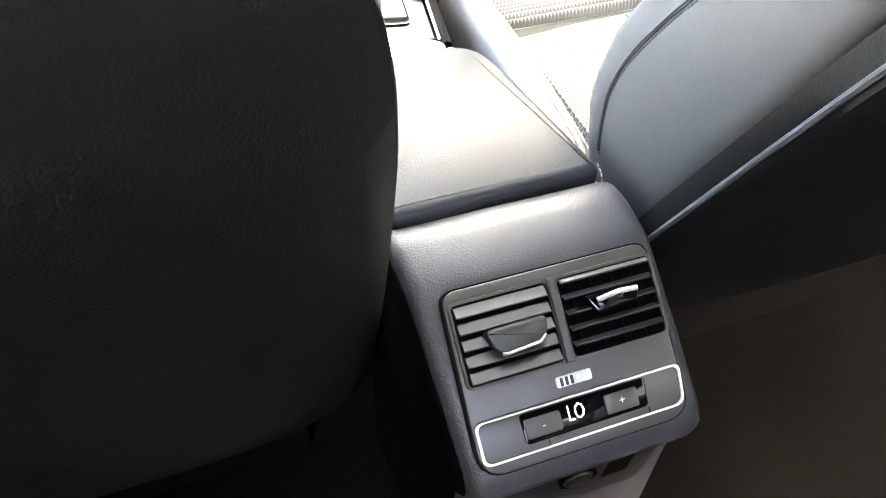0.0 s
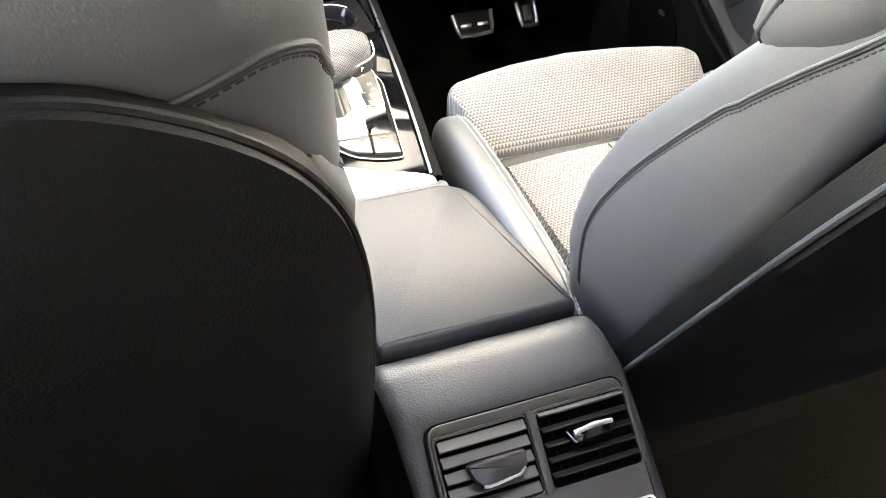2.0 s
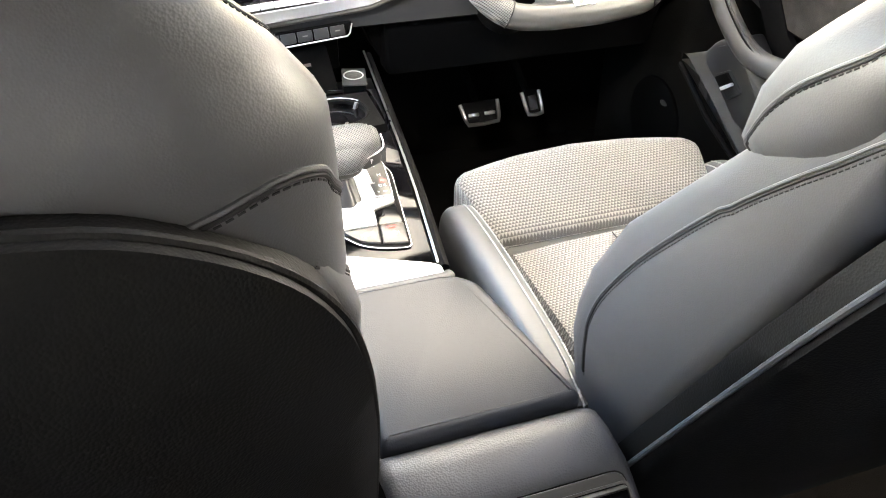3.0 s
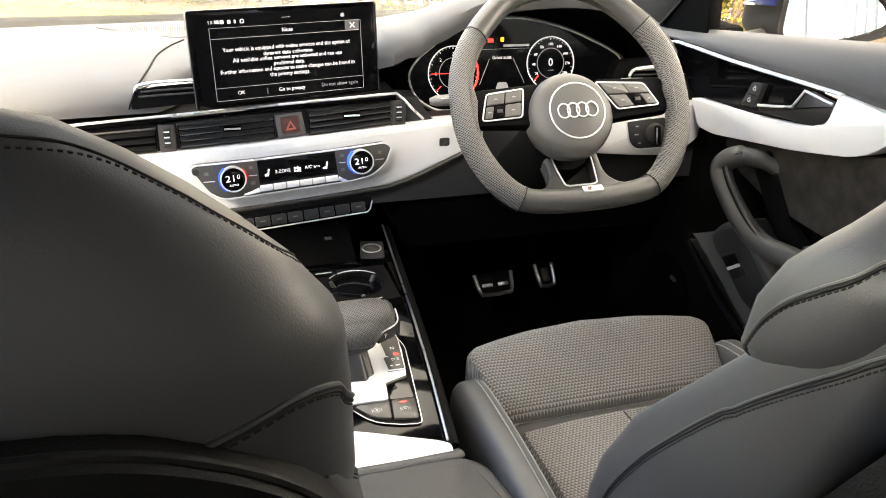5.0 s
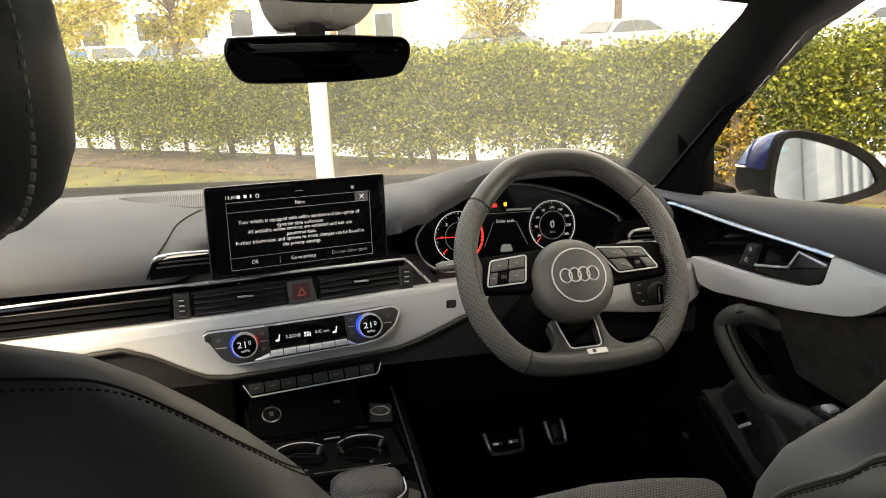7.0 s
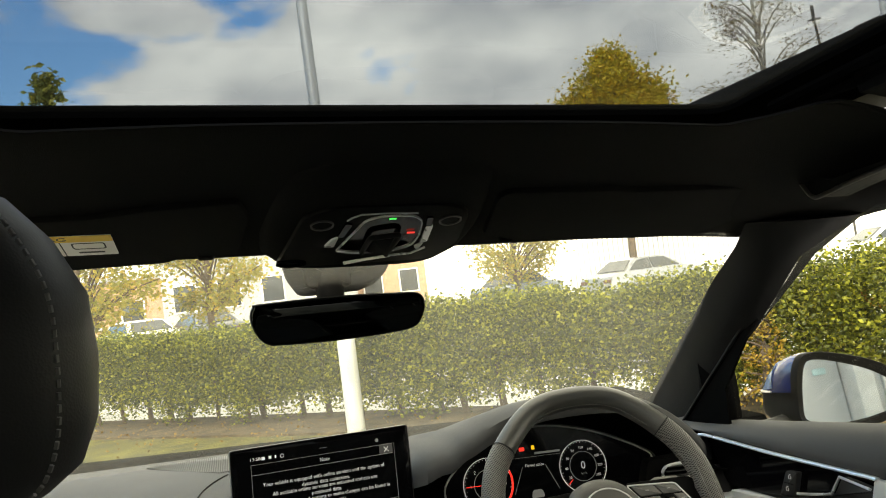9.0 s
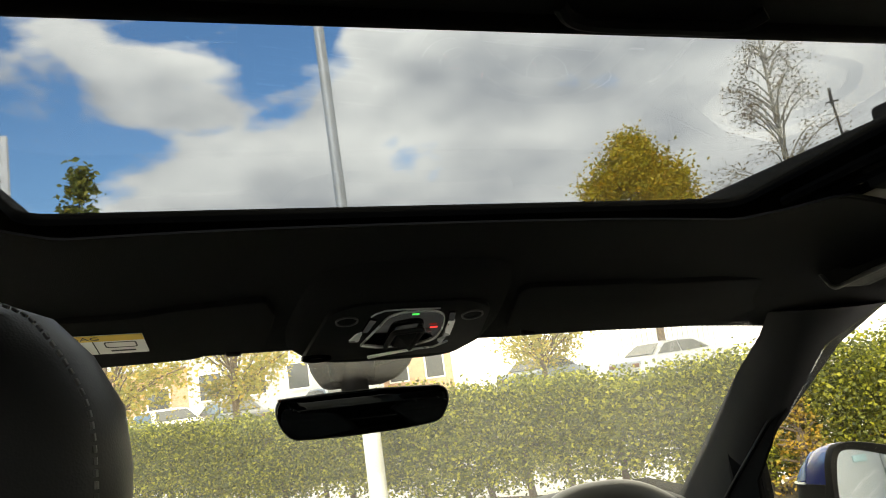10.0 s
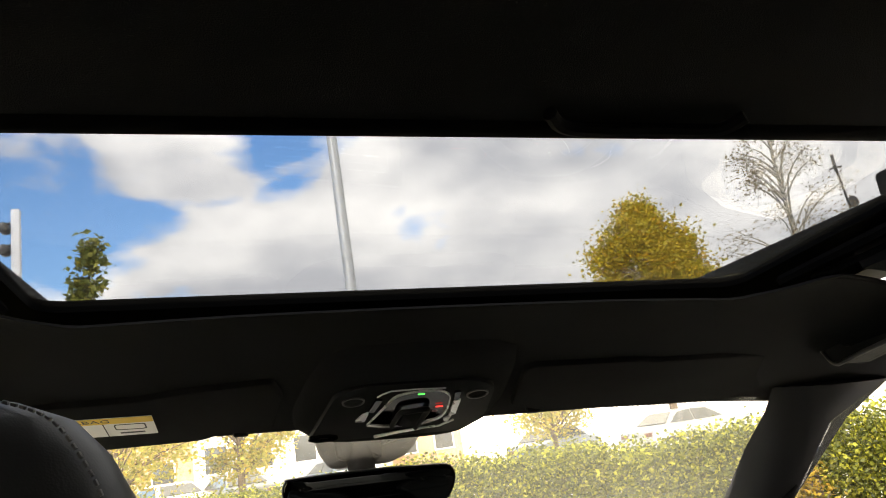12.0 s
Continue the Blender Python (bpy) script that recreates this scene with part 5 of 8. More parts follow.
    tri = [(-0.0550, 0.7995), (-0.0390, 0.8010), (-0.0476, 0.8155)]
    tin = [(-0.0512, 0.8022), (-0.0428, 0.8030), (-0.0473, 0.8108)]
    part("hazard_mark", ring_prism(tri, tin, 0.0078, 0.0085, F), mat("hazard_print", (0.62, 0.16, 0.12), 0.4), hz)
    # silver decor band
    S = [(-0.74, 0.742), (-0.474, 0.764), (-0.282, 0.773), (-0.072, 0.784), (0.130, 0.797), (0.207, 0.801), (0.27, 0.803), (0.272, 0.765), (0.25, 0.752), (0.209, 0.734), (0.155, 0.711), (0.11, 0.697), (0.015, 0.689), (-0.075, 0.682), (-0.166, 0.677), (-0.20, 0.681), (-0.224, 0.692), (-0.28, 0.724), (-0.324, 0.740), (-0.45, 0.729), (-0.74, 0.71)]
    part("decor_band", prism(round_poly(S, 0.006, 3), -0.02, 0.012, DF(0.806), 0.005, seg=3), M_SILVER, d, "brushed silver decor band", angle=50)
    part("decor_lip", tube([Vector((x, 0.798, z - 0.003)) for x, z in S[7:]], 0.0045, 8), M_GREYPL, d)
    # climate panel
    CF = frame_at((0, 0.776, 0.75), (1, 0, 0), (0, 0.16, 1))
    C = round_poly([(-0.2035, 0.0045), (-0.1961, 0.0095), (-0.0983, 0.0130), (0.0088, 0.0190), (0.0973, 0.0262), (0.1083, 0.0180), (0.0988, -0.0051), (0.0762, -0.0248), (0.0432, -0.0313), (-0.1104, -0.0425), (-0.1600, -0.0450), (-0.1783, -0.0335)][::-1], [0.006, 0.012, 0.006, 0.006, 0.012, 0.006, 0.006, 0.006, 0.003, 0.003, 0.005, 0.004], 3)
    cp = part("climate_panel", prism(C, -0.03, 0.004, CF, 0.001), M_GREYPL, d, "dark grey climate control panel")
    part("chrome_outline", tube([CF @ Vector((p[0], p[1], 0.0042)) for p in C], 0.0014, 6, closed=True), M_CHROME, cp, "chrome outline")
    part("climate_display", prism(round_poly([(-0.1045, 0.0112), (0.0158, 0.0177), (0.0194, -0.0204), (-0.1026, -0.0268)][::-1], 0.002, 2), 0.003, 0.0055, CF, 0.0005), M_GLOSS, cp, "gloss black climate display")
    tilt = math.atan2(0.0065, 0.12)
    TF = CF @ Matrix.Translation((-0.043, -0.0060, 0.006)) @ Matrix.Rotation(tilt, 4, "Z")
    text("3-ZONE", 0.0074, off(TF, -0.0235, 0.0, 0), M_TEXT, cp, width=0.023)
    text("A/C eco", 0.0070, off(TF, 0.0225, 0.0010, 0), M_TEXT, cp, width=0.023)
    for u in (-0.0475, 0.043):
        part("seat_mark", prism(round_poly([(u - 0.004, -0.005), (u + 0.002, -0.005), (u + 0.003, 0.0), (u + 0.0045, 0.006), (u + 0.0025, 0.006), (u + 0.0005, -0.001), (u - 0.004, -0.002)], 0.0008, 2), 0, 0.0004, TF), M_TEXT, cp)
    for k in range(2):
        for j in range(2):
            part("fan_mark", prism(circ(0.0019, 10, -0.0045 + 0.0040 * k, -0.0020 + 0.0042 * j), 0, 0.0004, TF), M_TEXT, cp)
    part("fan_mark", rbox((0.0032, -0.001, 0.0002), (0.0022, 0.0065, 0.0004), 0, TF), M_TEXT, cp)
    for i in range(6):
        t0, t1 = i / 6 + 0.006, (i + 1) / 6 - 0.006
        a = Vector((-0.1035, -0.0320)).lerp(Vector((0.0185, -0.0242)), t0)
        b = Vector((-0.1035, -0.0320)).lerp(Vector((0.0185, -0.0242)), t1)
        part("toggle", prism([(a.x, a.y - 0.0045), (b.x, b.y - 0.0045), (b.x, b.y + 0.0045), (a.x, a.y + 0.0045)], 0.003, 0.012, CF, 0.0018, seg=3), M_SILVER, cp, "silver toggle key")
    for px, py, qx, qy in ((-0.1270, -0.0395, -0.1040, -0.0335), (0.0190, -0.0255, 0.0330, -0.0300)):
        part("toggle_end", tube([CF @ Vector((px, py, 0.006)), CF @ Vector(((px + qx) / 2, (py + qy) / 2 - 0.0006, 0.008)), CF @ Vector((qx, qy, 0.009))], [0.0012, 0.0028, 0.0040] if px < 0 else [0.0040, 0.0026, 0.0012], 8), M_CHROME, cp, "silver tapered end of the toggle row")

    def arc_band(r0, r1, a0, a1, n=24):
        angles = [radians(a0 + (a1 - a0) * i / (n - 1)) for i in range(n)]
        return [(r1 * math.cos(a), r1 * math.sin(a)) for a in angles] + [(r0 * math.cos(a), r0 * math.sin(a)) for a in reversed(angles)]

    for dx, dy in ((-0.1418, -0.0130), (0.0561, -0.0004)):
        m = CF @ Matrix.Translation((dx, dy, 0.0)) @ Matrix.Rotation(tilt, 4, "Z")
        dial = part("temperature_dial", disc(0.0185, 0.0, 0.016, m, 40, 0.002), M_GLOSS, cp, "round temperature dial with lit read-out")
        part("dial_ring", ring_prism(circ(0.0195, 40), circ(0.0176, 40), 0.003, 0.0175, m), M_CHROME, dial, "bright chrome ring")
        part("glow_ring", prism(arc_band(0.0196, 0.0214, 125, 238), 0.004, 0.0135, m), M_BLUE, dial, "blue lit arc")
        if dx < 0:
            part("glow_ring", prism(arc_band(0.0196, 0.0210, -8, 36, 16), 0.004, 0.0135, m), M_DIMRED, dial, "red lit arc")
        text("21", 0.0140, off(m, -0.0035, 0.0010, 0.0163), M_TEXT, dial, width=0.0125)
        text("0", 0.0100, off(m, 0.0078, 0.0030, 0.0163), M_TEXT, dial)
        text("AUTO", 0.0048, off(m, 0, -0.0090, 0.0163), M_TEXT, dial)
    for u, v in ((-0.1800, -0.0040), (-0.1140, 0.0010), (-0.1125, -0.0230), (0.0270, 0.0100), (0.0280, -0.0120), (0.0880, 0.0110)):
        part("key_print", prism(rect(u - 0.0032, v - 0.0024, u + 0.0032, v + 0.0024, 0.001, 2), 0.0038, 0.0044, CF), M_KEY, cp)
    for u, v, w in ((-0.1770, -0.0160, 0.017), (-0.1120, -0.0110, 0.012), (0.0270, -0.0010, 0.010), (0.0870, 0.0000, 0.014)):
        part("key_line", rbox((u, v, 0.0042), (w, 0.0012, 0.0008), 0, CF), M_CHROME, cp)
    part("knob_small", disc(0.0055, 0.002, 0.007, off(CF, -0.1950, 0.0005), 18, 0.001), M_PLASTIC, cp)
    # lower button bar
    LB = frame_at((-0.032, 0.795, 0.6622), (1, 0, 0.068), (0, 0.25, 1))
    L = [(-0.116, -0.004), (-0.100, -0.017), (0.096, -0.017), (0.113, 0.006), (-0.116, 0.006)]
    lb = part("button_bar", prism(round_poly(L, 0.003, 2), -0.03, 0.003, LB, 0.001), M_DARK, d, "black button bar")
    part("bar_trim", tube([LB @ Vector((a, b, 0.0035)) for a, b in ((-0.1145, 0.0035), (-0.104, -0.0170), (0.1011, -0.0150), (0.106, -0.0110), (0.1115, 0.0030))], 0.0011, 6), M_SILVER, lb, "silver edge")
    for i in range(8):
        u = -0.095 + i * 0.026
        k = part("bar_key", prism(rect(u - 0.0115, -0.0125, u + 0.0115, 0.0035, 0.0015, 2), 0.002, 0.005, LB, 0.0008), M_PLASTIC, lb)
        if i in (0, 1, 2, 3, 5, 7):
            part("key_print", rbox((u, -0.004, 0.0052), (0.008, 0.0018, 0.0004), 0, LB), M_KEY, k)
    # cubby below the bar
    part("cubby_back", rbox((-0.03, 0.875, 0.61), (0.20, 0.02, 0.08), 0.004), M_DARK, d)
    # shade below the dash is put into these panels' near-black colour
    part("lower_panel", prism([(-0.74, 0.30), (-0.15, 0.56), (-0.135, 0.668), (0.10, 0.668), (0.13, 0.60), (0.16, 0.56), (0.66, 0.56), (0.70, 0.68), (0.70, 0.76), (-0.74, 0.74)], -0.10, -0.05, DF(0.80)), M_FRAME_SHADE, d, "black lower dash panel")
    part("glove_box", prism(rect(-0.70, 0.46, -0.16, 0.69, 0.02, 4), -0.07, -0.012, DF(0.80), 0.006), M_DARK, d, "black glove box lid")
    part("knee_panel", prism(rect(0.14, 0.56, 0.66, 0.715, 0.02, 4), -0.06, -0.03, DF(0.80), 0.006), M_FRAME_SHADE, d)
    # power socket and cubby wall
    CW = frame_at((-0.045, 0.762, 0.6165), (1, 0, 0), (0, 1, 0.5))  # sloping wall behind the cups
    # wall colour near zero, standing in for shade under the overhang
    part("cubby_wall", prism(rect(-0.092, -0.042, 0.082, 0.050, 0.006, 3), -0.006, 0.0, CW, 0.001), M_FRAME_SHADE, d, "black sloping cubby wall")
    m = off(CW, -0.0615, 0.0, 0.0)
    kn = part("power_socket", disc(0.0130, -0.003, 0.0015, m, 26, 0.001), M_DARK, d, "round black power socket")
    part("socket_ring", ring_prism(circ(0.0152, 30), circ(0.0138, 30), -0.003, 0.0025, m), M_STEEL, kn, "bright metal ring")
    part("socket_mark", rbox((0, 0.001, 0.0018), (0.006, 0.009, 0.0004), 0, m), M_GREYPL, kn)
    part("charge_mark", rbox((0.045, 0.011, 0.0004), (0.011, 0.006, 0.0006), 0, CW), M_GREYPL, d)
    # screen-side vent fin
    part("fin_trim", tube(catmull([(-0.268, 0.800, 0.862), (-0.262, 0.796, 0.878), (-0.235, 0.79, 0.884), (-0.18, 0.785, 0.886)], 5), 0.0022, 8), M_CHROME, d, "chrome fin")
    for k in range(2):
        part("fin_blade", tube(catmull([(-0.262 + 0.004 * k, 0.792, 0.8635 + 0.007 * k), (-0.235, 0.789, 0.8655 + 0.007 * k), (-0.175, 0.786, 0.868 + 0.007 * k)], 4), 0.0016, 6), M_PLASTIC, d)
    part("fin_panel", prism(round_poly([(-0.2735, 0.846), (-0.175, 0.851), (-0.175, 0.8815), (-0.24, 0.878), (-0.266, 0.873), (-0.2725, 0.853)], 0.003, 3), -0.01, 0.004, DF(0.795)), M_GLOSS, d, "gloss black fin panel")
    # right end: small vent, light switch on silver corner
    R = [(0.47, 0.730), (0.55, 0.721), (0.60, 0.717), (0.645, 0.716), (0.683, 0.745), (0.690, 0.808), (0.655, 0.808), (0.47, 0.806)]
    part("corner_trim", prism(round_poly(R, 0.006, 3), -0.02, 0.010, DF(0.79), 0.004), M_SILVER, d, "silver corner trim")
    LS = round_poly([(0.530, 0.785), (0.608, 0.789), (0.622, 0.765), (0.620, 0.733), (0.556, 0.7325), (0.541, 0.745)], [0.006, 0.008, 0.012, 0.008, 0.014, 0.014], 4)
    ls = part("light_switch", prism(LS, 0.0, 0.013, DF(0.79), 0.002), M_PLASTIC, d, "black light switch panel")
    part("panel_edge", tube([DF(0.79) @ Vector((u, v, 0.0122)) for u, v in LS], 0.0009, 6, closed=True), M_CHROME, ls, "thin bright edge")
    m = off(DF(0.79), 0.587, 0.761, 0.013)
    part("switch_knob", disc(0.018, 0.0, 0.010, m, 28, 0.002), M_GREYPL, ls)
    part("switch_bar", rbox((0, 0, 0.014), (0.008, 0.034, 0.010), 0.002, m @ pose(0, 0, 0, 0, 0, 8)), M_DARK, ls, "black turning bar")
    part("bar_edge", rbox((-0.0036, 0, 0.0175), (0.0012, 0.030, 0.003), 0, m @ pose(0, 0, 0, 0, 0, 8)), M_CHROME, ls, "bright edge of the turning bar")
    for u, v, w in ((0.552, 0.775, 0.006), (0.553, 0.760, 0.008), (0.561, 0.744, 0.005), (0.611, 0.778, 0.005), (0.613, 0.760, 0.005), (0.609, 0.744, 0.006)):
        part("switch_print", rbox((u, v, 0.0132), (w, 0.0022, 0.0004), 0, DF(0.79)), M_STITCH, ls)
    sv = part("side_vent", prism(round_poly([(0.50, 0.845), (0.60, 0.845), (0.60, 0.888), (0.51, 0.884)], 0.006, 3), -0.02, 0.004, DF(0.80)), M_DARK, d, "small side air vent")
    part("vent_trim", tube(catmull([(0.598, 0.79, 0.876), (0.55, 0.79, 0.874), (0.535, 0.79, 0.868), (0.533, 0.79, 0.856), (0.545, 0.79, 0.850), (0.60, 0.79, 0.850)], 4), 0.0028, 8), M_SILVER, sv, "silver vent outline")
    for i in range(3):
        part("slat", rbox((0.57, 0.792, 0.855 + i * 0.008), (0.06, 0.012, 0.002), 0.0005, seg=1), M_PLASTIC, sv)
    # small airbag sign on the decor band: a plain plate with a bar
    ab = part("sign_plate", prism(rect(0.1941, 0.7582, 0.2114, 0.7722, 0.003, 3), 0.010, 0.014, DF(0.806), 0.001), M_PLASTIC, d)
    part("sign_mark", prism([(0.1985, 0.7612), (0.2075, 0.7612), (0.2045, 0.7695)], 0.0138, 0.0145, DF(0.806)), M_GREYPL, ab)
    build_cluster()
    build_screen()


def build_cluster():
    c = empty("instrument_cluster", (0.38, 0.92, 0.87))
    tagged(c, "dark digital instrument cluster with two round dials", "instrument cluster")
    F = frame_at((0, 0.925, 0.872), (1, 0, 0), (0, 0.18, 1))
    O = round_poly([(0.225, -0.088), (0.183, -0.062), (0.171, -0.022), (0.190, 0.004), (0.240, 0.040), (0.307, 0.069), (0.385, 0.070), (0.474, 0.050), (0.558, 0.012), (0.587, -0.006), (0.581, -0.046), (0.56, -0.066)], [0.02, 0.02, 0.016, 0.016, 0.02, 0.03, 0.03, 0.04, 0.03, 0.012, 0.02, 0.02], 4)
    part("housing", prism([(0.385 + (p[0] - 0.385) * 1.08, p[1] * 1.15) for p in O], -0.05, -0.004, F), M_DARK, c)
    part("glass_face", prism(O, -0.006, 0.0, F), M_SCREEN, c, "dark display face")
    part("chrome_edge", tube([F @ Vector((p[0], p[1], 0.004)) for p in O], 0.0018, 6, closed=True), M_SILVER, c, "slim silver outline")
    part("throat", loft([[F @ Vector((0.385 + (p[0] - 0.385) * k, p[1] * k2, zz)) for p in O] for k, k2, zz in ((1.005, 1.01, 0.0), (1.02, 1.05, 0.012))], cap=False), M_SOFT, c, "black cowl")
    for cx, cy, speed in ((0.2570, -0.0225, False), (0.4440, -0.0115, True)):
        m = off(F, cx, cy, 0.0006)
        dial = part("dial", ring_prism(circ(0.0472, 48), circ(0.0462, 48), 0, 0.001, m), M_TEXT, c, "round lit dial")
        part("dial_inner", ring_prism(circ(0.027, 40), circ(0.0262, 40), 0, 0.001, m), M_DIMTEXT, dial)
        for i in range(33):
            a = radians(225 - 270 * i / 32)
            r0 = 0.0415 if i % 4 == 0 else 0.0432
            part("tick", rbox((0, 0, 0), (0.045 - r0, 0.0006, 0.0006), 0, m @ Matrix.Rotation(a, 4, "Z") @ Matrix.Translation(((r0 + 0.045) / 2, 0, 0.0004))), M_TEXT, dial)
        if speed:
            for i, n in enumerate((20, 40, 60, 80, 100, 140, 180, 220, 260)):
                a = radians(213 - 246 * i / 8)
                text(str(n), 0.0068, off(m, 0.0335 * math.cos(a), 0.0335 * math.sin(a), 0.0008), M_TEXT, dial)
            text("0", 0.020, off(m, 0, 0.001, 0.0008), M_TEXT, dial)
            text("km/h", 0.0055, off(m, 0, -0.013, 0.0008), M_DIMTEXT, dial)
        else:
            for i, n in enumerate((1, 2, 3, 4, 5)):
                a = radians(180 - 45 * i)
                text(str(n), 0.0085, off(m, 0.033 * math.cos(a), 0.033 * math.sin(a), 0.0008), M_TEXT, dial)
            part("needle", rbox((-0.020, 0.0, 0.0012), (0.045, 0.0012, 0.0006), 0, m), M_RED, dial, "red needle")
            part("red_arc", prism([(0.0475 * math.cos(a), 0.0475 * math.sin(a)) for a in [radians(-45 + 70 * i / 11) for i in range(12)]] + [(0.044 * math.cos(a), 0.044 * math.sin(a)) for a in [radians(25 - 70 * i / 11) for i in range(12)]], 0.0004, 0.0012, m), M_RED, dial)
        part("red_tick", rbox((0, 0, 0), (0.012, 0.0014, 0.0006), 0, m @ Matrix.Rotation(radians(222), 4, "Z") @ Matrix.Translation((0.038, 0, 0.001))), M_RED, dial)
    text("Driver assist", 0.0085, off(F, 0.349, 0.0015, 0.0008), M_TEXT, c, width=0.036)
    part("status_bar", rbox((0.377, 0.0220, 0.0006), (0.050, 0.0040, 0.0006), 0, F), M_DIMTEXT, c)
    part("status_line", rbox((0.355, 0.0165, 0.0006), (0.10, 0.0005, 0.0006), 0, F), M_DIMTEXT, c)
    part("warning_lamp", rbox((0.328, 0.0315, 0.0006), (0.010, 0.0065, 0.0006), 0, F), M_RED, c)
    part("warning_lamp", rbox((0.350, 0.0327, 0.0006), (0.006, 0.0075, 0.0006), 0, F), M_AMBER, c)
    part("car_mark", prism(round_poly([(0.336, -0.056), (0.362, -0.056), (0.358, -0.042), (0.340, -0.042)], 0.004, 3), 0, 0.0008, F), M_DIMTEXT, c)
    for x0, x1 in ((0.325, 0.305), (0.370, 0.392)):
        part("lane_mark", tube([F @ Vector((x0, 0.0, 0.001)), F @ Vector((x1, -0.045, 0.001))], 0.0005, 4), M_DIMTEXT, c)


def build_screen():
    s = empty("display_screen", (-0.045, 0.80, 0.845))
    tagged(s, "black tablet-style display showing a privacy note", "screen")
    F = frame_at((-0.0435, 0.803, 0.914), (0.987, 0.161, 0.014), (-0.026, 0.066, 0.997))
    part("casing", prism(rect(-0.1428, -0.0697, 0.1428, 0.0702, 0.004, 3), -0.014, 0.0, F, 0.002), M_GLOSS, s, "gloss black casing")
    part("casing_edge", ring_prism(rect(-0.1434, -0.0703, 0.1434, 0.0708, 0.0045, 3), rect(-0.1424, -0.0693, 0.1424, 0.0698, 0.0045, 3), -0.008, 0.0006, F), M_PLASTIC, s)
    part("stand", rbox((0, -0.035, -0.038), (0.10, 0.06, 0.05), 0.006, F), M_PLASTIC, s)
    f = part("display_face", prism(rect(-0.1345, -0.0635, 0.1345, 0.0635, 0.002, 2), -0.001, 0.0006, F), M_SCREEN, s, "dark display face")
    px = lambda x, y: off(F, x, y, 0.001)
    text("13:58", 0.0066, px(-0.1062, 0.0533), M_TEXT, f, width=0.0150)
    for x, w in ((-0.0940, 0.0050), (-0.0837, 0.0042), (-0.0752, 0.0022)):
        part("status_mark", rbox((x, 0.0533, 0.0012), (w, 0.0046, 0.0004), 0, F), M_TEXT, f)
    part("status_mark", ring_prism(circ(0.0030, 14, -0.0650, 0.0530), circ(0.0022, 14, -0.0650, 0.0530), 0.0008, 0.0014, F), M_TEXT, f)
    part("status_mark", disc(0.0030, 0.0008, 0.0014, off(F, 0.0882, 0.0536, 0), 12), M_DIMTEXT, f)
    part("top_mark", rbox((0.0, 0.0552, 0.001), (0.0125, 0.0006, 0.0004), 0, F), M_DIMTEXT, f)
    part("popup_edge", ring_prism(rect(-0.1134, -0.0590, 0.1168, 0.0455, 0.001, 2), rect(-0.1129, -0.0585, 0.1163, 0.0450, 0.001, 2), 0.0007, 0.0012, F), M_DIMTEXT, f)
    part("popup_line", rbox((0.0, 0.0302, 0.001), (0.227, 0.0006, 0.0005), 0, F), M_DIMTEXT, f)
    part("popup_line", rbox((0.001, -0.0401, 0.001), (0.230, 0.0005, 0.0005), 0, F), M_DIMTEXT, f)
    part("popup_divider", rbox((-0.0373, -0.0500, 0.001), (0.0005, 0.0090, 0.0005), 0, F), M_DIMTEXT, f)
    part("close_key", prism(rect(0.0915, 0.0303, 0.1140, 0.0452, 0.001, 2), 0.0004, 0.0009, F), mat("grey_screen_key", (0.012, 0.012, 0.012), 0.3, emit=(1, 1, 1), estr=0.012), f)
    for a in (45, -45):
        part("close_mark", rbox((0, 0, 0), (0.0105, 0.0008, 0.0004), 0, off(F, 0.1030, 0.0376, 0.0012) @ Matrix.Rotation(radians(a), 4, "Z")), M_TEXT, f)
    text("Note", 0.0088, px(0.0008, 0.0373), M_TEXT, f, width=0.0155)
    lines = [("Your vehicle is equipped with online services and the option of", 0.0139, 0.1946), ("dynamic data collection.", 0.0052, 0.0760), ("All available online services are activated and can use", -0.0018, 0.1674), ("positional data.", -0.0100, 0.0471), ("Further information and options to make changes can be found in", -0.0177, 0.2062), ("the privacy settings.", -0.0261, 0.0620)]
    for body, y, w in lines:
        text(body, 0.0084, px(0.0, y), M_TEXT, f, width=w)
    text("OK", 0.0084, px(-0.0764, -0.0490), M_TEXT, f, width=0.0104)
    text("Go to privacy", 0.0084, px(0.0005, -0.0495), M_TEXT, f, width=0.0403)
    text("Do not show again", 0.0080, px(0.0772, -0.0488), M_DIMTEXT, f, width=0.0587)


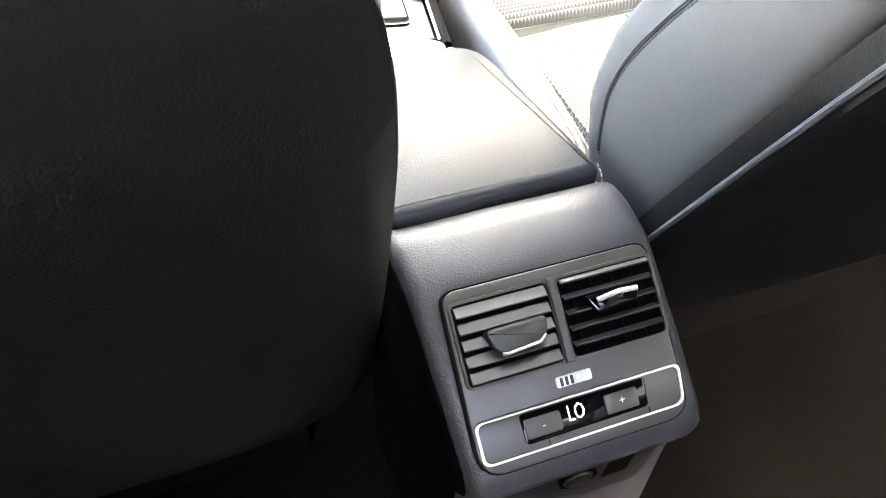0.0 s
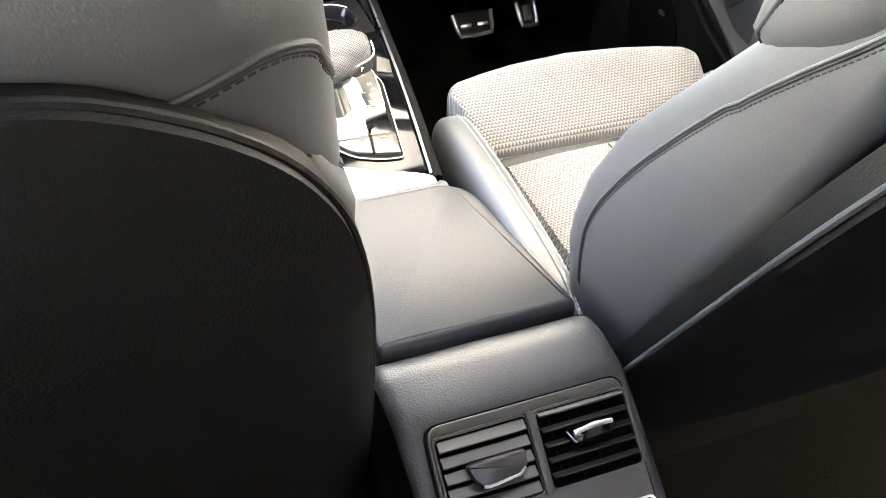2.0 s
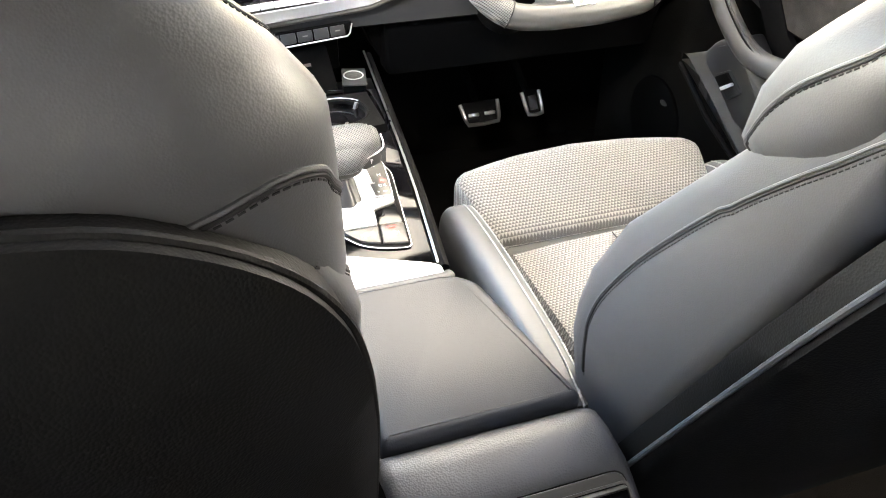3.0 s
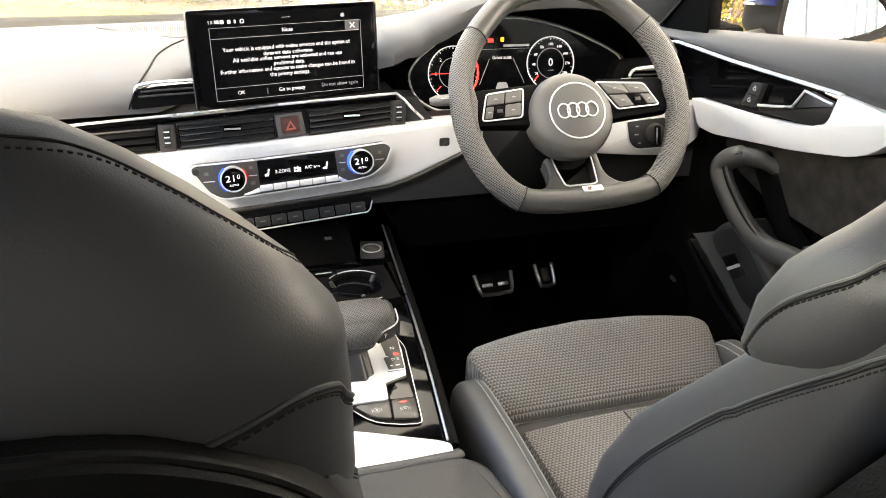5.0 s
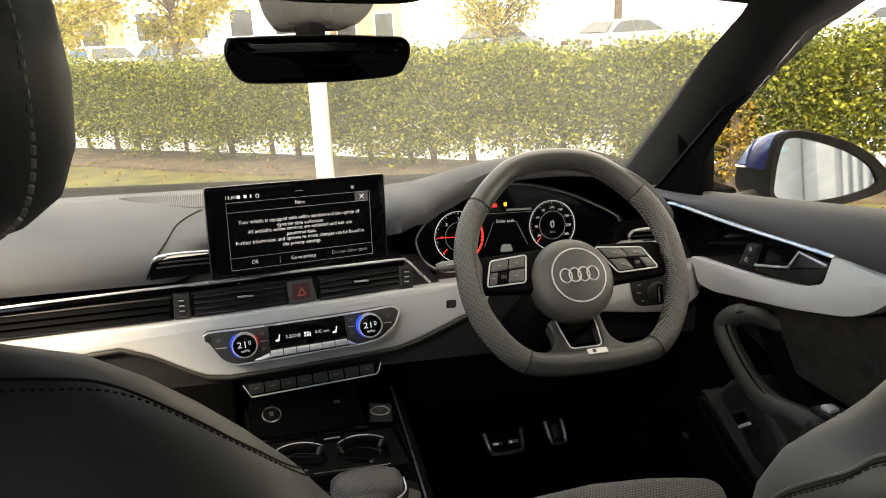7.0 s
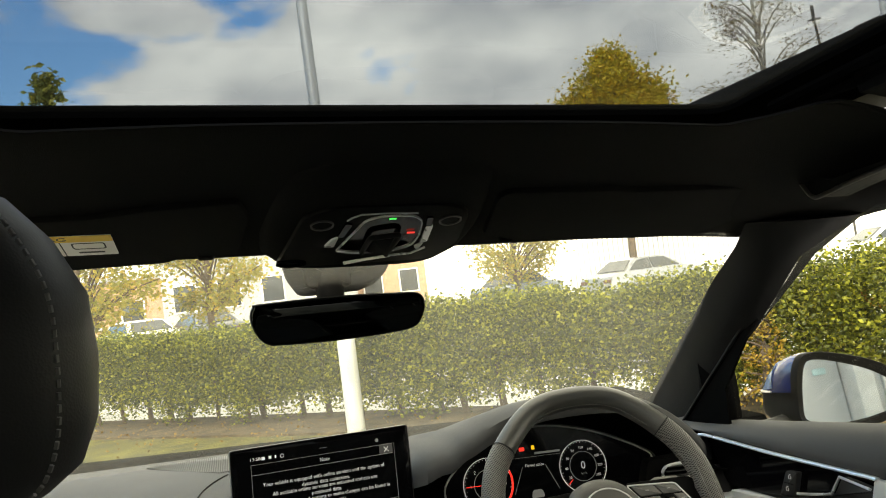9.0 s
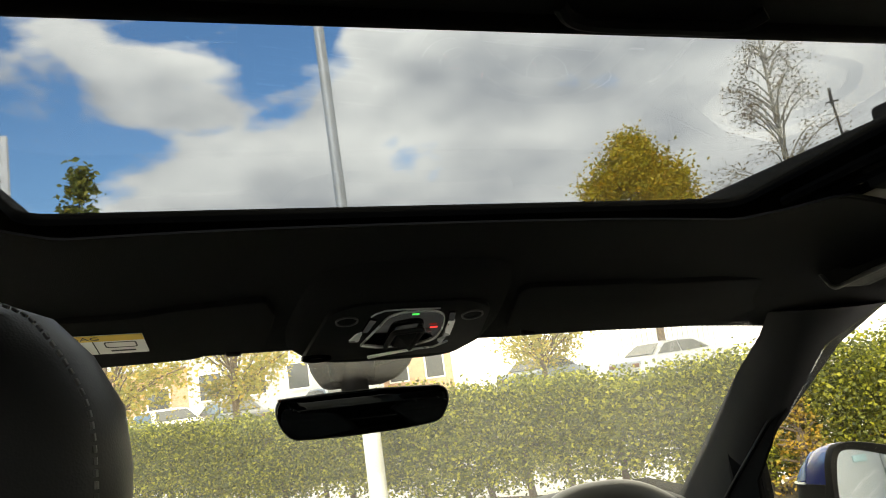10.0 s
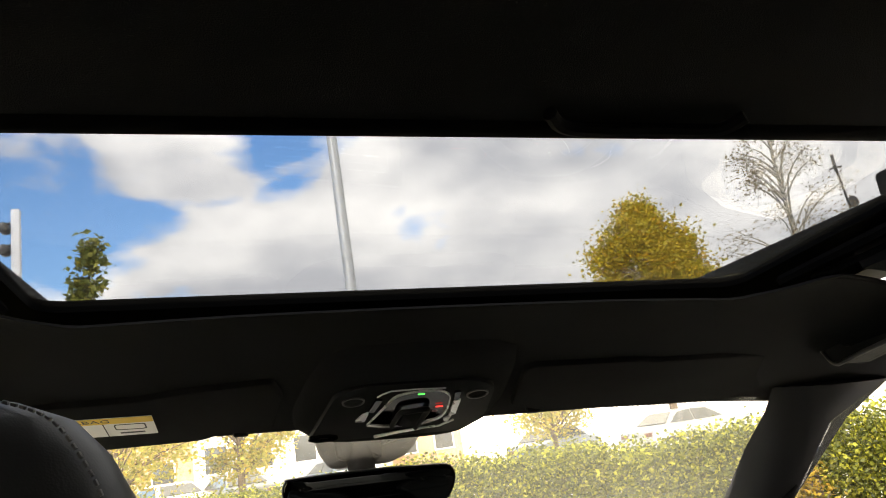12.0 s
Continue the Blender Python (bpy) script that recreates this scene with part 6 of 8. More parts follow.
# ---- steering wheel ----
def build_wheel():
    w = empty("steering_wheel", (0.331, 0.61, 0.886))
    tagged(w, "flat-bottomed black leather steering wheel with silver trim", "steering wheel")
    F = frame_at((0.3311, 0.609, 0.8861), (0.996, -0.0773, 0.0459), (0.0052, 0.5591, 0.8291))
    face = F.to_3x3() @ Vector((0, 0, 1))
    half = [(0.0, 0.1605), (0.068, 0.147), (0.1265, 0.0930), (0.154, 0.042), (0.161, -0.010), (0.155, -0.066), (0.131, -0.116), (0.097, -0.1485), (0.05, -0.1575), (0.0, -0.159)]
    rim = catmull([(x, y, 0) for x, y in half] + [(-x, y, 0) for x, y in reversed(half[1:-1])], 8, closed=True)

    def stretch(i0, i1):
        return [rim[i % len(rim)] for i in range(i0, i1 + 1)]

    for i0, i1, rad, material, label in ((128, 160, 0.0170, M_WHEEL, "smooth leather rim section"), (56, 88, 0.0170, M_WHEEL, "smooth leather rim section"), (16, 56, 0.0174, M_PERF, "perforated leather rim section"), (88, 128, 0.0174, M_PERF, "perforated leather rim section")):
        part("rim", tube([F @ p for p in stretch(i0, i1)], rad, 18, flat=1.12, up=face), material, w, label)
    for i in (16, 56, 88, 128):
        p = rim[i]
        d = (rim[i + 1] - rim[i - 1]).normalized()
        n = Vector((d.y, -d.x, 0))
        part("rim_seam", tube([F @ (p + n * 0.0178 * math.cos(t) + Vector((0, 0, 1)) * 0.0199 * math.sin(t)) for t in [2 * math.pi * j / 20 for j in range(20)]], 0.0010, 5, closed=True), M_DSTITCH, w)
    # inner stitching
    for i0, i1 in ((130, 158), (18, 32), (42, 54), (90, 102), (112, 126)):
        stitches([F @ (q * (1 - 0.0165 / q.length) + Vector((0, 0, 0.006))) for q in stretch(i0, i1)], 0.006, 0.0038, 0.0006, M_KEY, w, "grey stitching")
    # hub
    hx, hy, hr = -0.006, -0.036, 0.0635
    hub = circ(hr, 44)
    hubp = part("airbag_cover", loft([[F @ Vector((hx + x * k, hy + y * k, z)) for x, y in hub] for k, z in ((0.90, -0.035), (1.0, -0.014), (1.0, -0.004), (0.975, 0.005), (0.92, 0.0115), (0.83, 0.0160), (0.70, 0.0188), (0.4, 0.0200))]), M_HUB, w, "black grained airbag cover", angle=60)
    ex, ey = -0.002, -0.035
    part("emblem_ring", tube([F @ Vector((ex + 0.0405 * math.cos(a), ey + 0.0405 * math.sin(a), 0.0205)) for a in [2 * math.pi * i / 48 for i in range(48)]], 0.0012, 8, closed=True), M_SILVER, hubp, "silver ring")
    part("emblem_plate", disc(0.0398, 0.0165, 0.0212, off(F, ex, ey, 0), 44, 0.001), M_HUB, hubp)
    for i in range(4):
        cx = ex - 0.0205 + i * 0.0137
        part("emblem_link", tube([F @ Vector((cx + 0.0088 * math.cos(a), ey + 0.0105 * math.sin(a), 0.0222 + 0.0006 * (i % 2))) for a in [2 * math.pi * j / 28 for j in range(28)]], 0.0011, 6, closed=True), M_SILVER, hubp, "silver ring emblem")
    part("cover_print", rbox((hx + 0.004, hy - 0.0515, 0.0125), (0.020, 0.0030, 0.0006), 0, F), M_DARK, hubp)
    # side spokes with key pads
    pads = {-1: [(-0.1265, 0.0025), (-0.0715, 0.0070), (-0.0795, -0.0345), (-0.1375, -0.0360)], 1: [(0.0360, 0.0085), (0.1100, 0.0020), (0.1290, -0.0320), (0.0640, -0.0340)]}
    for s in (-1, 1):
        sp = round_poly([(s * 0.040, 0.016), (s * 0.140, 0.012), (s * 0.158, -0.012), (s * 0.150, -0.040), (s * 0.070, -0.046), (s * 0.040, -0.050)][::s], 0.007, 4)
        k = part("spoke", prism(sp, -0.020, 0.002, F, 0.005), M_DARK, w, "black side spoke")
        Q = [Vector(q) for q in pads[s]]
        P = round_poly([tuple(q) for q in Q][::-1], 0.005, 4)
        kp = part("key_pad", prism(P, 0.000, 0.0075, F, 0.002), M_DARK, k, "multifunction key pad")
        part("key_trim", tube([F @ Vector((p[0], p[1], 0.0078)) for p in P], 0.0012, 6, closed=True), M_SILVER, kp, "silver key outline")

        def cell(u, v):
            return Q[0].lerp(Q[1], u).lerp(Q[3].lerp(Q[2], u), v)

        spans = ((0.05, 0.06, 0.49, 0.44), (0.53, 0.06, 0.95, 0.44), (0.05, 0.50, 0.24, 0.94), (0.55, 0.50, 0.95, 0.94)) if s < 0 else ((0.06, 0.06, 0.52, 0.44), (0.55, 0.06, 0.95, 0.44), (0.06, 0.50, 0.42, 0.94), (0.74, 0.50, 0.95, 0.94))
        for u0, v0, u1, v1 in spans:
            cs = [tuple(cell(u, v)) for u, v in ((u0, v1), (u1, v1), (u1, v0), (u0, v0))]
            part("key", prism(round_poly(cs, 0.0015, 3), 0.006, 0.0100, F, 0.0008), M_KEY, kp, "grey key")
            c = cell((u0 + u1) / 2, (v0 + v1) / 2)
            part("key_print", rbox((c.x, c.y, 0.0102), (0.0050, 0.0013, 0.0004), 0, F), M_STITCH, kp)
        c = cell(0.40 if s < 0 else 0.58, 0.72)
        part("key_roller", rbox((c.x, c.y, 0.0085), (0.0105, 0.016, 0.007), 0.002, F), M_DARK, kp)
        part("roller_grip", rbox((c.x, c.y, 0.0124), (0.0080, 0.0050, 0.0012), 0.0004, F), M_GREYPL, kp)
        part("spoke_fairing", loft([[F @ Vector((s * (0.1500 + 0.006 * math.sin(math.pi * q) - wd * (1 - math.cos(a)) * 0.5), 0.030 - 0.085 * q, 0.006 + 0.012 * math.sin(a))) for a in [2 * math.pi * j / 12 for j in range(12)]] for q, wd in ((0.0, 0.004), (0.2, 0.010), (0.45, 0.016), (0.7, 0.011), (1.0, 0.004))]), M_PERF, k, angle=60)
    # lower spokes: one forked leather piece round a small window, sweeping back to the hub
    G = off(F, 0, -0.134, -0.017) @ Matrix.Rotation(radians(-27), 4, "X")
    leg = [(0.085, -0.018), (0.085, -0.004), (0.072, -0.004), (0.054, 0.002), (0.044, 0.014), (0.041, 0.032), (0.044, 0.078), (0.032, 0.078), (0.029, 0.032), (0.0258, 0.006), (0.020, -0.001)]
    U = round_poly(leg + [(-x, y) for x, y in reversed(leg)], [0.006, 0.004, 0.016, 0.016, 0.012, 0.01, 0.0, 0.0, 0.01, 0.005, 0.005] * 1 + [0.005, 0.005, 0.01, 0.0, 0.0, 0.01, 0.012, 0.016, 0.016, 0.004, 0.006], 5)
    part("lower_spoke", prism(U, -0.022, 0.002, G, 0.005, seg=4), M_WHEEL, w, "smooth leather forked lower spoke", angle=50)
    part("fork_trim", tube([G @ Vector((x, y, 0.0012)) for x, y in ((-0.0305, 0.060), (-0.0285, 0.032), (-0.0252, 0.007), (-0.0235, 0.0012), (-0.018, -0.001), (0.018, -0.001), (0.0235, 0.0012), (0.0252, 0.007), (0.0285, 0.032), (0.0305, 0.060))], 0.0013, 8), M_SILVER, w, "silver fork edge")
    for q in (-1, 1):
        stitches([G @ Vector((q * x, y, -0.010)) for x, y in ((0.0440, 0.050), (0.0425, 0.032), (0.0450, 0.014), (0.0550, 0.001))], 0.0045, 0.003, 0.0006, M_KEY, w, "grey stitching")
    BG = off(F, 0.003, -0.1475, 0.0150) @ Matrix.Rotation(radians(-38), 4, "X")
    bd = part("badge", prism(rect(-0.0145, -0.0055, 0.0145, 0.0055, 0.001, 2), -0.003, 0.0010, BG), M_SILVER, w, "small white and red badge")
    part("badge_mark", prism([(-0.0085, -0.0035), (-0.0030, -0.0035), (-0.0015, 0.0030), (-0.0070, 0.0030)], 0.0008, 0.0016, BG), M_HAZ, bd, "red stripe")
    # column shroud and stalks
    col = empty("steering_column", (0.335, 0.75, 0.80))
    tagged(col, "black steering column cover with two stalks", "steering column")
    part("shroud", loft([[F @ Vector((hx + x * k, -0.055 + y * k, z)) for x, y in circ(0.052, 24, 0, 0, 0.055)] for k, z in ((0.9, -0.040), (1.0, -0.055), (1.05, -0.2), (1.05, -0.30))]), M_DARK, col)
    for s, x1, z1 in ((-1, 0.150, 0.858), (1, 0.515, 0.870)):
        st = part("stalk", tube([(0.335 + s * 0.03, 0.705, 0.852), (0.335 + s * 0.10, 0.702, 0.858), (x1 - s * 0.045, 0.700, z1 + 0.002), (x1 - s * 0.010, 0.704, z1), (x1, 0.706, z1 - 0.001)], [0.007, 0.007, 0.0105, 0.0105, 0.006], 12, flat=0.8), M_KEY, col, "grey stalk lever")
        if s < 0:
            part("stalk_print", rbox((0.172, 0.6935, 0.8635), (0.016, 0.003, 0.0012), 0), M_STITCH, st)


def build_pedals():
    for nm, x, y, z, wd, ht, lab in (("brake_pedal", 0.380, 0.975, 0.390, 0.084, 0.050, "wide metal brake pedal with rubber pads"), ("accelerator_pedal", 0.498, 0.980, 0.394, 0.040, 0.055, "narrow metal accelerator pedal")):
        e = empty(nm, (x, y, z))
        tagged(e, lab, "pedal")
        F = frame_at((x, y, z), (1, 0.05, 0), (0, 0.62, 0.78))
        O = round_poly([(-wd * 0.44, -ht / 2), (wd * 0.44, -ht / 2), (wd / 2, ht / 2), (-wd / 2, ht / 2)], 0.008, 4)
        part("plate", prism(O, -0.006, 0.0, F, 0.001), M_DARK, e, "black rubber pad")
        part("steel_edge", tube([F @ Vector(v) for v in ((-wd * 0.5, ht * 0.45, 0), (-wd * 0.45, -ht * 0.2, 0.002), (-wd * 0.40, -ht * 0.44, 0.003), (0, -ht * 0.48, 0.003), (wd * 0.40, -ht * 0.44, 0.003), (wd * 0.45, -ht * 0.2, 0.002), (wd * 0.5, ht * 0.45, 0))], 0.0042, 8), M_STEEL, e, "bright steel edge")
        if wd > 0.06:
            for q in (-1, 1):
                part("grip", rbox((q * 0.018, -0.003, 0.003), (0.024, 0.008, 0.005), 0.002, F), M_STEEL, e)
        else:
            part("grip", rbox((0, 0.0, 0.002), (0.018, 0.03, 0.005), 0.002, F), M_RUBBER, e)
        part("arm", tube([F @ Vector((0, 0, -0.006)), F @ Vector((0, 0.10, -0.04)), (x, y + 0.09, z + 0.25)], 0.008, 8), M_DARK, e)


# ---- driver's door ----
def build_door():
    d = empty("door_1", (0.70, 0.3, 0.25))
    tagged(d, "closed driver's door with silver trim and dark suede panel", "door", kind="structure")
    # main panel, set back; upper sill pad rolls over towards the glass
    XF = lambda x: frame_at((x, 0, 0), (0, -1, 0), (0, 0, 1))  # outline as (-y, z), outward towards the cabin (-x)
    panel = round_poly([(-1.05, 0.22), (0.25, 0.22), (0.25, 0.93), (-0.45, 0.90), (-1.05, 0.86)], 0.02, 3)
    # door body coloured as dark as the unlit footwell beside it
    part("door_body", prism(panel, -0.07, 0.0, XF(0.70)), M_CARPET_SHADE, d, "black door body")
    ys = [0.97 - 1.25 * i / 24 for i in range(25)]
    rows = []
    for x, k in ((0.662, -0.1), (0.655, 0.02), (0.6535, 0.22), (0.658, 0.5), (0.672, 0.82), (0.70, 1.0), (0.73, 0.95), (0.75, 0.5)):
        rows.append([(x, y, 0.909 + k * (0.012 + 0.115 * max(0.0, 0.90 - y))) for y in ys])
    part("sill_pad", sheet(rows, 0.004), M_DASH, d, "grained soft door top", angle=60)
    # dark recess that holds the handle
    rec = round_poly([(-0.80, 0.826), (-0.50, 0.832), (-0.445, 0.846), (-0.43, 0.893), (-0.86, 0.905)], 0.01, 3)
    part("handle_recess", prism(rec, -0.02, 0.006, XF(0.672)), M_GLOSS, d, "black handle recess")
    part("chrome_strip", tube(catmull([(0.650, 0.884, 0.889), (0.652, 0.8752, 0.897), (0.652, 0.8535, 0.9050), (0.653, 0.8166, 0.9068), (0.655, 0.68, 0.904), (0.655, 0.56, 0.9045), (0.655, 0.452, 0.9055), (0.653, 0.438, 0.904)], 5), 0.0042, 8, flat=0.8), M_CHROME, d, "bright chrome strip")
    sil = round_poly([(-0.775, 0.822), (-0.745, 0.778), (-0.70, 0.777), (-0.508, 0.806), (-0.401, 0.829), (-0.366, 0.845), (-0.335, 0.872), (-0.30, 0.905), (-0.36, 0.900), (-0.443, 0.906), (-0.455, 0.860), (-0.50, 0.846), (-0.62, 0.832)], [0.005, 0.01, 0.01, 0.03, 0.02, 0.02, 0.02, 0.01, 0.004, 0.006, 0.012, 0.02, 0.02], 4)
    part("silver_trim", prism(sil, -0.02, 0.012, XF(0.664), 0.002, seg=2), M_SILVER, d, "silver door trim")
    # handle lever
    H = round_poly([(-0.600, 0.842), (-0.478, 0.850), (-0.452, 0.870), (-0.445, 0.890), (-0.505, 0.896), (-0.522, 0.868), (-0.598, 0.852)], 0.005, 4)
    part("door_handle", prism(H, 0.0, 0.012, XF(0.664), 0.004), M_PLASTIC, d, "black door release with chrome edge")
    part("handle_edge", tube([(0.652, 0.600, 0.852), (0.650, 0.56, 0.860), (0.650, 0.524, 0.868), (0.651, 0.506, 0.896), (0.651, 0.45, 0.890)], 0.0022, 8), M_CHROME, d)
    lk = part("lock_switch", prism(round_poly([(-0.645, 0.842), (-0.612, 0.845), (-0.600, 0.884), (-0.626, 0.882)], 0.003, 3), 0.0, 0.010, XF(0.664), 0.002), M_PLASTIC, d, "pair of lock buttons")
    for a, z in ((-0.625, 0.854), (-0.617, 0.874)):
        part("lock_print", ring_prism(rect(a - 0.003, z - 0.003, a + 0.003, z + 0.002, 0.0005, 2), rect(a - 0.0022, z - 0.0022, a + 0.0022, z + 0.0012, 0.0003, 2), 0.0100, 0.0108, XF(0.664)), M_WHITE, lk)
        part("lock_print", rbox((a + 0.001, z + 0.0038, 0.0105), (0.004, 0.0010, 0.0006), 0, XF(0.664)), M_WHITE, lk)
    part("lock_line", rbox((-0.621, 0.8635, 0.0105), (0.024, 0.0009, 0.0008), 0, XF(0.664)), M_DARK, lk)
    # suede insert
    sd = round_poly([(-0.55, 0.70), (0.20, 0.66), (0.20, 0.86), (-0.30, 0.86), (-0.37, 0.838), (-0.52, 0.800), (-0.70, 0.77), (-0.66, 0.73)], 0.02, 4)
    part("suede_panel", prism(sd, -0.01, 0.010, XF(0.684), 0.004), M_SUEDE, d, "dark suede insert")
    # armrest with switch well
    arm = round_poly([(-0.46, 0.58), (0.20, 0.62), (0.20, 0.69), (-0.30, 0.692), (-0.42, 0.680)], 0.02, 4)
    part("armrest", prism(arm, -0.03, 0.045, XF(0.664), 0.015, seg=3), M_DOOR, d, "black door armrest")
    sw = part("window_switches", rbox((0.636, 0.36, 0.693), (0.04, 0.10, 0.01), 0.003), M_PLASTIC, d)
    for y in (0.39, 0.36):
        part("switch", rbox((0.632, y, 0.700), (0.018, 0.02, 0.008), 0.003), M_SILVER, sw, "chrome-tipped window switch")
    # pull handle: a bowed grip that folds over at its upper end
    g = catmull([(0.690, 0.552, 0.752), (0.660, 0.578, 0.7685), (0.641, 0.602, 0.7690), (0.631, 0.620, 0.758), (0.627, 0.628, 0.741), (0.626, 0.611, 0.718), (0.626, 0.570, 0.687), (0.626, 0.528, 0.666), (0.628, 0.490, 0.659), (0.634, 0.455, 0.660), (0.664, 0.38, 0.655)], 6)
    part("pull_handle", tube(g, [0.012] * 6 + [0.0145] * 6 + [0.0175] * (len(g) - 12), 18, up=(1, 0, 0)), M_GRIP, d, "dark grey moulded pull handle", angle=60)
    part("handle_inlay", tube([(p.x - 0.009, p.y - 0.0150, p.z + 0.0105) for p in g[14:-10]], 0.0013, 6), M_DARK, d, "dark seam of the handle")
    part("handle_lip", tube([(p.x - 0.005, p.y - 0.0175, p.z + 0.0125) for p in g[14:-10]], 0.0022, 6), M_GRIP, d)
    # flat black plate over the suede stands for the shade behind the grip
    part("handle_shade", prism(round_poly([(-0.62, 0.765), (-0.575, 0.785), (-0.50, 0.69), (-0.44, 0.66), (-0.46, 0.64), (-0.53, 0.66)], 0.008, 3), -0.01, 0.0, XF(0.672)), M_DARK, d, "black plate for the shade behind the handle")
    # pocket moulding with its recess and the boot lid switch
    outer = round_poly([(-0.719, 0.583), (-0.6955, 0.5825), (-0.650, 0.561), (-0.588, 0.525), (-0.5365, 0.492), (-0.48, 0.47), (-0.48, 0.60), (-0.529, 0.625), (-0.565, 0.650), (-0.585, 0.664), (-0.630, 0.641), (-0.655, 0.612)], 0.008, 4)
    inner = round_poly([(-0.641, 0.597), (-0.602, 0.577), (-0.5445, 0.538), (-0.500, 0.530), (-0.500, 0.590), (-0.529, 0.613), (-0.565, 0.642), (-0.585, 0.6545), (-0.626, 0.631), (-0.644, 0.610)], 0.006, 4)
    part("door_pocket", prism(outer, -0.05, 0.020, XF(0.668), 0.008, seg=3), M_GRIP, d, "dark grey door pocket moulding")
    part("pocket_recess", prism(inner, 0.015, 0.0215, XF(0.668), 0.002), M_PLASTIC, d, "black recess for the boot switch")
    part("pocket_edge", tube([(0.655, -u, z) for u, z in ((-0.721, 0.566), (-0.684, 0.546), (-0.619, 0.507), (-0.558, 0.483), (-0.52, 0.47))], 0.005, 8), M_DARK, d)
    bs = part("boot_switch_plate", prism(round_poly([(-0.610, 0.591), (-0.566, 0.565), (-0.537, 0.5885), (-0.575, 0.6135)], 0.004, 3), 0.021, 0.026, XF(0.668), 0.002), M_PLASTIC, d)
    part("boot_switch", prism([(-0.602, 0.591), (-0.582, 0.578), (-0.5566, 0.5986), (-0.5755, 0.609)], 0.0255, 0.030, XF(0.668), 0.002), M_DARK, bs)
    part("switch_edge", prism([(-0.5805, 0.582), (-0.576, 0.5785), (-0.553, 0.5965), (-0.557, 0.5996)], 0.028, 0.033, XF(0.668), 0.0008), M_SILVER, bs, "bright switch edge")
    part("speaker_cover", prism(circ(0.085, 30, -0.83, 0.40), -0.03, 0.006, XF(0.70), 0.004), M_FRAME_SHADE, d, "black round speaker cover")
    part("speaker_badge", prism([(-0.80 + 0.011 * math.cos(a), 0.447 + 0.005 * math.sin(a)) for a in [2 * math.pi * i / 16 for i in range(16)]], 0.004, 0.008, XF(0.70)), M_GREYPL, d)
    # quarter window block and glass
    corner = [(-0.9424, 0.895), (-0.792, 0.895), (-0.797, 0.993), (-0.7694, 1.028), (-0.722, 1.088), (-0.680, 1.126), (-0.7064, 1.123), (-0.7468, 1.0888), (-0.7986, 1.0434), (-0.8508, 0.9983), (-0.9074, 0.9471), (-0.9424, 0.9171)]
    part("mirror_triangle", prism(corner, -0.005, 0.0, XF(0.675)), M_FRAME_SHADE, d, "black corner cover behind the door mirror")
    part("corner_edge", tube([(0.673, -u, z) for u, z in corner[6:]], 0.003, 8), M_PILLAR, d, "satin edge of the corner cover")
    rows = [[(0.735 - 0.10 * t - 0.02 * t * t, y0 + (y1 - y0) * k / 8, 0.90 + 0.37 * t) for k in range(9)] for t, y0, y1 in ((0, 0.85, -0.3), (0.3, 0.81, -0.3), (0.6, 0.66, -0.3), (0.85, 0.52, -0.3), (1.0, 0.35, -0.3))]
    g = part("window_pane", sheet(rows, 0.004), G_SIDE, d, "clear side window glass")
    g.visible_shadow = False


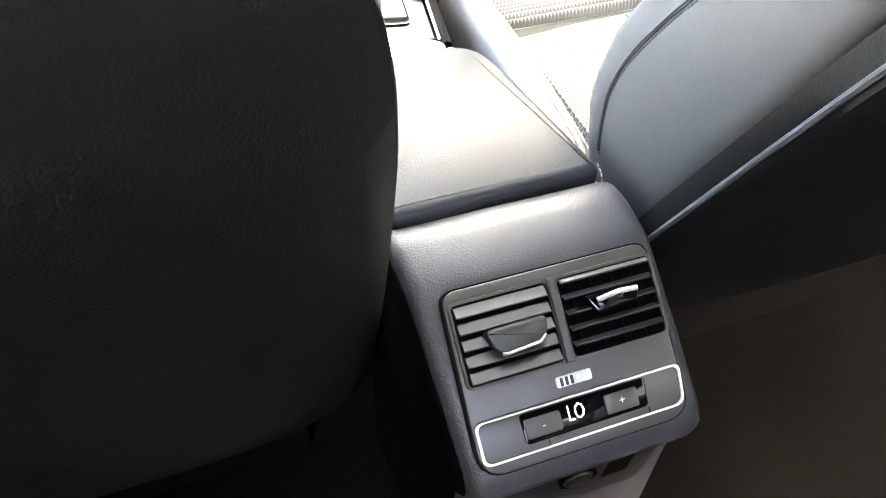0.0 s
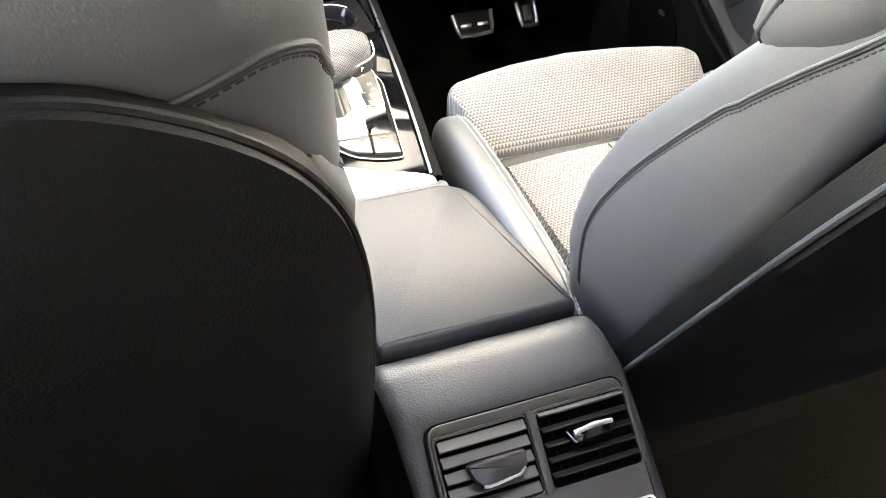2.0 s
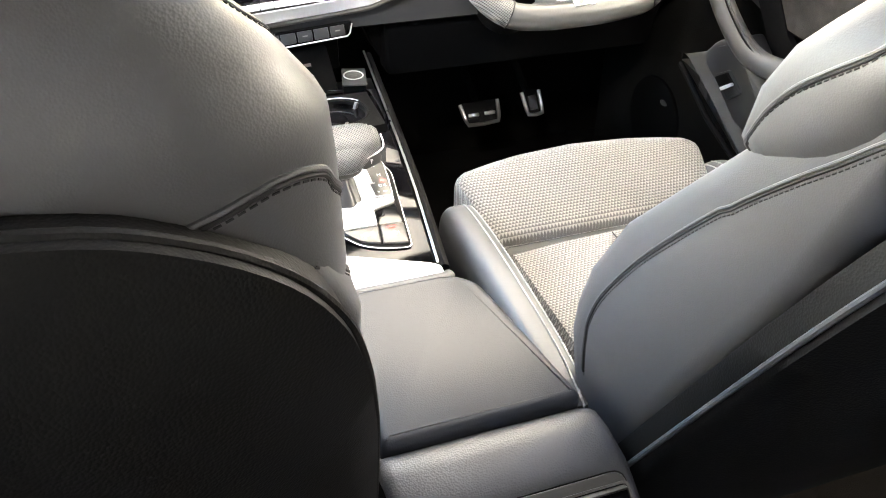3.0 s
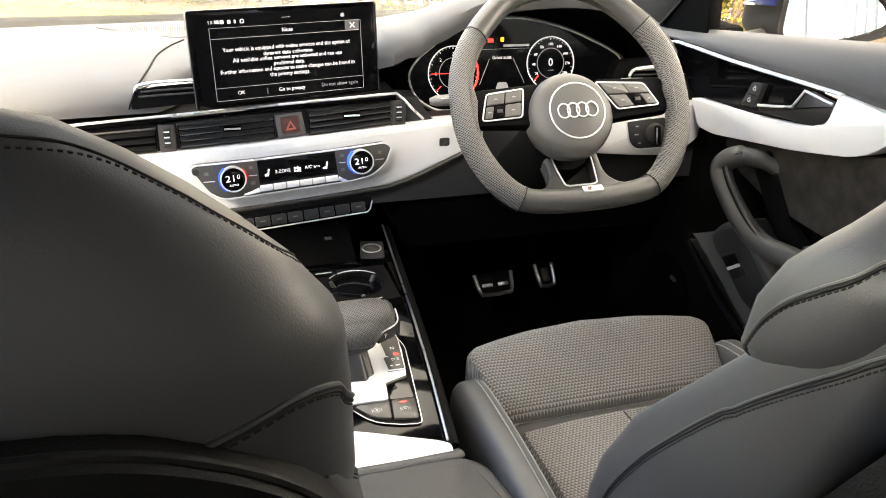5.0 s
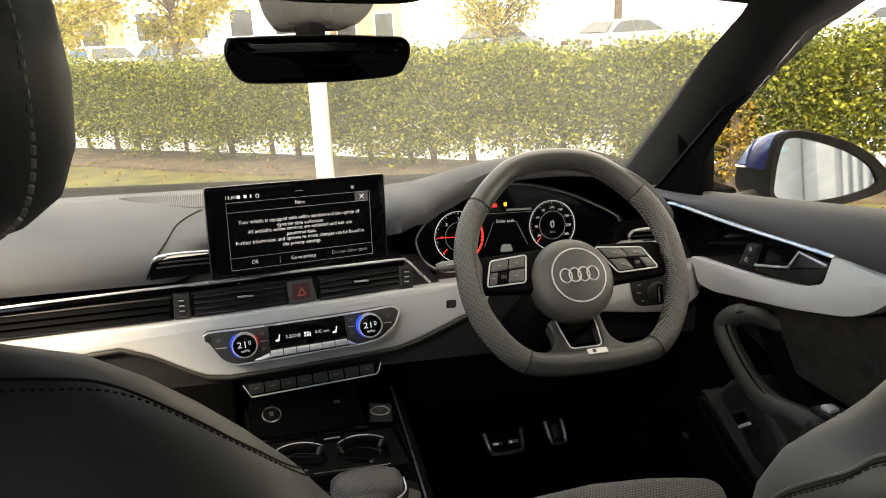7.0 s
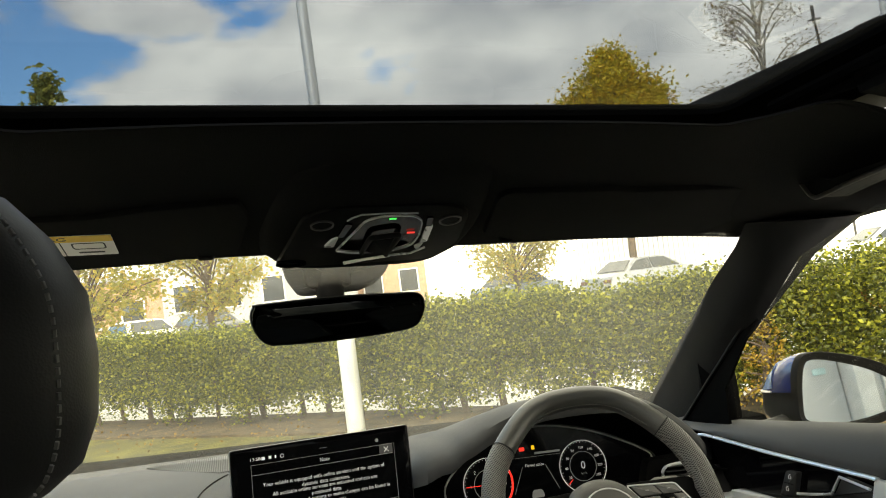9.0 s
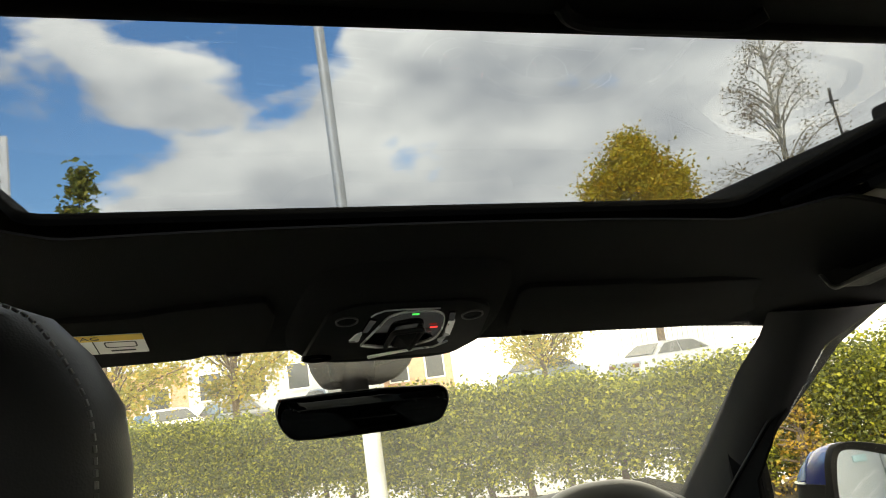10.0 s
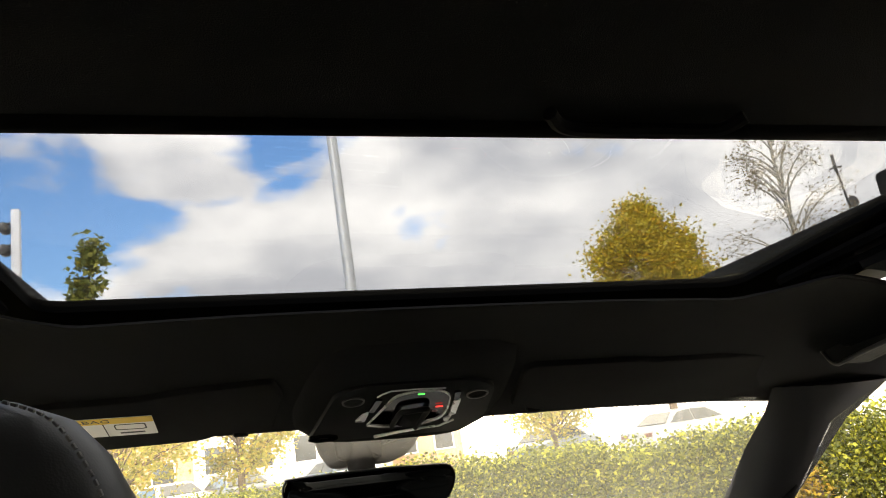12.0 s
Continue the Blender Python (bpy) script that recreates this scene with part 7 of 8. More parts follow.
def build_door_mirror():
    e = empty("door_mirror", (0.80, 0.80, 0.92))
    tagged(e, "blue door mirror in a black surround on the driver's side", "wing mirror")
    # glass plane turned towards the driver
    F = frame_at((0.905, 0.755, 0.972), (0.98535, -0.17057, 0.0), (0.01588, 0.09175, 0.99566))
    glass = [(-0.091, -0.0437), (-0.0927, -0.0152), (-0.0893, 0.0151), (-0.082, 0.046), (-0.069, 0.0585), (-0.0339, 0.0561), (0.0339, 0.0371), (0.0813, 0.0117), (0.0985, -0.010), (0.0988, -0.0284), (0.0439, -0.0467), (-0.0216, -0.0565), (-0.0606, -0.0545)]
    rim = [(-0.1042, -0.0460), (-0.1062, -0.0101), (-0.102, 0.0320), (-0.093, 0.0590), (-0.077, 0.0715), (-0.0380, 0.0720), (0.0360, 0.0555), (0.0901, 0.0300), (0.1270, -0.0058), (0.1269, -0.0368), (0.0500, -0.0610), (-0.0199, -0.0720), (-0.0660, -0.0680)]
    G = [(p.x, p.y) for p in catmull([(x, y, 0) for x, y in glass], 4, closed=True)]
    S = [(p.x, p.y) for p in catmull([(x, y, 0) for x, y in rim], 4, closed=True)]
    part("mirror_glass", prism(G, -0.002, 0.0, F), M_MIRROR, e, "clear mirror glass")
    part("surround", loft([[F @ Vector((x, y, z)) for x, y in ring] for ring, z in ((S, -0.014), (S, 0.004), ([(a * 0.92 + c * 0.08, b * 0.92 + d * 0.08) for (a, b), (c, d) in zip(S, G)], 0.008), ([(a * 0.15 + c * 0.85, b * 0.15 + d * 0.85) for (a, b), (c, d) in zip(S, G)], 0.005), (G, -0.004))], cap=False), M_DARK, e, "black mirror surround", angle=50)
    # the housing runs forward to a low nose: width factor, height factor, depth
    upper = ((1.0, 1.0, -0.013), (1.015, 1.0, -0.030), (1.015, 0.95, -0.055), (1.0, 0.84, -0.083), (0.98, 0.66, -0.108), (0.94, 0.44, -0.130), (0.88, 0.20, -0.146), (0.80, 0.06, -0.152))
    lower = ((1.0, 1.0, -0.013), (1.0, 1.0, -0.040), (0.99, 1.0, -0.090), (0.96, 0.97, -0.125), (0.90, 0.90, -0.145), (0.75, 0.75, -0.155))
    split = 0.003
    part("housing", loft([[F @ Vector((x * k, max(y * h, split), z)) for x, y in S] for k, h, z in upper]), M_BLUEPAINT, e, "glossy blue upper housing", angle=60)
    part("lower_shell", loft([[F @ Vector((x * k * 0.99, min(y * h * 0.97, split - 0.001), z)) for x, y in S] for k, h, z in lower]), M_DARK, e, "black lower shell", angle=60)
    side = [(x, y) for x, y in S if x < -0.074 and y > split]
    rows = [[F @ Vector((x * k * 1.012 - 0.001, max(y * h * 1.015, split + 0.004), z)) for x, y in side] for k, h, z in upper[3:7]]
    part("indicator", sheet(rows, 0.002), M_LENS, e, "clear pale blue indicator lens", angle=60)
    part("indicator_edge", tube([F @ Vector((-0.106 * k - 0.002, split + 0.001, z)) for k, h, z in upper[3:]], 0.0020, 8), M_CHROME, e, "slim bright indicator ridge")
    part("foot", tube([F @ Vector((-0.06, -0.05, -0.05)), Vector((0.79, 0.82, 0.905)), Vector((0.74, 0.83, 0.895))], 0.022, 10), M_PLASTIC, e)


# ---- things under the roof ----
def build_overhead():
    o = empty("overhead_console", (0, 0.5, 1.29))
    tagged(o, "black overhead console with reading lights and switches", "overhead console")
    # body: sunk lens shape following the headliner down to the windscreen
    tab = [(0.315, 0.090, 1.342, 0.006), (0.36, 0.120, 1.318, 0.022), (0.42, 0.132, 1.300, 0.027), (0.48, 0.140, 1.284, 0.030), (0.54, 0.144, 1.267, 0.030), (0.60, 0.138, 1.250, 0.026), (0.632, 0.115, 1.241, 0.020), (0.648, 0.07, 1.246, 0.010)]
    rings = []
    for y, w, z, h in tab:
        rings.append([(0.004 + math.copysign(abs(math.cos(a)) ** 0.55, math.cos(a)) * w, y, z + h + math.copysign(abs(math.sin(a)) ** 0.7, math.sin(a)) * h * (1.0 if math.sin(a) < 0 else 1.6)) for a in [2 * math.pi * j / 32 for j in range(32)]])
    part("body", loft(rings), M_HEAD, o, "black cloth-covered console body", angle=60)
    OF = frame_at((0.004, 0.475, 1.2835), (1, 0, 0), (0, -0.97, 0.262))  # seen from below, y towards the rear
    pl = part("switch_plate", prism(round_poly([(-0.118, -0.150), (0.095, -0.142), (0.118, -0.080), (0.106, 0.030), (0.070, 0.055), (-0.060, 0.055), (-0.092, 0.030)], 0.020, 5), -0.012, 0.0012, OF, 0.001), M_DARK, o, "satin black switch plate")
    R0 = round_poly([(-0.0445, -0.0860), (-0.0200, -0.0980), (0.0300, -0.0950), (0.0545, -0.0800), (0.0580, -0.0380), (0.0515, 0.0120), (0.0380, 0.0300), (0.0000, 0.0325), (-0.0200, 0.0200)], [0.003, 0.006, 0.008, 0.014, 0.02, 0.014, 0.010, 0.012, 0.016], 4)
    R1 = [(0.008 + (p[0] - 0.008) * 0.972, -0.033 + (p[1] + 0.033) * 0.980) for p in R0]
    part("light_lens", prism(R0, 0.0005, 0.0020, OF), M_GLOSS, pl, "dark reading light lens")
    part("chrome_ring", ring_prism(R0, R1, 0.001, 0.0042, OF), M_CHROME, pl, "thin chrome outline")
    part("chrome_arc", tube([OF @ Vector((x, y, 0.003)) for x, y in ((-0.0415, 0.0200), (-0.0370, 0.0285), (-0.0272, 0.0380), (0.0050, 0.0392), (0.0400, 0.0370))], 0.0011, 6), M_CHROME, pl, "second chrome line")
    part("centre_switch", prism(round_poly([(-0.002, -0.090), (0.0235, -0.098), (0.0250, -0.040), (-0.001, -0.046)], 0.003, 3), 0.0015, 0.0060, OF, 0.0015), M_DARK, pl, "sunroof slide switch")
    part("switch_arch", tube(catmull([OF @ Vector(v) for v in ((-0.0085, -0.1010, 0.002), (-0.0080, -0.062, 0.005), (-0.0065, -0.0320, 0.007), (0.0020, -0.0260, 0.008), (0.0210, -0.0215, 0.008), (0.0285, -0.0270, 0.007), (0.0275, -0.065, 0.005), (0.0260, -0.1120, 0.002))], 4), 0.0036, 10, up=tuple(OF.to_3x3() @ Vector((0, 0, 1)))), M_PILLAR, pl, "raised arch of the slide switch", angle=60)
    part("green_lamp", rbox((0.0118, 0.0238, 0.004), (0.0085, 0.0030, 0.001), 0, OF), M_GREEN, pl, "green pilot lamp")
    part("red_lamp", rbox((0.0433, -0.0255, 0.004), (0.0095, 0.0036, 0.001), 0, OF), M_RED, pl, "red pilot lamp")
    part("red_lamp", rbox((0.0400, -0.0420, 0.004), (0.0060, 0.0040, 0.001), 0, OF), M_HAZ, pl, "dim red pilot lamp")
    for lab, mt, quad in (("chrome side bar", M_CHROME, [(-0.0608, -0.0662), (-0.0485, -0.0680), (-0.0464, -0.0355), (-0.0538, -0.0420)]), ("chrome side bar", M_CHROME, [(0.0632, -0.0668), (0.0719, -0.0616), (0.0677, -0.0067), (0.0605, -0.0097)]), ("chrome corner tip", M_CHROME, [(0.0661, -0.0957), (0.0679, -0.0674), (0.0586, -0.0813)]), ("gloss black bar", M_GLOSS, [(-0.0475, -0.0330), (-0.0400, -0.0330), (-0.0340, 0.0080), (-0.0423, 0.0115)]), ("gloss black bar", M_GLOSS, [(0.0590, -0.0070), (0.0660, -0.0060), (0.0620, 0.0215), (0.0544, 0.0215)])):
        part("side_bar", prism(round_poly(quad, 0.0015, 2), 0.001, 0.0040, OF), mt, pl, lab)
    for x, y in ((-0.0695, 0.0055), (0.0870, 0.0060)):
        part("microphone", ring_prism(circ(0.0140, 28, x, y, 0.0155), circ(0.0122, 28, x, y, 0.0132), 0.0, 0.0030, OF), M_PLASTIC, pl, "oval microphone ring")
    part("front_trim", tube([OF @ Vector((x, y, 0.0035)) for x, y in ((-0.0280, -0.1345), (0.0000, -0.1220), (0.0320, -0.1120))], [0.0034, 0.0032, 0.0026], 8, flat=0.7), M_PAPER, pl, "bright front light strip")
    part("front_trim", tube([OF @ Vector((x, y, 0.0030)) for x, y in ((0.0320, -0.1120), (0.0590, -0.1080), (0.0740, -0.0870))], 0.0016, 6), M_CHROME, pl)
    part("front_knob", ring_prism(circ(0.0200, 24, -0.098, -0.128, 0.0130), circ(0.0110, 24, -0.098, -0.128, 0.0070), 0.0, 0.0040, OF), M_GLOSS, pl, "oval front button ring")
    # mirror
    m = empty("rear_view_mirror", (-0.02, 0.72, 1.17))
    tagged(m, "frameless dark rear-view mirror hanging from the windscreen", "mirror")
    F = frame_at((-0.0185, 0.703, 1.172), (0.249, -0.017, 0.008), (0.0, -0.11, 1))
    O = catmull([(x, y, 0) for x, y in ((-0.1283, 0.0130), (-0.1235, 0.0255), (-0.1120, 0.0292), (0.0, 0.0300), (0.083, 0.0268), (0.1131, 0.0247), (0.1240, 0.0160), (0.1250, 0.0006), (0.1185, -0.0150), (0.1080, -0.0258), (0.0782, -0.0308), (-0.0058, -0.0342), (-0.0869, -0.0325), (-0.1060, -0.0300), (-0.1185, -0.0190), (-0.1262, -0.0022))], 4, closed=True)
    o2 = [(p.x, p.y) for p in O]
    part("housing", loft([[F @ Vector((x * k, y * k, z)) for x, y in o2] for k, z in ((1.0, 0.0), (1.012, -0.006), (1.0, -0.014), (0.9, -0.024), (0.6, -0.032))]), M_DARK, m, "black mirror housing", angle=60)
    part("mirror_glass", prism([(x * 0.987, y * 0.955) for x, y in o2], -0.002, 0.0012, F, 0.001), M_DIMMIRROR, m, "dark dimming mirror glass")
    part("ball_arm", tube([F @ Vector((-0.010, 0.005, -0.03)), F @ Vector((-0.010, 0.040, -0.045)), F @ Vector((-0.012, 0.075, -0.060))], [0.020, 0.022, 0.024], 14), M_DARK, m)
    cup = round_poly([(-0.0800, 0.0850), (-0.0740, 0.0560), (-0.0590, 0.0330), (-0.0480, 0.0300), (0.0330, 0.0310), (0.0600, 0.0400), (0.0800, 0.0580), (0.0900, 0.0850)][::-1], [0.002, 0.01, 0.02, 0.012, 0.004, 0.004, 0.012, 0.002][::-1], 5)
    part("sensor_cover", prism(cup, -0.100, -0.040, F, 0.012, seg=4), M_PILLAR, m, "black moulded sensor cover", angle=60)
    neck = round_poly([(-0.0500, 0.0860), (-0.0470, 0.0480), (-0.0350, 0.0400), (0.0220, 0.0400), (0.0240, 0.0860)][::-1], 0.006, 4)
    part("cover_neck", prism(neck, -0.060, -0.034, F, 0.006, seg=3), M_DARK, m, "black mirror neck")
    # visors
    for s, x0, x1, lab in ((-1, -0.49, -0.148, "black folded sun visor with a warning label"), (1, 0.155, 0.545, "black folded sun visor on the driver's side")):
        v = empty("sun_visor", ((x0 + x1) / 2, 0.55, 1.28))
        tagged(v, lab, "sun visor", "sun visors")
        VFm = frame_at((0, 0.53, 1.2835), (1, 0, 0), (0, -0.972, 0.236))
        if s < 0:
            V = [(x0, -0.108), (-0.3677, -0.0982), (-0.2534, -0.0877), (-0.2376, -0.0784), (-0.2297, -0.0640), (-0.1600, -0.0700), (-0.1487, 0.066), (-0.161, 0.116), (-0.26, 0.099), (-0.308, 0.082), (x0, 0.070)]
        else:
            V = [(0.163, -0.034), (0.197, -0.0515), (0.2144, -0.0645), (0.30, -0.0740), (0.40, -0.0810), (0.50, -0.0830), (0.527, -0.066), (x1, -0.02), (x1, 0.11), (0.32, 0.108), (0.292, 0.1150), (0.150, 0.1190), (0.141, 0.102)]
        V = round_poly(V, 0.008, 4)
        part("visor_board", prism(V, -0.012, 0.006, VFm, 0.004), M_HEAD, v, "black cloth-covered board")
        part("hinge_clip", rbox((-0.2010, -0.0690, 0.004) if s < 0 else (0.203, -0.0600, 0.004), (0.020, 0.012, 0.010), 0.003, VFm), M_DARK, v, "small hinge clip")
        if s < 0:
            LFm = off(VFm, 0.0, 0.0035, 0.0066)
            lb = part("warning_label", prism(rect(-0.455, -0.036, -0.300, 0.034, 0.001, 2), 0, 0.0006, LFm), M_PAPER, v, "white warning label with yellow heading")
            part("label_heading", prism(rect(-0.455, 0.014, -0.300, 0.034, 0.001, 2), 0.0005, 0.0010, LFm), M_YELLOW, lb)
            text("AIRBAG", 0.016, off(LFm, -0.375, 0.0245, 0.0013), M_INK, lb)
            part("label_line", rbox((-0.357, -0.011, 0.0008), (0.0012, 0.048, 0.0006), 0, LFm), M_INK, lb)
            for a in (-0.40, -0.328):
                part("label_mark", ring_prism(rect(a - 0.018, -0.012, a + 0.018, 0.009, 0.004, 3), rect(a - 0.0165, -0.0105, a + 0.0165, 0.0075, 0.004, 3), 0.0005, 0.0010, LFm), M_INK, lb)
                part("label_mark", rbox((a, -0.024, 0.0008), (0.028, 0.004, 0.0006), 0, LFm), M_INK, lb)
    # grab handle on the driver's side
    g = empty("grab_handle", (0.55, 0.28, 1.28))
    tagged(g, "black folding grab handle under the roof edge", "grab handle")
    GFm = frame_at((0.538, 0, 0), (0, -1, 0), (0, 0.0, 1))
    O = round_poly([(-0.384, 1.306), (-0.362, 1.279), (-0.30, 1.291), (-0.12, 1.318), (-0.10, 1.345), (-0.27, 1.336), (-0.368, 1.320)], [0.008, 0.012, 0.03, 0.01, 0.01, 0.03, 0.012], 5)
    I = [(-0.235 + (p[0] + 0.235) * 0.80, 1.3155 + (p[1] - 1.3155) * 0.52 - 0.012 * (p[0] + 0.235)) for p in O]
    part("grip", ring_prism(O, I, -0.03, 0.008, GFm), M_DARK, g, "black moulded grip")
    part("grip_edge", tube([GFm @ Vector((p[0], p[1], 0.008)) for p in O], 0.003, 8, closed=True), M_DOOR, g)
    part("mount", prism([(p[0] * 0.99 - 0.002, p[1]) for p in O], -0.035, -0.028, GFm), M_DARK, g)


# ---- outside ----
def leaf_mat(name, c0, c1, c2):
    m = mat(name, c0, 0.55, var=0.2)
    nt = m.node_tree
    b = nt.nodes["Principled BSDF"]
    geo = nt.nodes.new("ShaderNodeNewGeometry")
    r = nt.nodes.new("ShaderNodeValToRGB")
    r.color_ramp.elements[0].color = (*c0, 1)
    r.color_ramp.elements[1].color = (*c2, 1)
    e = r.color_ramp.elements.new(0.68)
    e.color = (*c1, 1)
    nt.links.new(geo.outputs["Random Per Island"], r.inputs["Fac"])
    nt.links.new(r.outputs["Color"], b.inputs["Base Color"])
    tl = nt.nodes.new("ShaderNodeBsdfTranslucent")
    nt.links.new(r.outputs["Color"], tl.inputs["Color"])
    mx = nt.nodes.new("ShaderNodeMixShader")
    mx.inputs[0].default_value = 0.4
    out = nt.nodes["Material Output"]
    nt.links.new(b.outputs[0], mx.inputs[1])
    nt.links.new(tl.outputs[0], mx.inputs[2])
    nt.links.new(mx.outputs[0], out.inputs[0])
    return m


def leaves(name, points, size, material, parent=None, kind=""):
    """Many small folded leaves at the points given."""
    rng = np.random.default_rng(len(points))
    n = len(points)
    P = np.array(points)
    a = rng.uniform(0, 2 * np.pi, n)
    t = rng.uniform(-0.9, 0.9, n)
    u = np.stack([np.cos(a) * np.cos(t), np.sin(a) * np.cos(t), np.sin(t)], 1)
    w = np.cross(u, rng.normal(size=(n, 3)))
    w /= np.linalg.norm(w, axis=1)[:, None] + 1e-9
    s = size * rng.uniform(0.6, 1.3, n)[:, None]
    k = np.cross(u, w)
    v = np.stack([P - u * s * 0.5, P + w * s * 0.33 + k * s * 0.1, P + u * s * 0.55, P - w * s * 0.33 + k * s * 0.1], 1).reshape(-1, 3)
    me = bpy.data.meshes.new(name)
    idx = np.arange(n * 4).reshape(-1, 4)
    f = np.concatenate([idx[:, [0, 1, 2]], idx[:, [0, 2, 3]]], 0)
    me.from_pydata(v.tolist(), [], f.tolist())
    me.materials.append(material)
    me.update()
    ob = new(name, me)
    adopt(ob, parent)
    return ob


def tree(x, y, height, crown_w, crown_h, n_leaf, leaf, material, bark, label, shape="round", trunk_r=0.12, z0=0.0):
    rng = random.Random(int(x * 100 + y * 10))
    t = empty("tree", (x, y, z0))
    tagged(t, label, "tree")
    bm = bmesh.new()
    lean = rng.uniform(-0.3, 0.3)
    top = Vector((x + lean, y, z0 + height * 0.96))
    trunk = catmull([(x, y, z0 - 0.1), (x + lean * 0.2, y, z0 + height * 0.4), (x + lean * 0.5, y + 0.1, z0 + height * 0.7), top], 4)
    tube(trunk, [trunk_r * (1 - 0.9 * i / (len(trunk) - 1)) + 0.006 for i in range(len(trunk))], 7, bm=bm)
    pts = []
    zb = z0 + height - crown_h
    tips = []
    for i in range(46 if shape != "sparse" else 60):
        h = rng.random()
        zz = zb + crown_h * (0.04 + 0.92 * h)
        if shape == "round":
            rad = crown_w / 2 * math.sqrt(max(0.05, 1 - (2 * h - 0.9) ** 2 * 0.9))
        elif shape == "column":
            rad = crown_w / 2 * (1.05 - 0.75 * h) * (0.6 + 0.4 * math.sin(h * 19) ** 2)
        else:
            rad = crown_w / 2 * (1.0 - 0.55 * abs(2 * h - 0.7))
        a = rng.uniform(0, 2 * math.pi)
        st = Vector((x + lean * 0.5, y, max(z0 + height * 0.25, zz - rad * 0.7)))
        rr = rad * rng.uniform(0.55, 1.0)
        en = Vector((x + rr * math.cos(a), y + rr * math.sin(a), zz))
        mid = st.lerp(en, 0.5) + Vector((0, 0, 0.12 * rad))
        br = catmull([st, mid, en], 3)
        tube(br, [trunk_r * 0.25 * (1 - 0.85 * j / (len(br) - 1)) + 0.004 for j in range(len(br))], 5, bm=bm)
        tips.append((mid, en, rad))
        if shape == "sparse":
            for q in range(5):
                e2 = en + Vector((rng.uniform(-0.7, 0.7), rng.uniform(-0.7, 0.7), rng.uniform(-0.9, 0.3)))
                tube([mid.lerp(en, rng.uniform(0.3, 1)), e2], 0.006, 4, bm=bm)
                tips.append((en, e2, rad * 0.5))
    part("trunk", bm, bark, t, "branching trunk")
    per = max(1, n_leaf // len(tips))
    for mid, en, rad in tips:
        spread = 0.09 * crown_w if shape == "round" else (0.10 * crown_w if shape == "column" else 0.25)
        for j in range(per):
            k = rng.random() ** 0.6
            p = mid.lerp(en, k)
            pts.append((p.x + rng.gauss(0, spread * 0.8), p.y + rng.gauss(0, spread * 0.8), p.z + rng.gauss(0, spread * 0.7)))
    ob = leaves("crown", pts, leaf, material, t)
    ob["label"] = "loose leafy crown"
    return t


def hedge(x0, y0, x1, y1, h, depth, n, z0, material, dark, label, leaf=0.064):
    t = empty("hedge", ((x0 + x1) / 2, (y0 + y1) / 2, z0))
    tagged(t, label, "hedge")
    rng = np.random.default_rng(7)
    d = np.array([x1 - x0, y1 - y0])
    ln = np.linalg.norm(d)
    d /= ln
    nrm = np.array([-d[1], d[0]])
    # leaves grow in clumps, densest on the clipped faces, with bare gaps low down
    m = n // 34
    cs = rng.uniform(0, ln, m)
    cu = rng.beta(0.45, 0.45, m) * depth - depth / 2
    top = h * (0.93 + 0.03 * np.sin(cs * 1.3) + 0.02 * np.sin(cs * 4.1 + 1))
    cz = 0.08 * h + (top - 0.08 * h) * rng.random(m) ** 0.8
    gap = np.sin(cs * 2.1) * 0.4 + np.sin(cs * 5.3 + 1.0) * 0.4 + np.sin(cs * 11.0) * 0.3
    bare = 0.20 + 0.12 * np.clip((9.0 - cs) / 4.0, 0, 1)
    keep = (cz > bare * h + 0.13 * h * gap) | (rng.random(m) < 0.13)
    cs, cu, cz = cs[keep], cu[keep], cz[keep]
    pick = rng.integers(0, len(cs), n)
    s = cs[pick] + rng.normal(size=n) * 0.06
    u = cu[pick] + rng.normal(size=n) * 0.05
    z = cz[pick] + rng.normal(size=n) * 0.055
    pts = np.stack([x0 + d[0] * s + nrm[0] * u, y0 + d[1] * s + nrm[1] * u, z0 + z], 1)
    ob = leaves("foliage", pts, leaf, material, t)
    ob["kind"] = "stuff"
    bm = bmesh.new()
    rr = random.Random(3)
    k = int(ln / 0.42)
    for i in range(k):
        q = (i + rr.uniform(0.2, 0.8)) / k * ln
        px, py = x0 + d[0] * q, y0 + d[1] * q
        lean = rr.uniform(-0.1, 0.1)
        tube([(px, py, z0 - 0.05), (px + lean, py, z0 + h * 0.45), (px + lean * 2, py + 0.1, z0 + h * 0.85)], [rr.uniform(0.025, 0.05), 0.028, 0.01], 6, bm=bm)
        for j in range(3):
            a = rr.uniform(0, 6.28)
            tube([(px + lean * 0.6, py, z0 + h * 0.25), (px + lean + 0.3 * math.cos(a), py + 0.2 * math.sin(a), z0 + h * 0.6)], [0.014, 0.006], 5, bm=bm)
    o2 = part("stems", bm, dark, t, "bare woody stems")
    o2["kind"] = "stuff"
    return t


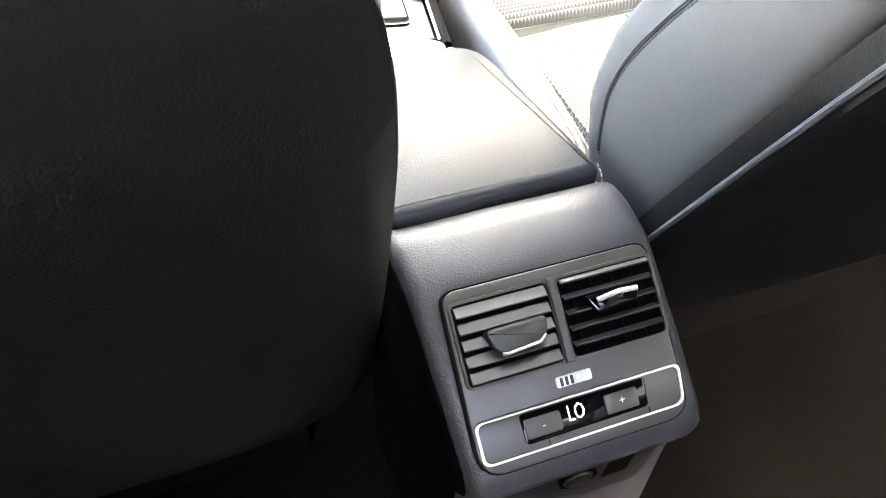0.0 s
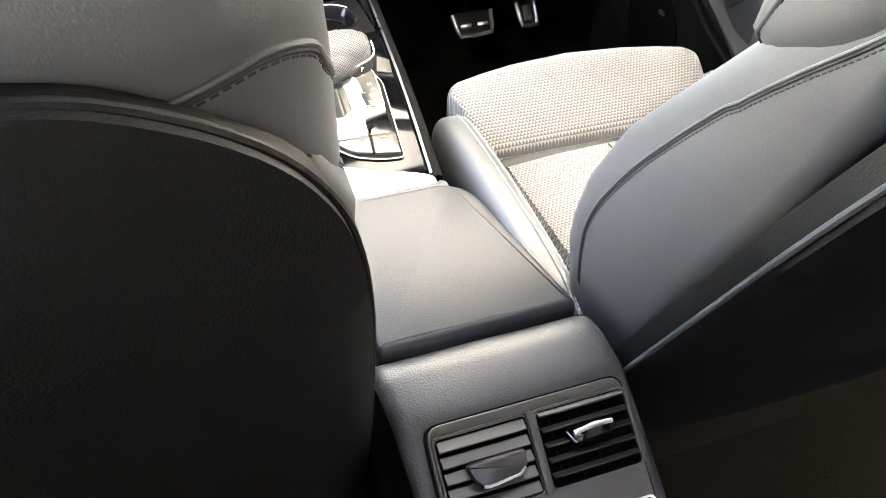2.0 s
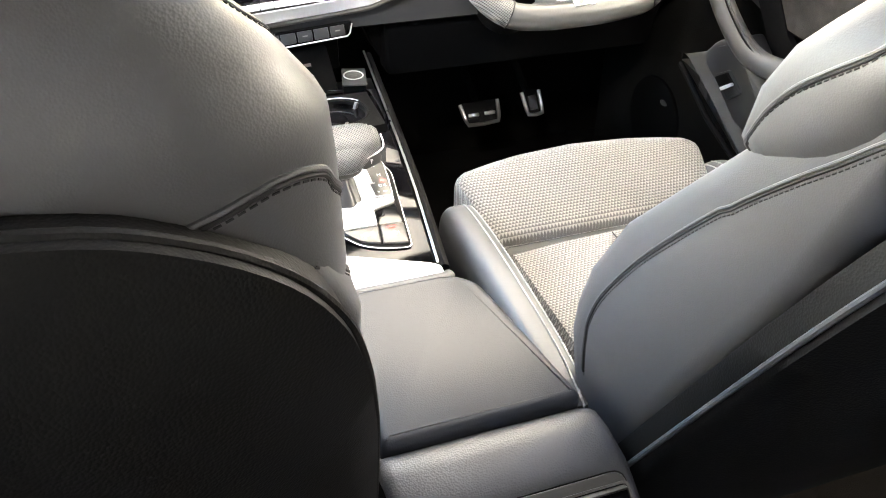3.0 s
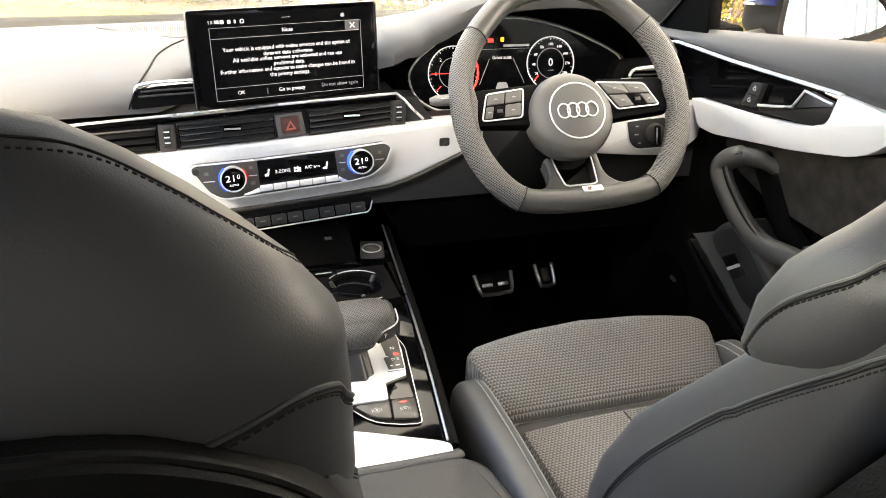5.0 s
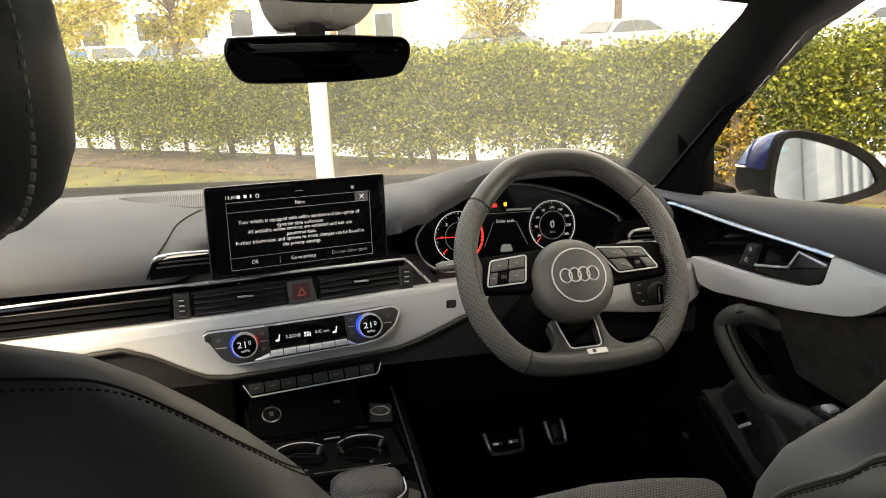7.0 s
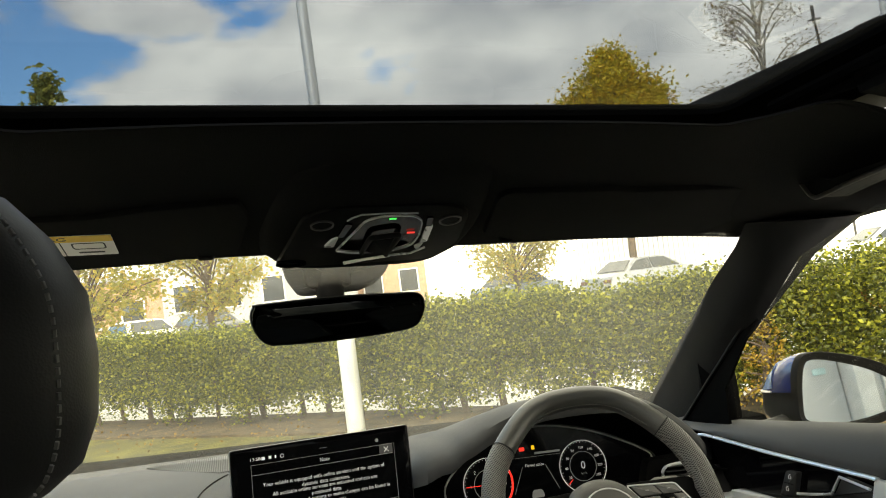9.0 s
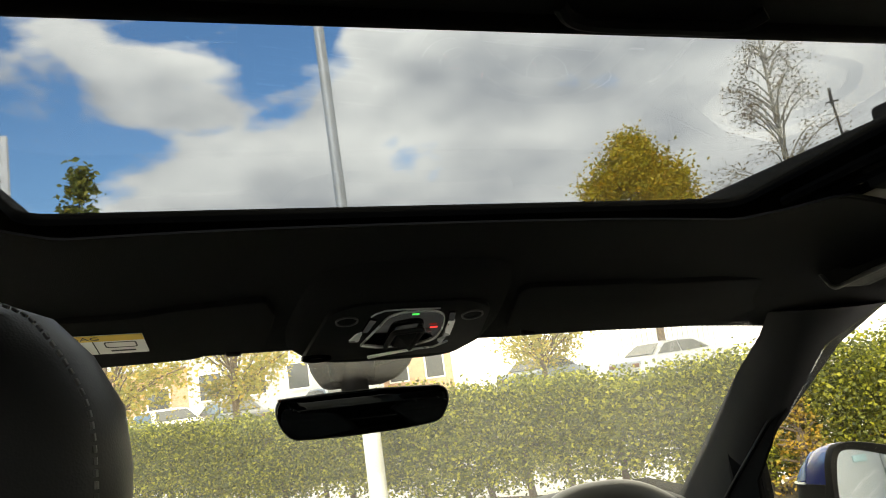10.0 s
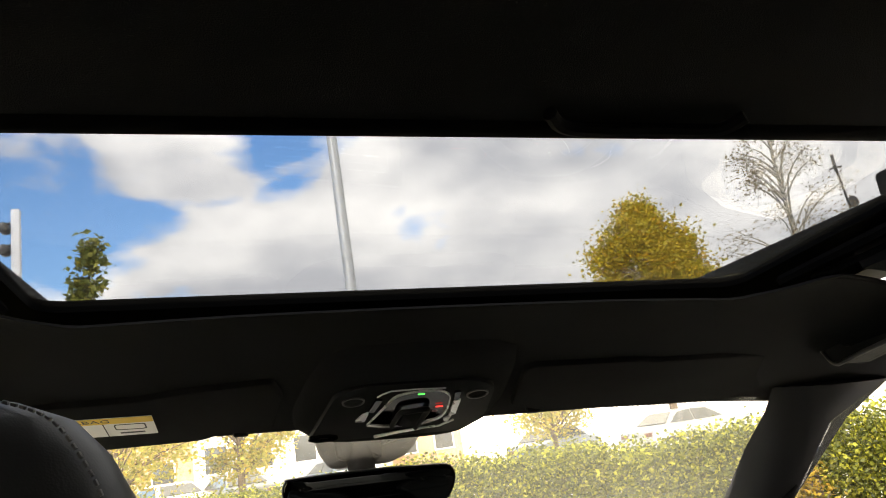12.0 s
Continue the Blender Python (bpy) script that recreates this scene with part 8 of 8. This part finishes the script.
def parked_car(x, y, rz, paint, label, z0=0.0, s=1.0):
    c = empty("parked_car", (0, 0, 0))
    tagged(c, label, "car", "parked cars")
    prof = [(-2.1, 0.30), (-2.15, 0.55), (-2.08, 0.85), (-1.95, 0.95), (-1.45, 1.02), (-0.9, 1.40), (-0.3, 1.47), (0.45, 1.44), (1.15, 1.02), (1.85, 0.92), (2.1, 0.75), (2.15, 0.45), (2.1, 0.30)]
    rings = []
    for yy in (-0.86, -0.84, -0.70, 0.0, 0.70, 0.84, 0.86):
        ring = []
        for a, z in prof:
            inn = max(0.0, (z - 0.95)) * 0.42
            w = (abs(yy) - inn) * (1 if yy >= 0 else -1) if abs(yy) > 0.6 else yy
            zz = z if abs(yy) < 0.85 else 0.62 + (z - 0.62) * 0.93
            ring.append((a, w, zz))
        rings.append(ring)
    part("body", loft(rings), paint, c, "painted body", angle=40)
    for q in (-1, 1):
        for pts in ([(-1.28, 1.05), (-0.82, 1.36), (-0.30, 1.41), (-0.30, 1.04)], [(-0.24, 1.04), (-0.24, 1.41), (0.40, 1.38), (0.95, 1.05)]):
            bm = bmesh.new()
            vs = []
            for off_ in (0.0, 0.02):
                vs.append([bm.verts.new((a, q * (0.863 - max(0, z - 0.95) * 0.42 + off_ - 0.005), z)) for a, z in pts])
            bm.faces.new(vs[1])
            bm.faces.new(vs[0][::-1])
            for i in range(4):
                bm.faces.new((vs[0][i - 1], vs[0][i], vs[1][i], vs[1][i - 1]))
            part("window", bm, M_CARGLASS, c, "dark side window")
        for wx in (-1.35, 1.35):
            w = part("wheel", disc(0.32, -0.1, 0.1, frame_at((wx, q * 0.80, 0.32), (1, 0, 0), (0, 0, 1)), 24, 0.03), M_RUBBER, c, "black tyre")
            part("rim", disc(0.21, 0.0, 0.112 if q < 0 else 0.0, frame_at((wx, q * 0.80 + (0 if q < 0 else 0.0), 0.32), (1, 0, 0), (0, 0, 1)), 16) if q < 0 else disc(0.21, -0.112, 0.0, frame_at((wx, q * 0.80, 0.32), (1, 0, 0), (0, 0, 1)), 16), M_SILVER, w)
    for a, b in (((0.50, 1.425), (1.14, 1.045)), ((-0.97, 1.375), (-1.42, 1.05))):
        sgn = 1 if a[0] > 0 else -1
        bm = bmesh.new()
        vs = []
        for off_ in (0.0, 0.02):
            vs.append([bm.verts.new(p) for p in ((a[0] + sgn * off_, -0.56, a[1] + off_), (a[0] + sgn * off_, 0.56, a[1] + off_), (b[0] + sgn * off_, 0.72, b[1] + off_), (b[0] + sgn * off_, -0.72, b[1] + off_))])
        bm.faces.new(vs[1])
        bm.faces.new(vs[0][::-1])
        for i in range(4):
            bm.faces.new((vs[0][i - 1], vs[0][i], vs[1][i], vs[1][i - 1]))
        part("windscreen", bm, M_CARGLASS, c, "dark glass")
    for sgn, m_ in ((1, M_WHITE), (-1, M_HAZ)):
        for q in (-1, 1):
            part("lamp", rbox((sgn * 2.06, q * 0.62, 0.76), (0.12, 0.36, 0.14), 0.03), m_, c)
    c.matrix_basis = pose(x, y, z0, 0, 0, rz) @ Matrix.Scale(s, 4)
    return c


def build_outside():
    gz = -0.06
    m_grass = mat("autumn_grass", (0.085, 0.078, 0.014), 0.95, bump=1.0, scale=60, var=0.55, vscale=3.5)
    m_lot = mat("pale_paving", (0.56, 0.55, 0.51), 0.9, bump=0.5, scale=40, var=0.12, vscale=0.6)
    m_soil = mat("leafy_soil", (0.075, 0.055, 0.03), 1.0, bump=1.0, scale=30, var=0.5, vscale=5)
    bm = bmesh.new()
    bmesh.ops.create_grid(bm, x_segments=40, y_segments=40, size=1500)
    for v in bm.verts:
        v.co.z = gz - 0.02
    tagged(part("ground", bm, m_lot), "pale paved car park ground reaching the horizon", "ground", kind="structure")
    hx0, hy0, hx1, hy1 = -6.2, 15.2, 8.8, 0.2  # line of the hedge's middle
    bm = prism([(-5.5, 4.6), (1.4, 4.6), (6.0, 0.0), (8.6, 0.0), (-6.4, 15.0), (-9.0, 15.0)], gz - 0.04, gz + 0.005)
    tagged(part("grass_verge", bm, m_grass), "short yellowish grass strip with fallen leaves", "grass", kind="structure")
    ang = math.degrees(math.atan2(hy1 - hy0, hx1 - hx0))
    bm = rbox((0, 0, 0), (21.2, 1.1, 0.06), 0.0, pose((hx0 + hx1) / 2 - 0.2, (hy0 + hy1) / 2 - 0.2, gz, 0, 0, ang))
    tagged(part("soil_bed", bm, m_soil), "brown soil bed under the hedge", "soil", kind="structure")
    rng = np.random.default_rng(5)
    la, lb = rng.uniform(0, 1, 2600), rng.uniform(0.1, 4.0, 2600)
    pts = np.stack([hx0 + (hx1 - hx0) * la - lb * 0.7, hy0 + (hy1 - hy0) * la - lb * 0.7, np.full(2600, gz + 0.03) + rng.uniform(0, 0.02, 2600)], 1)
    tagged(leaves("fallen_leaves", pts, 0.036, leaf_mat("fallen_leaf", (0.20, 0.11, 0.02), (0.28, 0.18, 0.03), (0.10, 0.06, 0.02))), "scattered yellow fallen leaves on the grass", "leaves", kind="stuff")
    m_hedge = leaf_mat("hedge_leaf", (0.026, 0.036, 0.004), (0.140, 0.155, 0.012), (0.42, 0.41, 0.035))
    m_bark = mat("brown_bark", (0.09, 0.065, 0.045), 0.95, bump=0.8, scale=40, var=0.3)
    hedge(hx0, hy0, hx1, hy1, 1.17, 0.8, 430000, gz, m_hedge, m_bark, "clipped green hedge with thin lower stems", 0.038)
    # lamp post
    lx, ly = 0.876, 6.75
    lp = empty("lamp_post", (lx, ly, gz))
    tagged(lp, "pale grey steel lamp post standing in the grass", "lamp post")
    m_post = mat("pale_grey_steel", (0.52, 0.53, 0.52), 0.45, metal=0.2, bump=0.1, scale=30, var=0.08)
    part("post", tube([(lx, ly, gz - 0.05), (lx, ly, gz + 1.16), (lx, ly, gz + 1.22), (lx - 0.08, ly, gz + 7.55)], [0.083, 0.081, 0.058, 0.0435], 20), m_post, lp, "tapered steel post")
    part("lamp_head", rbox((lx - 0.08, ly - 0.27, gz + 7.57), (0.20, 0.63, 0.09), 0.04), m_post, lp)
    part("service_door", rbox((lx, ly - 0.082, gz + 0.7), (0.07, 0.01, 0.38), 0.003), m_post, lp)
    # trees
    yl = leaf_mat("yellow_leaf", (0.34, 0.30, 0.025), (0.74, 0.56, 0.035), (0.80, 0.52, 0.045))
    gl = leaf_mat("green_leaf", (0.10, 0.12, 0.025), (0.26, 0.27, 0.05), (0.46, 0.38, 0.07))
    ol = leaf_mat("orange_shrub_leaf", (0.14, 0.11, 0.015), (0.34, 0.23, 0.02), (0.42, 0.24, 0.03))
    br = leaf_mat("birch_leaf", (0.17, 0.125, 0.05), (0.28, 0.20, 0.08), (0.14, 0.09, 0.045))
    m_birch = mat("pale_birch_bark", (0.40, 0.37, 0.31), 0.8, bump=0.5, scale=25, var=0.4, vscale=8)
    tree(13.9, 25.0, 8.7, 4.5, 5.0, 26000, 0.15, yl, m_bark, "golden autumn tree with a dense round crown", "round", 0.16, gz)
    tree(18.6, 22.5, 12.5, 5.2, 9.0, 5200, 0.085, br, m_birch, "half-bare birch with pale trunk and thin brown leaves", "sparse", 0.17, gz)
    tree(-7.4, 40.0, 14.2, 3.4, 9.0, 1900, 0.36, gl, m_bark, "slender green tree with loose tiers of leaves", "column", 0.14, gz)
    lime = leaf_mat("lime_leaf", (0.16, 0.16, 0.03), (0.30, 0.26, 0.05), (0.38, 0.26, 0.04))
    for x, y, h, w in ((-3.4, 19.0, 4.6, 4.4), (-6.8, 21.0, 4.8, 4.5), (-0.6, 21.0, 5.0, 3.4), (9.4, 25.0, 4.6, 3.8)):
        tree(x, y, h, w, h * 0.72, 7000, 0.12, lime, m_bark, "small yellow-green car park tree", "round", 0.11, gz)
    tree(3.62, 4.62, 0.95, 0.55, 0.85, 1500, 0.034, ol, m_bark, "young orange-leaved shrub beside the hedge", "column", 0.045, gz)
    # parked cars beyond the hedge
    paints = {"white": mat("white_car_paint", (0.75, 0.75, 0.74), 0.3, coat=1.0), "dark grey": mat("dark_grey_car_paint", (0.06, 0.065, 0.075), 0.3, metal=0.3, coat=0.6), "grey-blue": mat("grey_blue_car_paint", (0.11, 0.14, 0.19), 0.3, metal=0.3, coat=0.6), "silver": mat("silver_car_paint", (0.28, 0.30, 0.33), 0.3, metal=0.5, coat=0.6)}
    for x, y, r, colour in ((-3.4, 30.0, 118, "white"), (-1.1, 31.5, 112, "dark grey"), (2.9, 33.0, 112, "grey-blue"), (10.9, 29.0, 38, "grey-blue"), (13.9, 24.5, 12, "silver"), (22.6, 22.5, 165, "white"), (25.4, 20.0, 160, "dark grey")):
        parked_car(x, y, r, paints[colour], colour + " car parked behind the hedge", gz - 0.02)
    # buildings far off
    m_brick = mat("orange_brick", (0.42, 0.27, 0.18), 0.9, bump=0.4, scale=20, var=0.2)
    m_clad = mat("grey_cladding", (0.36, 0.37, 0.38), 0.6, bump=0.1, scale=10, var=0.08)
    for x, y, wd, h, mm, lab in ((-4.5, 40, 10, 3.4, m_brick, "low orange brick building"), (1.5, 38, 9, 4.0, m_clad, "low grey clad building"), (6.5, 42, 8, 3.4, m_brick, "orange brick house front")):
        b = empty("building", (x, y, gz))
        tagged(b, lab, "building")
        part("wall", rbox((x, y + 3, gz + h / 2), (wd, 6, h), 0.02), mm, b)
        part("roof", rbox((x, y + 3, gz + h + 0.12), (wd + 0.5, 6.5, 0.24), 0.05), m_clad, b)
        for i in range(int(wd / 2)):
            wx = x - wd / 2 + 1.0 + i * 2
            w = part("window", rbox((wx, y - 0.01, gz + h * 0.55), (1.0, 0.06, 1.2), 0.01), M_CARGLASS, b)
            part("frame", ring_prism(rect(wx - 0.55, gz + h * 0.55 - 0.65, wx + 0.55, gz + h * 0.55 + 0.65), rect(wx - 0.48, gz + h * 0.55 - 0.58, wx + 0.48, gz + h * 0.55 + 0.58), 0.0, 0.05, frame_at((0, y - 0.02, 0), (1, 0, 0), (0, 0, 1))), M_WHITE, w)
    # pale railing behind the parked cars
    f = empty("fence", (16, 28, gz))
    tagged(f, "pale metal railing behind the parked cars", "fence")
    m_rail = mat("pale_rail", (0.55, 0.55, 0.53), 0.5, metal=0.2)
    for i in range(34):
        part("rail_post", rbox((13.0 + i * 0.20, 28.5 - i * 0.04, gz + 1.5), (0.05, 0.05, 3.0), 0.01, seg=1), m_rail, f)
    part("top_rail", tube([(12.9, 28.52, gz + 2.85), (19.8, 27.1, gz + 2.85)], 0.04, 8), m_rail, f)
    # camera post, aerial mast and dark gable seen through the roof
    p = empty("camera_post", (-6.75, 25.0, gz))
    tagged(p, "white square post carrying two security cameras", "camera post")
    part("post", rbox((-6.75, 25.0, gz + 5.1), (0.24, 0.24, 10.2), 0.02), M_WHITE, p)
    for z in (8.9, 9.6):
        part("camera_dome", disc(0.16, -0.2, 0.2, frame_at((-7.05, 24.9, gz + z), (1, 0, 0), (0, 0, 1)), 16, 0.05), M_GREYPL, p)
        part("bracket", tube([(-6.75, 24.95, gz + z + 0.15), (-7.05, 24.95, gz + z + 0.15)], 0.05, 8), M_GREYPL, p)
    a = empty("aerial_mast", (23.6, 25.2, gz))
    tagged(a, "thin mast with a wind vane and a dish", "mast")
    part("mast", tube([(23.75, 25.2, gz), (23.7, 25.2, gz + 6), (23.3, 25.2, gz + 9.9)], 0.05, 8), M_GREYPL, a)
    part("vane_blade", rbox((23.28, 25.2, gz + 10.1), (0.16, 0.05, 0.75), 0.03), M_GREYPL, a)
    part("vane_arm", tube([(23.0, 25.2, gz + 9.85), (23.6, 25.2, gz + 9.95)], 0.035, 8), M_GREYPL, a)
    part("dish", disc(0.24, -0.03, 0.03, frame_at((23.6, 25.1, gz + 8.4), (1, 0, 0), (0, 0, 1)), 18), M_GREYPL, a)
    b = empty("gabled_building", (36.5, 32.0, gz))
    tagged(b, "tall dark-roofed grey building corner", "building")
    part("wall", rbox((42.0, 34.0, gz + 6.0), (7.0, 8, 12.0), 0.02), m_clad, b)
    part("roof", rbox((41.7, 33.5, gz + 12.9), (8.2, 9.4, 1.6), 0.3), M_DARK, b)
    part("corner_post", tube([(30.6, 28.9, gz), (30.6, 28.9, gz + 14.5)], 0.14, 10), m_post, b)
    # white clad hall behind the car, seen in the door mirror
    h = empty("white_hall", (4, -7, gz))
    tagged(h, "white corrugated industrial hall behind the car", "building")
    m_wclad = mat("white_cladding", (0.36, 0.37, 0.385), 0.5, bump=0.1, scale=8, var=0.06)
    part("wall", rbox((2.9, -8.2, gz + 3), (3.0, 0.3, 6), 0.02), m_wclad, h, "flat white wall")
    bm = bmesh.new()
    for i in range(40):
        rbox((4.75 + i * 0.12, -7.7, gz + 3), (0.06, 0.08, 6.0), 0.01, bm=bm)
    rbox((7.2, -7.8, gz + 3), (5.2, 0.15, 6.0), 0.01, bm=bm)
    part("corrugated_wall", bm, m_wclad, h, "white corrugated cladding")
    part("corner_pier", rbox((4.52, -7.9, gz + 3), (0.22, 0.5, 6.0), 0.02), m_clad, h)
    part("sign", rbox((4.15, -8.03, gz + 1.3), (0.16, 0.03, 0.08), 0.005), mat("pale_blue_sign", (0.30, 0.42, 0.44), 0.5), h)
    part("roof", rbox((5.6, -10.6, gz + 6.15), (10.5, 6.2, 0.3), 0.04), m_clad, h)


build_shell()
build_roof()
build_pillars()
seat(1, "black leather and woven cloth driver's sports seat", 0.47, [(0.225, -0.064, 0.888), (0.225, -0.079, 0.918), (0.222, -0.097, 0.941), (0.22, -0.115, 0.957), (0.216, -0.134, 0.973), (0.208, -0.15, 0.990), (0.185, -0.18, 1.0)])
seat(-1, "black leather and woven cloth passenger sports seat with headrest", 0.36, [(0.222, -0.055, 0.892), (0.217, -0.090, 0.918), (0.2054, -0.1326, 0.9494), (0.2003, -0.1450, 0.9632), (0.192, -0.1545, 0.9695), (0.1825, -0.160, 0.9712), (0.174, -0.1642, 0.9705), (0.163, -0.1694, 0.9673), (0.150, -0.176, 0.963), (0.130, -0.186, 0.955)])
build_console()
build_dash()
build_wheel()
build_pedals()
build_door()
build_door_mirror()
build_overhead()
for ob in [o for o in scene.objects if o.parent is None and o.type in ("MESH", "EMPTY")]:
    ob.matrix_basis = CAR @ ob.matrix_basis  # the car stands on ground that falls to one side
build_outside()
